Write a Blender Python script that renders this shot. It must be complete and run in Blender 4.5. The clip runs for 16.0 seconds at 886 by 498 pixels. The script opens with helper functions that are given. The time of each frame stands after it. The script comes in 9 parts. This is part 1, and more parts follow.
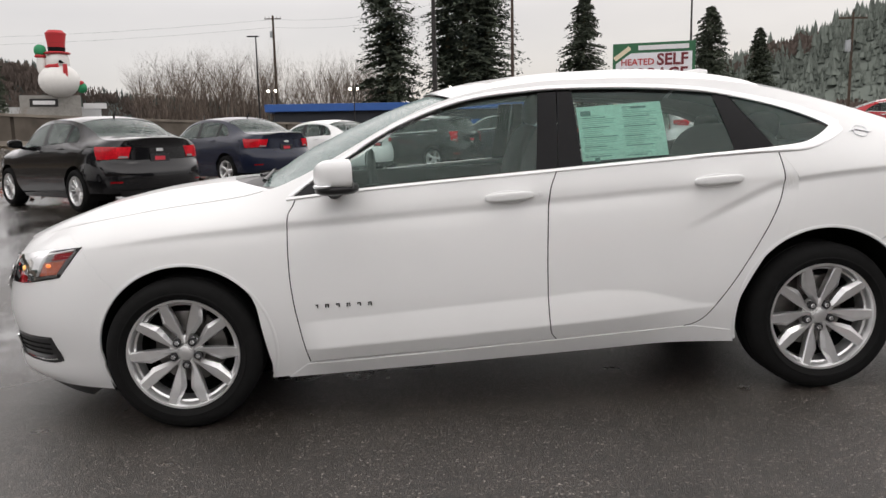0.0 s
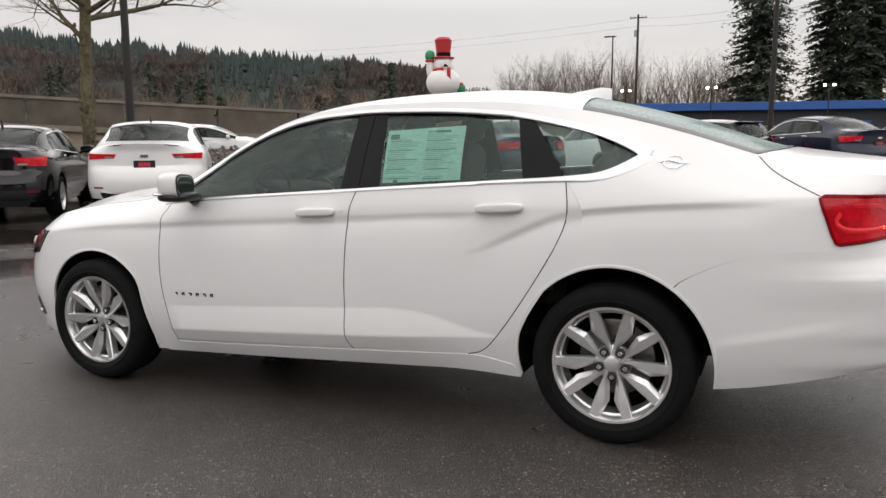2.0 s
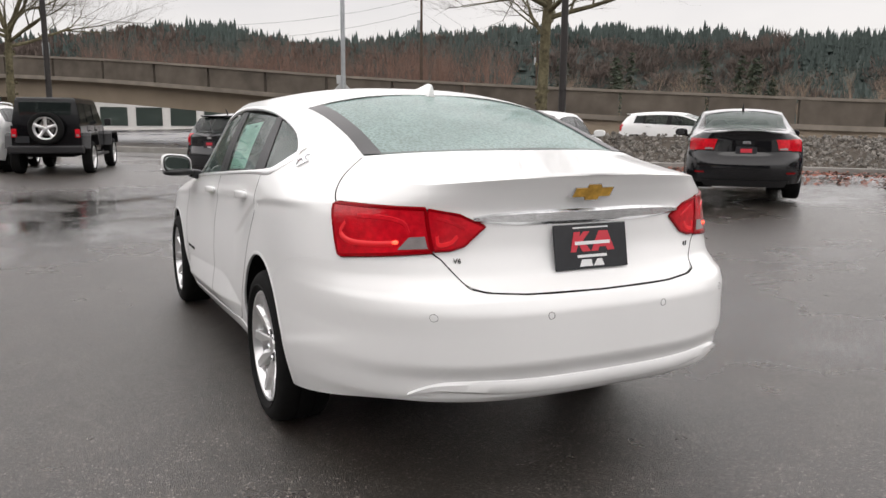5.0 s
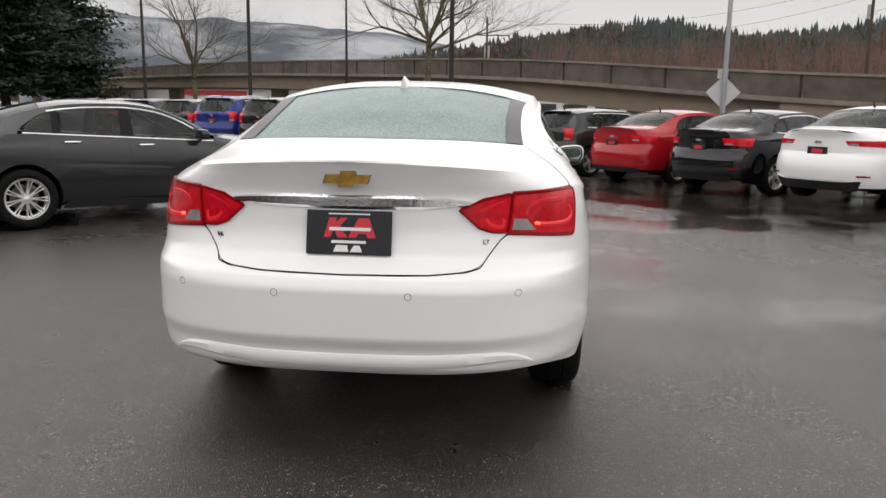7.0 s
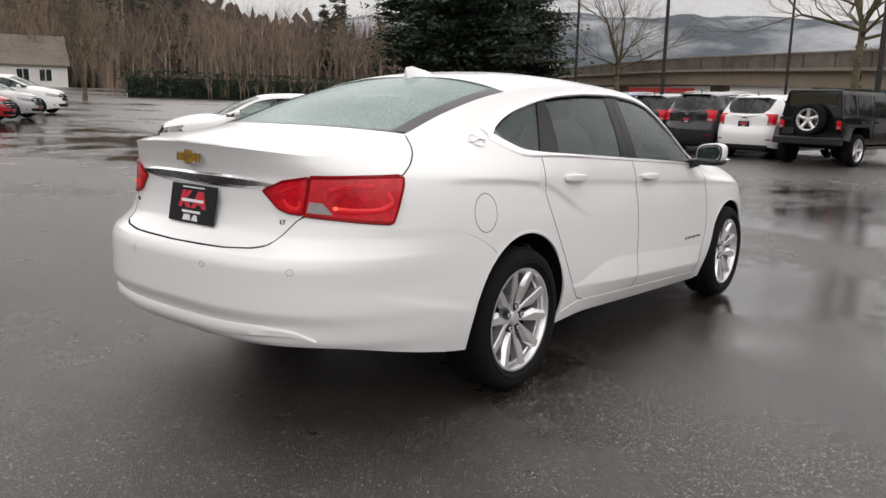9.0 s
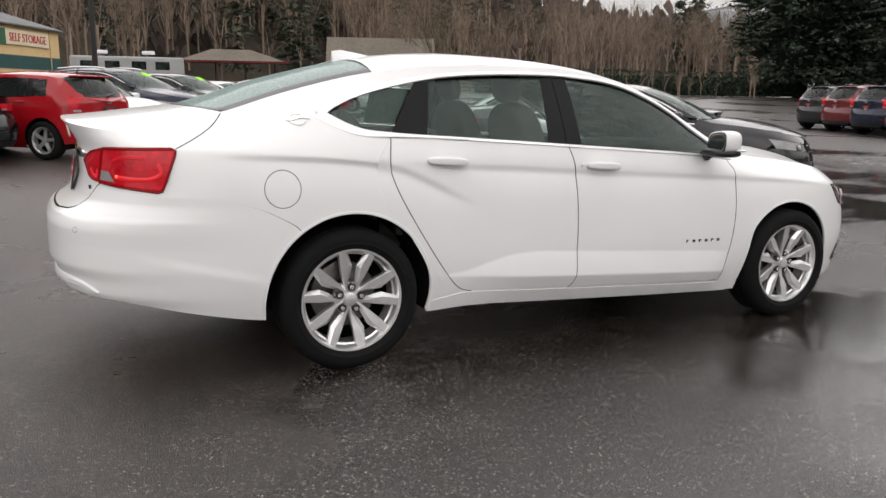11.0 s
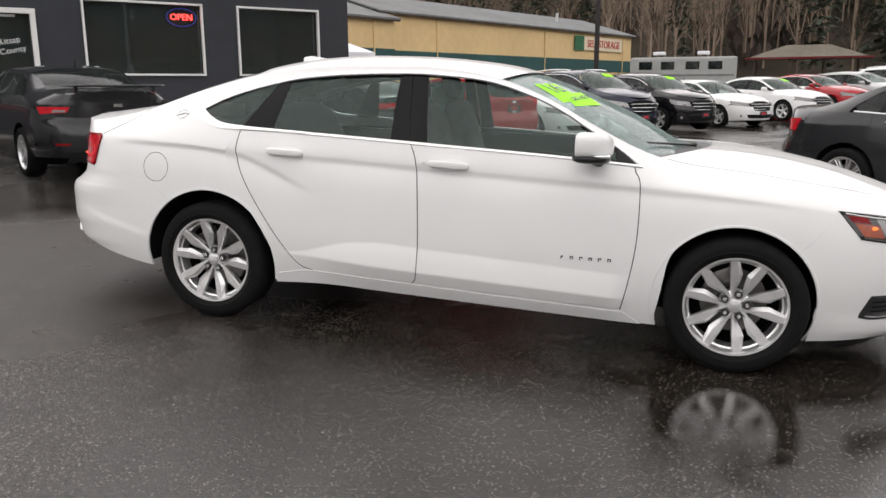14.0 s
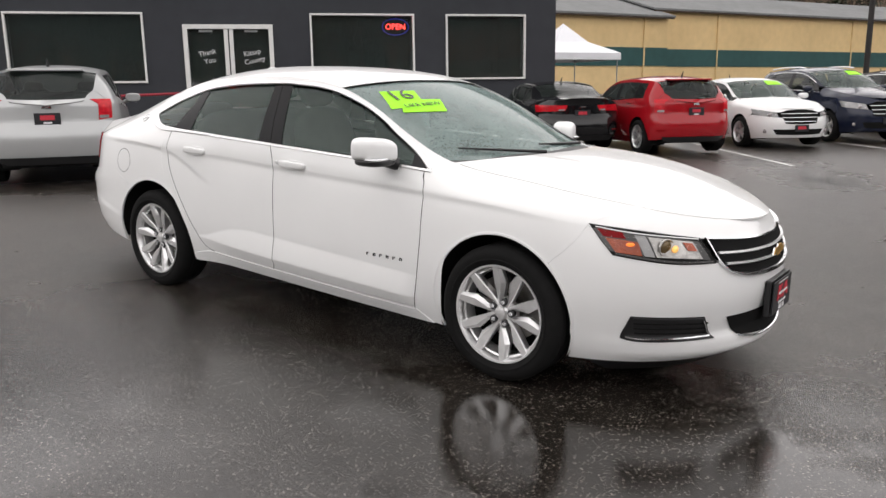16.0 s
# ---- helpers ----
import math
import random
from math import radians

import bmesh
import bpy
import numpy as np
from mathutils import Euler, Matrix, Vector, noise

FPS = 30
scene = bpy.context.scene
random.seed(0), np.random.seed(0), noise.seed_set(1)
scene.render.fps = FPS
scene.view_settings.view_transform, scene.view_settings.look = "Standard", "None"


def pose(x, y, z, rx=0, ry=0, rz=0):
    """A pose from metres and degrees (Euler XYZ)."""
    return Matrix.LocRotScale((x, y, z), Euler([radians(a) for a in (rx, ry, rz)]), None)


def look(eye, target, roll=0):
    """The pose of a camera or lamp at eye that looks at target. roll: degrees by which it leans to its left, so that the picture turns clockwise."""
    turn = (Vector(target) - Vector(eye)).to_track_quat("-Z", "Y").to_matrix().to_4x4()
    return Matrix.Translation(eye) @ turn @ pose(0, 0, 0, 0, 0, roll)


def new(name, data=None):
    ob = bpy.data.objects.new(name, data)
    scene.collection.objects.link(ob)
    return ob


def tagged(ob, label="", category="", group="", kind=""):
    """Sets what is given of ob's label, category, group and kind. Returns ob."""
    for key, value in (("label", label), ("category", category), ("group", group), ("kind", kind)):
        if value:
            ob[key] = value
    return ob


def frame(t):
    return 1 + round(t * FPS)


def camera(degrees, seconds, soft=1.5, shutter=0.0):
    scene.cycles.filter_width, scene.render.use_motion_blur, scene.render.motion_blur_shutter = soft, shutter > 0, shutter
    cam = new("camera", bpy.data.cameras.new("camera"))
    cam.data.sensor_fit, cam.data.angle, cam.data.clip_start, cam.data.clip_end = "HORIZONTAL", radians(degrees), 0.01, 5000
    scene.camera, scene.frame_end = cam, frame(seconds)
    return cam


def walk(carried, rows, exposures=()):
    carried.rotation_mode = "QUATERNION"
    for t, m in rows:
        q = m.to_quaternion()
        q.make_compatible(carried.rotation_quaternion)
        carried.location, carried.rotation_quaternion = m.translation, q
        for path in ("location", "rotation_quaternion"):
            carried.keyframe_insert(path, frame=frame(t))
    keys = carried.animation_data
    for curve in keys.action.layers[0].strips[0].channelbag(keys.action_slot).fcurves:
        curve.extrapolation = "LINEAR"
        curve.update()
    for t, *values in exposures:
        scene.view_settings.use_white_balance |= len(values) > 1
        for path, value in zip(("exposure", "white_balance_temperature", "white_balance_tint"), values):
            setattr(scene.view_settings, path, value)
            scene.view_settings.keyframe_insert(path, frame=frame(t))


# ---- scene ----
cam = camera(59.6, 16.0)
PATH = [
    (0, (0.457, 4.198, 1.239), (0.359, 2.223, 0.939), -1.2),
    (0.5, (-0.172, 4.271, 1.266), (-0.054, 2.296, 0.969), -0.9),
    (1, (-0.809, 4.243, 1.291), (-0.453, 2.297, 0.996), -0.7),
    (1.5, (-1.427, 4.154, 1.318), (-0.882, 2.252, 1.026), -0.5),
    (2, (-2.012, 3.961, 1.314), (-1.216, 2.15, 1.022), -0.2),
    (2.5, (-2.59, 3.732, 1.314), (-1.629, 2.002, 1.022), 0.0),
    (3, (-3.106, 3.387, 1.327), (-1.95, 1.781, 1.03), 0.3),
    (3.2, (-3.304, 3.251, 1.357), (-2.092, 1.688, 1.06), 0.3),
    (5.3, (-4.87, 1.332, 1.376), (-3.02, 0.649, 1.04), 0.7),
    (5.5, (-4.958, 1.122, 1.403), (-3.069, 0.561, 1.063), 0.9),
    (6, (-5.155, 0.558, 1.41), (-3.214, 0.217, 1.07), 0.9),
    (6.5, (-5.227, -0.019, 1.377), (-3.26, -0.132, 1.032), 1.0),
    (7, (-5.21, -0.601, 1.366), (-3.25, -0.413, 1.017), 0.9),
    (7.5, (-5.056, -1.159, 1.365), (-3.157, -0.643, 1.008), 1.0),
    (8, (-4.898, -1.713, 1.381), (-3.079, -0.965, 1.02), 1.2),
    (8.5, (-4.67, -2.252, 1.385), (-2.98, -1.249, 1.017), 1.3),
    (9, (-4.36, -2.75, 1.37), (-2.814, -1.539, 0.994), 1.2),
    (9.2, (-4.229, -2.934, 1.373), (-2.733, -1.66, 0.997), 1.2),
    (11.3, (-2.226, -4.356, 1.337), (-1.52, -2.528, 0.932), 0.5),
    (11.5, (-2.013, -4.465, 1.349), (-1.416, -2.599, 0.944), 0.4),
    (12, (-1.432, -4.641, 1.35), (-1.094, -2.713, 0.941), 0.1),
    (12.5, (-0.832, -4.773, 1.358), (-0.683, -2.82, 0.95), 0.1),
    (13, (-0.225, -4.822, 1.348), (-0.313, -2.866, 0.94), 0.0),
    (13.5, (0.401, -4.774, 1.341), (0.086, -2.842, 0.93), -0.2),
    (14, (1.041, -4.713, 1.348), (0.514, -2.828, 0.938), -0.3),
    (14.5, (1.663, -4.58, 1.351), (0.984, -2.744, 0.941), -0.3),
    (15, (2.254, -4.422, 1.366), (1.346, -2.687, 0.957), -0.6),
    (15.5, (2.835, -4.174, 1.375), (1.769, -2.532, 0.969), -0.7),
    (16, (3.395, -3.887, 1.363), (2.202, -2.333, 0.961), -0.8),
]
walk(cam, [(t, look(e, g, r)) for t, e, g, r in PATH], ((0, 0.0), (3.2, 0.04), (5.3, 0.24), (5.5, 0.22), (6.2, 0.06), (7.0, 0.04), (9.0, 0.0), (11.5, 0.08), (16, 0.11)))

# ---- light: overcast winter sky, no visible sun ----
world = bpy.data.worlds.new("overcast_sky")
scene.world = world
world.use_nodes = True
wn = world.node_tree
sky = wn.nodes.new("ShaderNodeTexSky")
sky.sky_type, sky.sun_disc = "NISHITA", False
sky.sun_elevation, sky.sun_rotation = radians(32), radians(200)
cloud_map = wn.nodes.new("ShaderNodeMapping")
cloud_map.inputs["Scale"].default_value = (1.0, 1.0, 3.2)
cloud_co = wn.nodes.new("ShaderNodeTexCoord")
cloud = wn.nodes.new("ShaderNodeTexNoise")
cloud.inputs["Scale"].default_value, cloud.inputs["Detail"].default_value = 1.6, 6
ramp = wn.nodes.new("ShaderNodeValToRGB")
ramp.color_ramp.elements[0].position, ramp.color_ramp.elements[0].color = 0.32, (0.77, 0.74, 0.745, 1)
ramp.color_ramp.elements[1].position, ramp.color_ramp.elements[1].color = 0.68, (1.0, 0.945, 0.92, 1)
mixw = wn.nodes.new("ShaderNodeMix")
mixw.data_type, mixw.inputs["Factor"].default_value = "RGBA", 0.93
wn.links.new(cloud_co.outputs["Generated"], cloud_map.inputs[0])
wn.links.new(cloud_map.outputs[0], cloud.inputs["Vector"])
wn.links.new(cloud.outputs["Fac"], ramp.inputs[0])
cloud_gain = wn.nodes.new("ShaderNodeVectorMath")
cloud_gain.operation = "SCALE"
elev = wn.nodes.new("ShaderNodeSeparateXYZ")
wn.links.new(cloud_co.outputs["Generated"], elev.inputs[0])
band = wn.nodes.new("ShaderNodeValToRGB")
band.color_ramp.interpolation = "EASE"
for p, v in ((0.0, 0.36), (0.14, 0.38), (0.285, 1.0), (1.0, 0.62)):
    q = band.color_ramp.elements[0] if p == 0.0 else band.color_ramp.elements[-1] if p == 1.0 else band.color_ramp.elements.new(p)
    q.color = (v, v, v, 1)
lift = wn.nodes.new("ShaderNodeMath")
lift.operation = "MULTIPLY"
lift.inputs[1].default_value = 13.0
wn.links.new(elev.outputs["Z"], band.inputs[0])
wn.links.new(band.outputs[0], lift.inputs[0])
wn.links.new(lift.outputs[0], cloud_gain.inputs["Scale"])
wn.links.new(ramp.outputs[0], cloud_gain.inputs[0])
wn.links.new(sky.outputs[0], mixw.inputs["A"])
wn.links.new(cloud_gain.outputs[0], mixw.inputs["B"])
wn.links.new(mixw.outputs["Result"], wn.nodes["Background"].inputs[0])
wn.nodes["Background"].inputs[1].default_value = 0.162
sun = new("sun", bpy.data.lights.new("sun", "SUN"))
sun.data.energy, sun.data.angle, sun.data.color = 0.5, radians(40), (1.0, 0.97, 0.93)
sun.matrix_basis = look((0, 0, 20), (4, -3, 0))


# ---- materials ----
def shader(name, base, rough=0.5, metal=0.0, spec=0.5, vary=0.0, scale=8.0, bump=0.0, bump_scale=60.0, coat=0.0, island=0.0):
    """A Principled material with two scales of tone and a fine relief."""
    m = bpy.data.materials.new(name)
    m.use_nodes = True
    n, l = m.node_tree.nodes, m.node_tree.links
    b = n["Principled BSDF"]
    b.inputs["Base Color"].default_value = (*base, 1)
    b.inputs["Roughness"].default_value, b.inputs["Metallic"].default_value = rough, metal
    b.inputs["Specular IOR Level"].default_value = spec
    b.inputs["Coat Weight"].default_value, b.inputs["Coat Roughness"].default_value = coat, 0.04
    co = n.new("ShaderNodeTexCoord")
    out = None
    if vary or island:
        a = n.new("ShaderNodeTexNoise")
        a.inputs["Scale"].default_value, a.inputs["Detail"].default_value = scale, 8
        l.new(co.outputs["Object"], a.inputs["Vector"])
        c = n.new("ShaderNodeTexNoise")
        c.inputs["Scale"].default_value, c.inputs["Detail"].default_value = scale * 0.13, 3
        l.new(co.outputs["Object"], c.inputs["Vector"])
        add = n.new("ShaderNodeMath")
        l.new(a.outputs["Fac"], add.inputs[0])
        l.new(c.outputs["Fac"], add.inputs[1])
        mr = n.new("ShaderNodeMapRange")
        mr.inputs["From Min"].default_value, mr.inputs["From Max"].default_value = 0.6, 1.4
        mr.inputs["To Min"].default_value, mr.inputs["To Max"].default_value = 1 - vary, 1 + vary
        l.new(add.outputs[0], mr.inputs["Value"])
        val = mr.outputs[0]
        if island:
            g = n.new("ShaderNodeNewGeometry")
            m2 = n.new("ShaderNodeMapRange")
            m2.inputs["To Min"].default_value, m2.inputs["To Max"].default_value = 1 - island, 1 + island
            l.new(g.outputs["Random Per Island"], m2.inputs["Value"])
            mu = n.new("ShaderNodeMath")
            mu.operation = "MULTIPLY"
            l.new(val, mu.inputs[0])
            l.new(m2.outputs[0], mu.inputs[1])
            val = mu.outputs[0]
        sc = n.new("ShaderNodeVectorMath")
        sc.operation = "SCALE"
        sc.inputs[0].default_value = base
        l.new(val, sc.inputs["Scale"])
        l.new(sc.outputs[0], b.inputs["Base Color"])
    if bump:
        d = n.new("ShaderNodeTexNoise")
        d.inputs["Scale"].default_value, d.inputs["Detail"].default_value = bump_scale, 4
        l.new(co.outputs["Object"], d.inputs["Vector"])
        bp = n.new("ShaderNodeBump")
        bp.inputs["Strength"].default_value, bp.inputs["Distance"].default_value = bump, 0.01
        l.new(d.outputs["Fac"], bp.inputs["Height"])
        l.new(bp.outputs[0], b.inputs["Normal"])
    return m


def paint(name, base, rough=0.22, metal=0.0, coat=0.6):
    m = shader(name, base, rough, metal, 0.3, 0.03, 2.5, 0.006, 300, coat)
    return m


def glass(name, tint, gloss=0.02, ior=1.62, film=0.0, milk=(0.33, 0.43, 0.41)):
    """A thin pane: what lies behind shows, tinted, and the sky is mirrored at a slant."""
    m = bpy.data.materials.new(name)
    m.use_nodes = True
    n, l = m.node_tree.nodes, m.node_tree.links
    n.remove(n["Principled BSDF"])
    t, g, f, mix = n.new("ShaderNodeBsdfTransparent"), n.new("ShaderNodeBsdfGlossy"), n.new("ShaderNodeFresnel"), n.new("ShaderNodeMixShader")
    t.inputs[0].default_value, g.inputs["Roughness"].default_value = (*tint, 1), gloss
    f.inputs["IOR"].default_value = ior
    l.new(f.outputs[0], mix.inputs[0])
    l.new(t.outputs[0], mix.inputs[1])
    l.new(g.outputs[0], mix.inputs[2])
    last = mix
    if film:
        # rain film: a thin milky layer with painted sky sheen, uneven where drops have run together
        co, nz, mr = n.new("ShaderNodeTexCoord"), n.new("ShaderNodeTexNoise"), n.new("ShaderNodeMapRange")
        nz.inputs["Scale"].default_value, nz.inputs["Detail"].default_value = 5.0, 9
        l.new(co.outputs["Object"], nz.inputs["Vector"])
        mr.inputs["From Min"].default_value, mr.inputs["From Max"].default_value = 0.3, 0.75
        mr.inputs["To Min"].default_value, mr.inputs["To Max"].default_value = film * 0.85, film * 1.15
        l.new(nz.outputs["Fac"], mr.inputs["Value"])
        fine, mf, prod = n.new("ShaderNodeTexNoise"), n.new("ShaderNodeMapRange"), n.new("ShaderNodeMath")
        fine.inputs["Scale"].default_value, fine.inputs["Detail"].default_value = 85.0, 2
        l.new(co.outputs["Object"], fine.inputs["Vector"])
        mf.inputs["From Min"].default_value, mf.inputs["From Max"].default_value = 0.38, 0.66
        mf.inputs["To Min"].default_value, mf.inputs["To Max"].default_value = 1.15, 0.72
        l.new(fine.outputs["Fac"], mf.inputs["Value"])
        prod.operation = "MULTIPLY"
        l.new(mr.outputs[0], prod.inputs[0])
        l.new(mf.outputs[0], prod.inputs[1])
        d, m2 = n.new("ShaderNodeBsdfDiffuse"), n.new("ShaderNodeMixShader")
        d.inputs[0].default_value = (*milk, 1)
        l.new(prod.outputs[0], m2.inputs[0])
        l.new(mix.outputs[0], m2.inputs[1])
        l.new(d.outputs[0], m2.inputs[2])
        last = m2
    l.new(last.outputs[0], n["Material Output"].inputs[0])
    return m


def glow(name, base, strength):
    m = shader(name, base, 0.4)
    b = m.node_tree.nodes["Principled BSDF"]
    b.inputs["Emission Color"].default_value, b.inputs["Emission Strength"].default_value = (*base, 1), strength
    return m


WHITE = paint("white_paint", (0.81, 0.815, 0.81), 0.3)
PAINTS = {
    "white": WHITE,
    "black": paint("black_paint", (0.005, 0.005, 0.006), 0.12, 0.0, 0.5),
    "grey": paint("grey_metallic_paint", (0.020, 0.021, 0.023), 0.2, 0.2, 0.5),
    "navy": paint("navy_paint", (0.010, 0.014, 0.032), 0.22, 0.1, 0.4),
    "red": paint("red_paint", (0.34, 0.006, 0.012), 0.15, 0.0, 0.5),
    "blue": paint("blue_paint", (0.008, 0.022, 0.17), 0.22, 0.1, 0.4),
    "silver": paint("silver_paint", (0.46, 0.47, 0.47), 0.28, 0.3),
    "maroon": paint("dark_red_paint", (0.12, 0.012, 0.015), 0.22),
}
GAPB = shader("black_trim", (0.012, 0.012, 0.013), 0.35, 0, 0.5, 0.15, 30)
MATTE = shader("matte_black", (0.010, 0.010, 0.010), 0.9, 0, 0.1)
PILLARB = shader("black_pillar_cover", (0.012, 0.012, 0.013), 0.3, 0, 0.12, 0.1, 20)
GLOSSB = shader("gloss_black_trim", (0.010, 0.010, 0.011), 0.12, 0, 0.3, 0.1, 20)
CHROME = shader("chrome", (0.78, 0.79, 0.80), 0.09, 1.0, 0.5, 0.04, 20, 0.04, 90)
SATIN = shader("satin_chrome", (0.88, 0.88, 0.88), 0.42, 1.0, 0.5, 0.03, 20)
ALLOY = shader("alloy_silver", (0.80, 0.80, 0.80), 0.28, 0.8, 0.5, 0.05, 30, 0.03, 200)
ALLOYDK = shader("alloy_shaded_pocket", (0.05, 0.05, 0.052), 0.45, 0.5, 0.5, 0.2, 20)
RUBBER = shader("tyre_rubber", (0.008, 0.008, 0.008), 0.85, 0, 0.15, 0.3, 25, 0.12, 120)
BRAKE = shader("brake_disc", (0.22, 0.21, 0.20), 0.4, 0.9, 0.5, 0.2, 30)
GLASS = glass("tinted_glass", (0.90, 1.0, 0.97), 0.015, 1.36, 0.25, (0.155, 0.21, 0.19))
GLASS_CLEAR = glass("wet_windscreen", (0.60, 0.70, 0.67), 0.05, 1.6, 0.42)
GLASS_DARK = glass("dark_glass", (0.50, 0.58, 0.56), 0.02, 1.5, 0.33, (0.035, 0.042, 0.040))
LENS = glass("clear_lens", (0.92, 0.92, 0.92), 0.02, 1.14)
GLASS_WET = glass("wet_rear_glass", (0.50, 0.60, 0.58), 0.06, 1.6, 0.62)
GLASS_SHOP = glass("shop_glass", (0.35, 0.38, 0.38), 0.02, 2.0, 0.06)
REFLECT = shader("lamp_reflector", (0.10, 0.10, 0.098), 0.5, 0.3, 0.3, 0.35, 30, 0.2, 40)
RED_LENS = shader("red_lens", (0.50, 0.005, 0.014), 0.10, 0, 0.3, 0.5, 34, 0.16, 70, 0.2)
RED_DEEP = shader("deep_red_lens", (0.24, 0.001, 0.004), 0.14, 0, 0.12, 0.2, 20, 0.12, 80, 0.05)
RED_MID = shader("mid_red_lens", (0.60, 0.009, 0.020), 0.12, 0, 0.3, 0.4, 40, 0.2, 80, 0.2)
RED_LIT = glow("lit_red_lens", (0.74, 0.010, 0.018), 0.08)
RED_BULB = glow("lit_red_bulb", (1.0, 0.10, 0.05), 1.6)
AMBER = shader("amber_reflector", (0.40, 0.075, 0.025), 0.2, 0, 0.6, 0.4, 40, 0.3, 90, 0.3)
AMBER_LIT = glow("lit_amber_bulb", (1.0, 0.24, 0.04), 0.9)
GREYLENS = shader("grey_reverse_lens", (0.34, 0.31, 0.31), 0.15, 0.3, 0.5, 0.25, 30)
GOLD = shader("gold_emblem", (0.62, 0.36, 0.07), 0.3, 0.6, 0.5, 0.45, 45, 0.1, 80)
SEAT = shader("grey_seat_cloth", (0.17, 0.168, 0.16), 0.8, 0, 0.2, 0.25, 20, 0.1, 90)
DASH = shader("dark_dashboard", (0.075, 0.075, 0.075), 0.6, 0, 0.3, 0.2, 20)
LINER = shader("pale_headliner", (0.30, 0.29, 0.27), 0.9, 0, 0.1, 0.05, 20)
PAPER = shader("pale_green_paper", (0.60, 0.95, 0.82), 0.7, 0, 0.2, 0.06, 6)
INK = shader("dark_ink", (0.16, 0.30, 0.27), 0.7)
INKPALE = shader("pale_ink", (0.38, 0.66, 0.57), 0.7)
NEON = shader("neon_green_sticker", (0.36, 0.95, 0.03), 0.6, 0, 0.2, 0.05, 6)
PLATE = shader("black_dealer_plate", (0.020, 0.021, 0.024), 0.35, 0, 0.4, 0.2, 30)
PLATERED = shader("red_print", (0.55, 0.03, 0.05), 0.5)
PRINTW = shader("white_print", (0.75, 0.75, 0.75), 0.5)


# ---- mesh helpers ----
def part(name, bm, material, parent, label=""):
    me = bpy.data.meshes.new(name)
    bm.normal_update()
    bm.to_mesh(me)
    bm.free()
    me.materials.append(material)
    o = new(name, me)
    if parent is not None:
        o.parent = parent
    if label:
        o["label"] = label
    return o


def smooth(o, angle=None):
    for p in o.data.polygons:
        p.use_smooth = True
    if angle is not None:
        o.data.set_sharp_from_angle(angle=radians(angle))
    return o


def thing(name, m, label, category, group=""):
    o = new(name)
    o.empty_display_size = 0.2
    o.matrix_basis = m
    return tagged(o, label, category, group)


def add_box(bm, c, s, bevel=0.0, m=None):
    r = bmesh.ops.create_cube(bm, size=1, matrix=(m or Matrix()) @ Matrix.Translation(c) @ Matrix.Diagonal((*s, 1)))
    if bevel:
        vs = set(r["verts"])
        es = [e for e in bm.edges if e.verts[0] in vs and e.verts[1] in vs]
        bmesh.ops.bevel(bm, geom=es, offset=bevel, segments=2, profile=0.6, affect="EDGES")
    return bm


def boxm(c, s, bevel=0.0, m=None):
    return add_box(bmesh.new(), c, s, bevel, m)


def add_tube(bm, path, radii, seg=10, caps=True):
    """A round tube along a path of points with a radius at each."""
    path = [Vector(p) for p in path]
    rings = []
    for i, p in enumerate(path):
        d = (path[min(i + 1, len(path) - 1)] - path[max(i - 1, 0)]).normalized()
        a = d.cross(Vector((0, 0, 1)) if abs(d.z) < 0.9 else Vector((1, 0, 0))).normalized()
        b = d.cross(a)
        r = radii[i] if isinstance(radii, (list, tuple)) else radii
        rings.append([bm.verts.new(p + (a * math.cos(k * math.tau / seg) + b * math.sin(k * math.tau / seg)) * r) for k in range(seg)])
    for r0, r1 in zip(rings, rings[1:]):
        for k in range(seg):
            bm.faces.new((r0[k], r0[(k + 1) % seg], r1[(k + 1) % seg], r1[k]))
    if caps:
        bm.faces.new(rings[0])
        bm.faces.new(rings[-1][::-1])
    return bm


def spin(bm, profile, seg, centre=(0, 0, 0), axis="y", close=False):
    """Turns a profile of (radius, along) round an axis through centre."""
    rings = []
    for k in range(seg):
        a = k * math.tau / seg
        ring = []
        for r, h in profile:
            p = (r * math.cos(a), h, r * math.sin(a)) if axis == "y" else (r * math.cos(a), r * math.sin(a), h)
            ring.append(bm.verts.new(Vector(p) + Vector(centre)))
        rings.append(ring)
    n = len(profile)
    for k in range(seg):
        a, b = rings[k], rings[(k + 1) % seg]
        for i in range(n if close else n - 1):
            j = (i + 1) % n
            bm.faces.new((a[i], a[j], b[j], b[i]))
    return bm


def text(words, size, material, parent, m, extrude=0.002, align="CENTER", spacing=1.0):
    c = bpy.data.curves.new("lettering", "FONT")
    c.body, c.size, c.extrude, c.align_x, c.align_y, c.space_character = words, size, extrude, align, "CENTER", spacing
    c.resolution_u = 3
    c.materials.append(material)
    o = new("lettering", c)
    o.parent = parent
    o.matrix_basis = m
    return o


def prism(bm, outline, depth, m=None):
    """A flat outline (x, y) raised by depth along z."""
    m = m or Matrix()
    lo = [bm.verts.new(m @ Vector((x, y, 0))) for x, y in outline]
    hi = [bm.verts.new(m @ Vector((x, y, depth))) for x, y in outline]
    n = len(outline)
    bm.faces.new(lo[::-1])
    bm.faces.new(hi)
    for i in range(n):
        bm.faces.new((lo[i], lo[(i + 1) % n], hi[(i + 1) % n], hi[i]))
    return bm


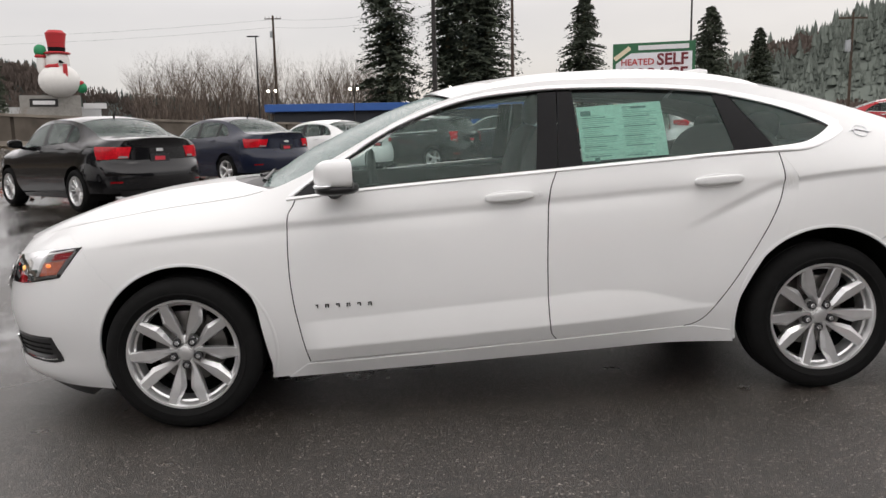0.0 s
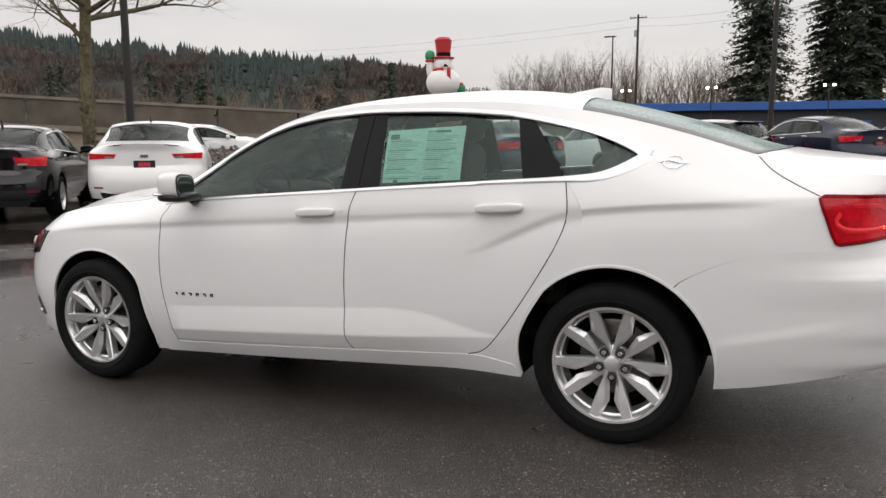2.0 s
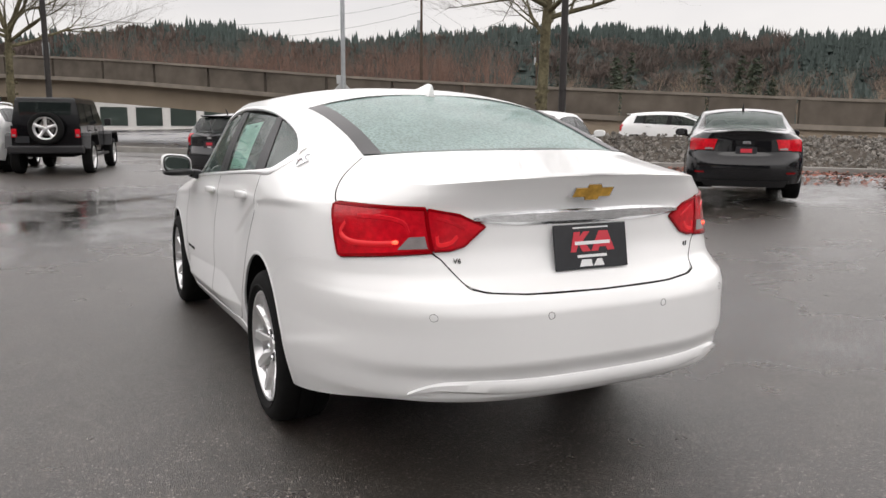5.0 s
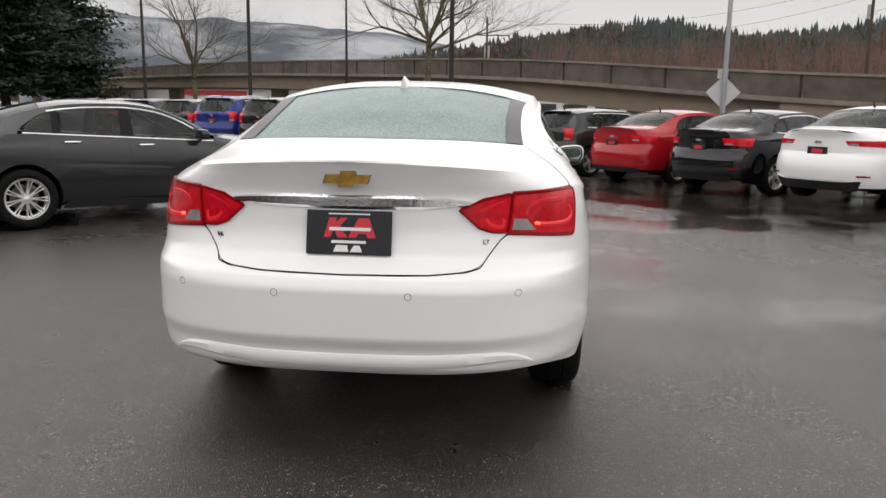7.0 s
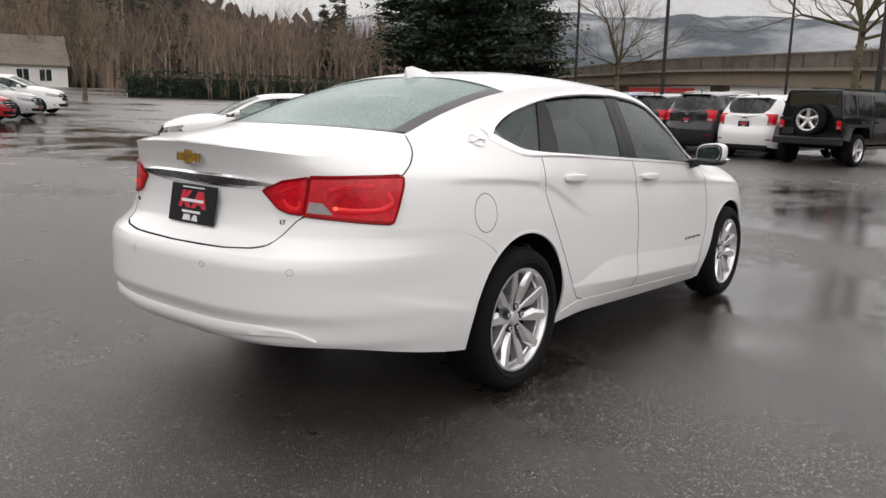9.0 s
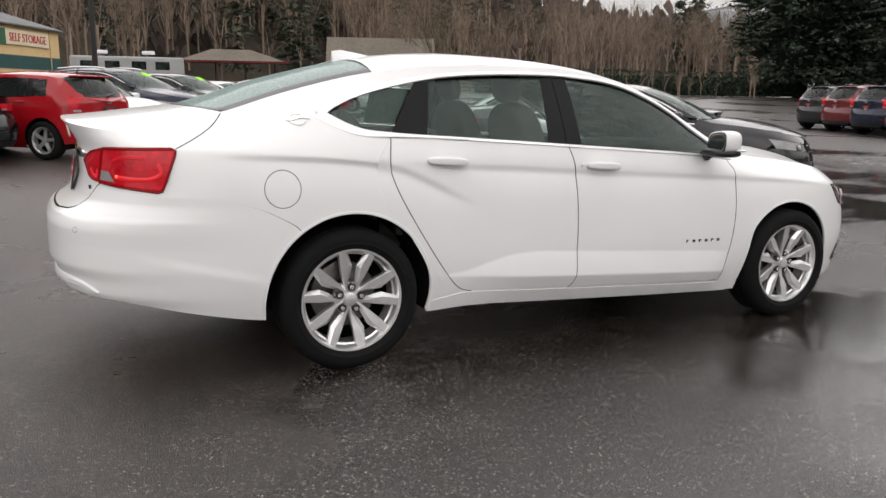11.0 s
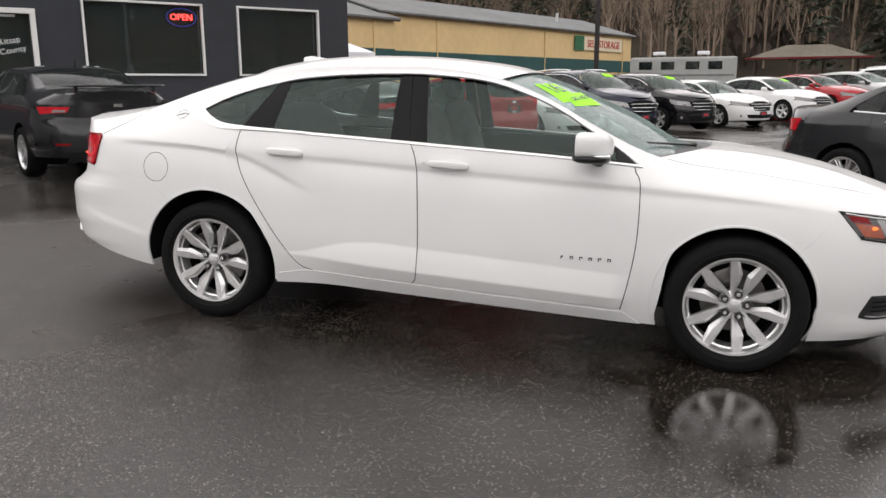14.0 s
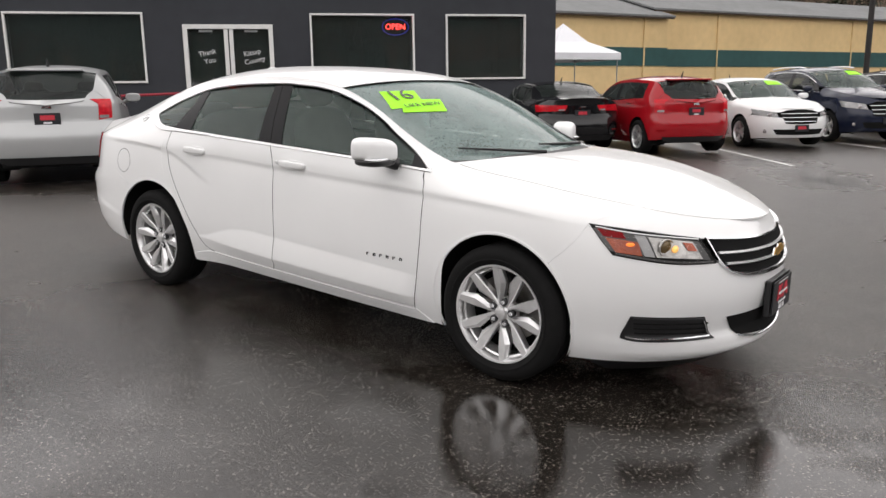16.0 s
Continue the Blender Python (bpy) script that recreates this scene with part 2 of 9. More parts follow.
# ---- car bodies: curves, the wrapped side surface and panels laid on it ----
def pchip(*pts):
    """A smooth curve through (x, value) pairs with no overshoot."""
    pts = sorted(pts)
    X, Y = [p[0] for p in pts], [p[1] for p in pts]
    h = [X[i + 1] - X[i] for i in range(len(X) - 1)]
    d = [(Y[i + 1] - Y[i]) / h[i] for i in range(len(h))]
    m = [d[0]] + [0.0 if d[i - 1] * d[i] <= 0 else 2 * d[i - 1] * d[i] / (d[i - 1] + d[i]) for i in range(1, len(d))] + [d[-1]]

    def f(x):
        if x <= X[0]:
            return Y[0] + m[0] * (x - X[0])
        if x >= X[-1]:
            return Y[-1] + m[-1] * (x - X[-1])
        i = 0
        while x > X[i + 1]:
            i += 1
        t = (x - X[i]) / h[i]
        return (Y[i] * (1 + 2 * t) * (1 - t) ** 2 + h[i] * m[i] * t * (1 - t) ** 2 + Y[i + 1] * t * t * (3 - 2 * t) + h[i] * m[i + 1] * t * t * (t - 1))
    return f


def pl(pts, curved=True):
    """A line through points of the plane, as a function of 0..1 by length."""
    pts = [tuple(p) for p in pts]
    if curved and len(pts) > 2:
        out = []
        ext = [tuple(2 * a - b for a, b in zip(pts[0], pts[1]))] + pts + [tuple(2 * a - b for a, b in zip(pts[-1], pts[-2]))]
        for i in range(1, len(ext) - 2):
            p0, p1, p2, p3 = ext[i - 1:i + 3]
            for k in range(8):
                t = k / 8
                out.append(tuple(0.5 * (2 * b + (c - a) * t + (2 * a - 5 * b + 4 * c - e) * t * t + (3 * b - a - 3 * c + e) * t ** 3) for a, b, c, e in zip(p0, p1, p2, p3)))
        pts = out + [pts[-1]]
    acc = [0.0]
    for a, b in zip(pts, pts[1:]):
        acc.append(acc[-1] + math.dist(a, b))
    tot = acc[-1] or 1.0

    def f(s):
        s = min(max(s, 0), 1) * tot
        i = 0
        while i < len(pts) - 2 and s > acc[i + 1]:
            i += 1
        t = (s - acc[i]) / ((acc[i + 1] - acc[i]) or 1.0)
        return tuple(a + (b - a) * t for a, b in zip(pts[i], pts[i + 1]))
    return f


def join(*parts, n=14):
    """Several lines end to end."""
    pts = []
    for f in parts:
        pts += [f(k / n) for k in range(n + 1)] if callable(f) else list(f)
    return pl(pts, False)


def along(fn, x0, x1, n=24):
    return pl([(x0 + (x1 - x0) * k / n, fn(x0 + (x1 - x0) * k / n)) for k in range(n + 1)], False)


def arc(xc, zc, r, a0, a1, n=24):
    return pl([(xc + r * math.cos(radians(a0 + (a1 - a0) * k / n)), zc + r * math.sin(radians(a0 + (a1 - a0) * k / n))) for k in range(n + 1)], False)


LINE_SHOULDER = pchip((2.4, .79), (1.9, .82), (1.4, .865), (.93, .889), (.28, .916), (-.21, .937), (-.62, .957), (-1.0, .968))
LINE_HAUNCH = pchip((-.75, .775), (-.9, .832), (-1.03, .892), (-1.22, .964), (-1.5, .996), (-1.8, 1.012), (-2.165, 1.027), (-2.6, 1.03))
LINE_FOOT = pchip((.95, .45), (.86, .456), (-.2, .513), (-.42, .525), (-.58, .513), (-.72, .478), (-.86, .442), (-1.0, .431))
LINE_HEM = pchip((.95, .331), (.86, .335), (-.2, .384), (-.8, .418), (-1.0, .428))


class Shape:
    """The outer skin of a car: x ahead, y to its left, z up, the middle between the axles at x = 0."""

    def __init__(self, W, zc, zE, yE, zcen, xf, xr, nf=2.2, nr=2.9, xsf=1.5, xsr=-1.75, grooves=True, tuck=0.6):
        self.W, self.zc, self.zE, self.yE, self.zcen, self.xf, self.xr = (pchip(*t) for t in (W, zc, zE, yE, zcen, xf, xr))
        self.nf, self.nr, self.xsf, self.xsr, self.grooves, self.tuck = nf, nr, xsf, xsr, grooves, tuck

    def relief(self, x, z):
        """Shoulder line, haunch over the rear wheel, scalloped door foot and the fold of the rear bumper."""
        y = 0.0
        for line, deep, wide, fade in ((LINE_SHOULDER, 0.0065, 0.15, min((x + 0.98) * 4, (1.75 - x) * 1.6)), (LINE_HAUNCH, 0.0105, 0.19, min((-0.77 - x) * 4.5, 1.0))):
            d = line(x) - z
            k = max(0.0, min(1.0, fade))
            if k and 0 < d < 0.3:
                y -= deep * k * (math.sin(d / 0.028 * math.pi / 2) if d < 0.028 else max(0.0, 1 - (d - 0.028) / wide) ** 2)
        if -0.98 < x < 0.95:
            za, zb = LINE_FOOT(x), LINE_HEM(x)
            k = max(0.0, min(1.0, (0.94 - x) * 9))
            if z < za:
                out = 0.27 * max(za - zb, 0.0) * k
                y += out * ((za - z) / (za - zb) if z > zb else max(-0.35, 1 - (zb - z) / 0.13))
        if x < -1.76:
            d = 0.49 - 0.21 * (x + 1.81) - z
            k = max(0.0, min(1.0, (-1.76 - x) * 9, (x + 2.36) * 5))
            if d > 0:
                y += 0.006 * k * min(1.0, d / 0.032) * max(0.0, 1 - max(0.0, d - 0.032) / 0.40)
            y -= 0.021 * max(0.0, min(1.0, (-1.78 - x) * 2.2)) * max(0.0, min(1.0, (0.83 - z) / 0.22))
        return y

    def sec(self, x, z):
        W, zc = self.W(x), self.zc(x)
        if z <= zc:
            y = W - self.tuck * max(0.0, 0.55 - z) ** 2 - 0.03 * max(0.0, (z - 0.55) / (zc - 0.55)) ** 2
            return y + (self.relief(x, z) if self.grooves else 0.0)
        yc = W - 0.03
        u = min((z - zc) / (self.zE(x) - zc), 1.2)
        return yc - (yc - self.yE(x)) * u ** 1.5 + (self.relief(x, z) if self.grooves else 0.0)

    def side(self, x, z):
        y = self.sec(x, z)
        if x > self.xsf:
            q = min((x - self.xsf) / (self.xf(z) - self.xsf), 1.0)
            y *= (1 - q ** self.nf) ** (1 / self.nf)
        elif x < self.xsr:
            q = min((x - self.xsr) / (self.xr(z) - self.xsr), 1.0)
            y *= (1 - q ** self.nr) ** (1 / self.nr)
        return Vector((x, y, z))

    def rear(self, a, z):
        x = self.xsr + (self.xr(z) - self.xsr) * max(math.cos(a), 0.0) ** (2 / self.nr)
        return Vector((x, self.sec(x, z) * max(math.sin(a), 0.0) ** (2 / self.nr), z))

    def tail(self, y, z):
        """The tail's skin at y to either side."""
        p = self.rear(*self.at_y(abs(y), z))
        return Vector((p.x, math.copysign(p.y, y), z))

    def front(self, a, z):
        x = self.xsf + (self.xf(z) - self.xsf) * max(math.cos(a), 0.0) ** (2 / self.nf)
        return Vector((x, self.sec(x, z) * max(math.sin(a), 0.0) ** (2 / self.nf), z))

    def at_y(self, y, z):
        """The place on the tail that lies just y to the side at height z."""
        a = 0.5
        for _ in range(12):
            x = self.xsr + (self.xr(z) - self.xsr) * max(math.cos(a), 0.0) ** (2 / self.nr)
            a = math.asin(min(max(y, 0.0) / self.sec(x, z), 1.0) ** (self.nr / 2))
        return (a, z)

    def ra_x(self, x, z):
        return (math.acos(min(max((x - self.xsr) / (self.xr(z) - self.xsr), 0), 1) ** (self.nr / 2)), z)

    def fa_x(self, x, z):
        return (math.acos(min(max((x - self.xsf) / (self.xf(z) - self.xsf), 0), 1) ** (self.nf / 2)), z)

    def ra_y(self, y, z):
        return (math.asin(min(y / (self.W(self.xsr - 0.4) - 0.01), 1) ** (self.nr / 2)), z)

    def fa_y(self, y, z):
        return (math.asin(min(y / (self.W(self.xsf + 0.4) - 0.01), 1) ** (self.nf / 2)), z)

    def top(self, a, b, p=2.4, lift=None):
        """The surface between two lines across the car, each (x at the side, x at the centre); s runs across, t from a to b."""
        def f(s, t):
            v = s * 2 - 1
            xe, xc = a[0] + (b[0] - a[0]) * t, a[1] + (b[1] - a[1]) * t
            e = self.side(xe, self.zE(xe))
            zc = self.zcen(xc)
            w = 1 - abs(v) ** p
            z = e.z + (zc - e.z) * w
            if lift:
                z += lift(v, t)
            return Vector((xe + (xc - xe) * (1 - v * v), e.y * v, z))
        return f


def lay(bm, f, B, R, T, L, nu, nv, off=0.0, gap=0.0, flange=0.0, sgn=1):
    """Lays a four-sided panel, bounded by lines of the plane, on the surface f; gap draws its edges in, flange turns them inwards."""
    def dom(s, t):
        b, tp, l, r = B(s), T(s), L(t), R(t)
        c00, c10, c01, c11 = B(0), B(1), T(0), T(1)
        return tuple((1 - t) * b[i] + t * tp[i] + (1 - s) * l[i] + s * r[i] - ((1 - s) * (1 - t) * c00[i] + s * (1 - t) * c10[i] + (1 - s) * t * c01[i] + s * t * c11[i]) for i in (0, 1))
    es = et = 0.0
    if gap:
        mid = [f(*dom(s, 0.5)) for s in (0, 0.25, 0.5, 0.75, 1)]
        lu = sum((a - b).length for a, b in zip(mid, mid[1:])) or 1
        mid = [f(*dom(0.5, s)) for s in (0, 0.25, 0.5, 0.75, 1)]
        lv = sum((a - b).length for a, b in zip(mid, mid[1:])) or 1
        es, et = gap / lu, gap / lv
    flip = Vector((1, sgn, 1))
    cen = abs(B(0)[0]) < 1e-9 and abs(T(0)[0]) < 1e-9 and B(1)[0] > 0.2
    rows, nrm = [], []
    for j in range(nv + 1):
        t = et + (1 - 2 * et) * j / nv
        row, nr_ = [], []
        for i in range(nu + 1):
            s = (1 - es) * i / nu if cen else es + (1 - 2 * es) * i / nu
            a, b = dom(s, t)
            p = f(a, b)
            n = Vector((0, 0, 0))
            if off or flange:
                n = (f(a + 1e-3, b) - f(a - 1e-3, b)).cross(f(a, b + 1e-3) - f(a, b - 1e-3))
                if n.length < 1e-12:
                    n = Vector((0, 1, 0))
                n.normalize()
                if n.dot(p - Vector((p.x * 0.8, 0, 0.45))) < 0:
                    n = -n
            row.append((p + n * off) * flip)
            nr_.append(n * flip)
        rows.append(row)
        nrm.append(nr_)
    V = [[bm.verts.new(p) for p in r] for r in rows]
    faces = []
    for j in range(nv):
        for i in range(nu):
            faces.append((V[j][i], V[j][i + 1], V[j + 1][i + 1], V[j + 1][i]))
    if flange:
        loop = [(0, i) for i in range(nu)] + [(j, nu) for j in range(nv)] + [(nv, i) for i in range(nu, 0, -1)] + [(j, 0) for j in range(nv, 0, -1)]
        low = [bm.verts.new(rows[j][i] - nrm[j][i] * flange) for j, i in loop]
        for k in range(len(loop) if not cen else nu + nv + nu - 1):
            (j0, i0), (j1, i1) = loop[k], loop[(k + 1) % len(loop)]
            faces.append((V[j1][i1], V[j0][i0], low[k], low[(k + 1) % len(loop)]))
    for q in faces:
        if sgn < 0:
            q = q[::-1]
        try:
            bm.faces.new(q)
        except ValueError:
            pass
    return bm


UNIT = (lambda s: (s, 0.0), lambda t: (1.0, t), lambda s: (s, 1.0), lambda t: (0.0, t))


def seg2(a, b):
    return pl([a, b], False)


def panel(name, material, parent, f, lines, nu, nv, sgn=1, off=0.0, gap=0.0, flange=0.0, label="", angle=None):
    bm = lay(bmesh.new(), f, *lines, nu, nv, off, gap, flange, sgn)
    bmesh.ops.remove_doubles(bm, verts=bm.verts, dist=1e-5)
    bmesh.ops.recalc_face_normals(bm, faces=bm.faces) if flange else None
    return smooth(part(name, bm, material, parent, label), 40)


def quad(f, p0, p1, p2, p3):
    """Straight-sided panel lines from four corners, bottom edge first."""
    return seg2(p0, p1), seg2(p1, p2), seg2(p3, p2), seg2(p0, p3)


def ribbon(bm, f, line, wid, n, off=0.004, thick=0.008, sgn=1):
    """A raised strip along a line on the surface f; wid is a number or a function of 0..1."""
    rings = []
    flip = Vector((1, sgn, 1))
    for k in range(n + 1):
        s = k / n
        a, b = line(s), line(min(s + 0.01, 1.0))
        c = line(max(s - 0.01, 0.0))
        d = (b[0] - c[0], b[1] - c[1])
        ln = math.hypot(*d) or 1
        px, pz = -d[1] / ln, d[0] / ln
        w = (wid(s) if callable(wid) else wid) / 2
        p = [f(a[0] + px * q, a[1] + pz * q) for q in (-w, -w * 0.6, w * 0.6, w)]
        nn = (f(a[0] + 1e-3, a[1]) - f(a[0] - 1e-3, a[1])).cross(f(a[0], a[1] + 1e-3) - f(a[0], a[1] - 1e-3)).normalized()
        if nn.dot(f(*a) - Vector((f(*a).x * 0.8, 0, 0.45))) < 0:
            nn = -nn
        pts = [p[0] + nn * (off - thick), p[0] + nn * off * 0.3, p[1] + nn * off, p[2] + nn * off, p[3] + nn * off * 0.3, p[3] + nn * (off - thick)]
        rings.append([bm.verts.new(q * flip) for q in pts])
    for a, b in zip(rings, rings[1:]):
        for i in range(5):
            q = (a[i], b[i], b[i + 1], a[i + 1])
            bm.faces.new(q if sgn < 0 else q[::-1])
    bm.faces.new(rings[0])
    bm.faces.new(rings[-1][::-1])
    return bm


def blob(bm, c, r, e=0.6, seg=20, rings=12, m=None):
    """A rounded box: a sphere with squared-off cheeks."""
    m = (m or Matrix()) @ Matrix.Translation(c)
    res = bmesh.ops.create_uvsphere(bm, u_segments=seg, v_segments=rings, radius=1)
    for v in res["verts"]:
        v.co = m @ Vector([math.copysign(abs(q) ** e, q) * k for q, k in zip(v.co, r)])
    return bm


# ---- wheels: axle along y, outer face towards +y ----
def spoke_set(bm, count, widths, pair=0.0, r0=0.055, r1=0.228, face=0.0, dish=0.022, ridge=0.010, depth=0.035, turn=90.0):
    for k in range(count):
        a = radians(turn + 360 / count * k) + (radians(pair) if k % 2 == 0 else -radians(pair))
        rows = []
        n = len(widths)
        for i, w in enumerate(widths):
            q = i / (n - 1)
            r = r0 + (r1 - r0) * q
            y = face + dish * q ** 2
            rows.append([bm.verts.new(Vector((r * math.cos(a) - t * math.sin(a), h, r * math.sin(a) + t * math.cos(a))))
                         for t, h in ((-w, y - depth), (-w, y - 0.006), (-w * 0.25, y + ridge * math.sin(math.pi * min(q + 0.2, 1))), (w * 0.25, y + ridge * math.sin(math.pi * min(q + 0.2, 1))), (w, y - 0.006), (w, y - depth))])
        for p, q in zip(rows, rows[1:]):
            for i in range(5):
                bm.faces.new((p[i], p[i + 1], q[i + 1], q[i]))
        bm.faces.new(rows[0][::-1])
        bm.faces.new(rows[-1])
    return bm


def facet_spoke(flip, face):
    """One spoke of a pair: its outer edge runs straight to the rim, its inner edge swings out from the nut to a shoulder."""
    rows = []
    for r, lo, hi, crest, lift in ((0.036, -0.004, 0.016, 0.004, -0.004), (0.078, -0.009, 0.019, 0.004, 0.0), (0.118, -0.026, 0.021, -0.008, 0.008), (0.153, -0.038, 0.022, -0.018, 0.016), (0.200, -0.029, 0.0215, -0.015, 0.024), (0.238, -0.022, 0.020, -0.012, 0.031)):
        y = face + lift
        rows.append([(r, lo + 0.006, y - 0.045), (r, lo, y - 0.013), (r, crest, y + 0.003), (r, hi - 0.004, y + 0.002), (r, hi, y - 0.004), (r, hi - 0.004, y - 0.045)])
    bm = bmesh.new()
    V = [[bm.verts.new((p[0], p[2], p[1] * flip)) for p in row] for row in rows]
    for p, q in zip(V, V[1:]):
        for i in range(5):
            bm.faces.new((p[i], p[i + 1], q[i + 1], q[i]))
    bm.faces.new(V[0][::-1])
    bm.faces.new(V[-1])
    bmesh.ops.recalc_face_normals(bm, faces=bm.faces)
    me = bpy.data.meshes.new("spoke")
    bm.to_mesh(me)
    bm.free()
    me.materials.append(ALLOY)
    return me


LAMPSIL = shader("silver_lamp_bowl", (.30, .30, .30), .25, .6, .5, .6, 14, .5, 22)
HOUSING = shader("grey_lamp_housing", (.09, .09, .088), .35, .3, .4, .3, 30, .1, 40)
SILVERY = shader("bright_lamp_reflector", (.50, .49, .47), .28, .7, .5, .5, 26, .5, 45)
WARMLENS = shader("smoky_projector_lens", (.16, .11, .05), .06, .2, .6, .3, 30)
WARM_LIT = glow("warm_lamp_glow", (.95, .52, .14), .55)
REFLECT2 = shader("grey_lamp_divider", (.40, .40, .40), .4, .2, .4, .1, 20)
LAMPBLK = shader("lamp_housing_black", (.014, .014, .014), .6, 0, .15)
SENSOR = shader("sensor_joint", (.22, .22, .22), .5)
CHROMEWET = shader("wet_chrome", (0.74, 0.75, 0.76), 0.10, 1.0, 0.5, 0.22, 40, 0.10, 90)
WHEELS = {}


def wheel_meshes(style):
    """Meshes of one kind of wheel of unit radius 0.345: tyre, rim, barrel, disc, cap, nut."""
    if style in WHEELS:
        return WHEELS[style]
    R, hw, rr = 0.334 if style == "ten" else 0.345, 0.112, 0.243
    t = spin(bmesh.new(), [(rr - 0.012, -hw + 0.02), (rr + 0.004, -hw), (R - 0.045, -hw - 0.008), (R - 0.012, -hw + 0.008), (R, -hw + 0.03), (R + 0.001, -0.04), (R - 0.004, -0.038), (R - 0.004, -0.03), (R + 0.001, -0.028), (R + 0.001, 0.028), (R - 0.004, 0.03), (R - 0.004, 0.038), (R + 0.001, 0.04),
                           (R, hw - 0.03), (R - 0.012, hw - 0.008), (R - 0.03, hw + 0.004), (R - 0.045, hw + 0.008), (R - 0.06, hw + 0.007), (R - 0.062, hw + 0.0095), (R - 0.066, hw + 0.0095), (R - 0.068, hw + 0.007), (rr + 0.006, hw - 0.004), (rr - 0.006, hw - 0.014)], 72 if style == "ten" else 32)
    rim = spin(bmesh.new(), [(rr + 0.002, hw - 0.012), (rr - 0.001, hw - 0.005), (rr - 0.010, hw - 0.006), (rr - 0.014, hw - 0.014), (rr - 0.020, hw - 0.030), (rr - 0.022, hw - 0.044), (rr - 0.030, hw - 0.048), (rr - 0.034, hw - 0.115)], 72 if style == "ten" else 40)
    face = hw - 0.045
    if style == "ten":
        hub = [(0.0, face + 0.004), (0.034, face + 0.003), (0.042, face - 0.008), (0.074, face - 0.018), (0.078, face - 0.040)]
    elif style == "nine":
        spokes = (18, 4.5, 100, (0.010, 0.009, 0.008, 0.0085, 0.011), 0.004, 0.018)
        hub = [(0.0, face + 0.006), (0.055, face + 0.004), (0.07, face - 0.03)]
    elif style == "five":
        spokes = (5, 0, 90, (0.032, 0.030, 0.030, 0.034, 0.045), 0.004, 0.016)
        hub = [(0.0, face + 0.006), (0.06, face + 0.004), (0.075, face - 0.03)]
    else:
        spokes = (14, 2.0, 90, (0.016, 0.013, 0.011, 0.011, 0.012), 0.006, 0.012)
        hub = [(0.0, face + 0.012), (0.06, face + 0.01), (0.08, face - 0.02)]
    spin(rim, hub, 40)
    if style != "ten":
        sm = spoke_set(bmesh.new(), 1, spokes[3], 0, face=face + spokes[4], dish=spokes[5], ridge=0.003, turn=0)
        bmesh.ops.recalc_face_normals(sm, faces=sm.faces)
        me = bpy.data.meshes.new("spoke")
        sm.to_mesh(me)
        sm.free()
        me.materials.append(ALLOY)
        WHEELS[style + "_spoke"] = (me, [spokes[2] + 360 / spokes[0] * k + (spokes[1] if k % 2 == 0 else -spokes[1]) for k in range(spokes[0])])
    # Deep barrel is matte black, the shade behind the spokes put into colour.
    barrel = spin(bmesh.new(), [(rr - 0.033, hw - 0.112), (rr - 0.036, -0.02), (rr - 0.03, -hw + 0.01), (0.0, -hw + 0.03)], 48 if style == "ten" else 20)
    disc = spin(bmesh.new(), [(0.0, -0.02), (0.07, -0.02), (0.075, -0.035), (0.158, -0.035), (0.158, -0.06)], 48 if style == "ten" else 16)
    add_box(disc, (0.0, -0.03, 0.14), (0.15, 0.08, 0.07), 0.012)
    cap = spin(bmesh.new(), [(0.0, face + 0.013), (0.02, face + 0.0125), (0.029, face + 0.010), (0.031, face + 0.002)], 32)
    nut = spin(bmesh.new(), [(0.0, face + 0.014), (0.009, face + 0.014), (0.012, face + 0.009), (0.012, face - 0.02)], 6)
    # Raised dark disc: the nut hole's shade is put into its colour.
    pocket = spin(bmesh.new(), [(0.0180, face - 0.02), (0.0180, face + 0.0048), (0.0165, face + 0.0062), (0.0, face + 0.0052)], 20)
    made = []
    for nm, bm, mt in (("tyre", t, RUBBER), ("wheel", rim, ALLOY), ("barrel", barrel, MATTE), ("brake_disc", disc, BRAKE), ("centre_cap", cap, SATIN), ("wheel_nut", nut, CHROME), ("nut_hole_shade", pocket, ALLOYDK)):
        me = bpy.data.meshes.new(nm)
        bmesh.ops.recalc_face_normals(bm, faces=bm.faces)
        bm.to_mesh(me)
        bm.free()
        me.materials.append(mt)
        for p in me.polygons:
            p.use_smooth = True
        me.set_sharp_from_angle(angle=radians(28))
        made.append(me)
    WHEELS[style] = made
    return made


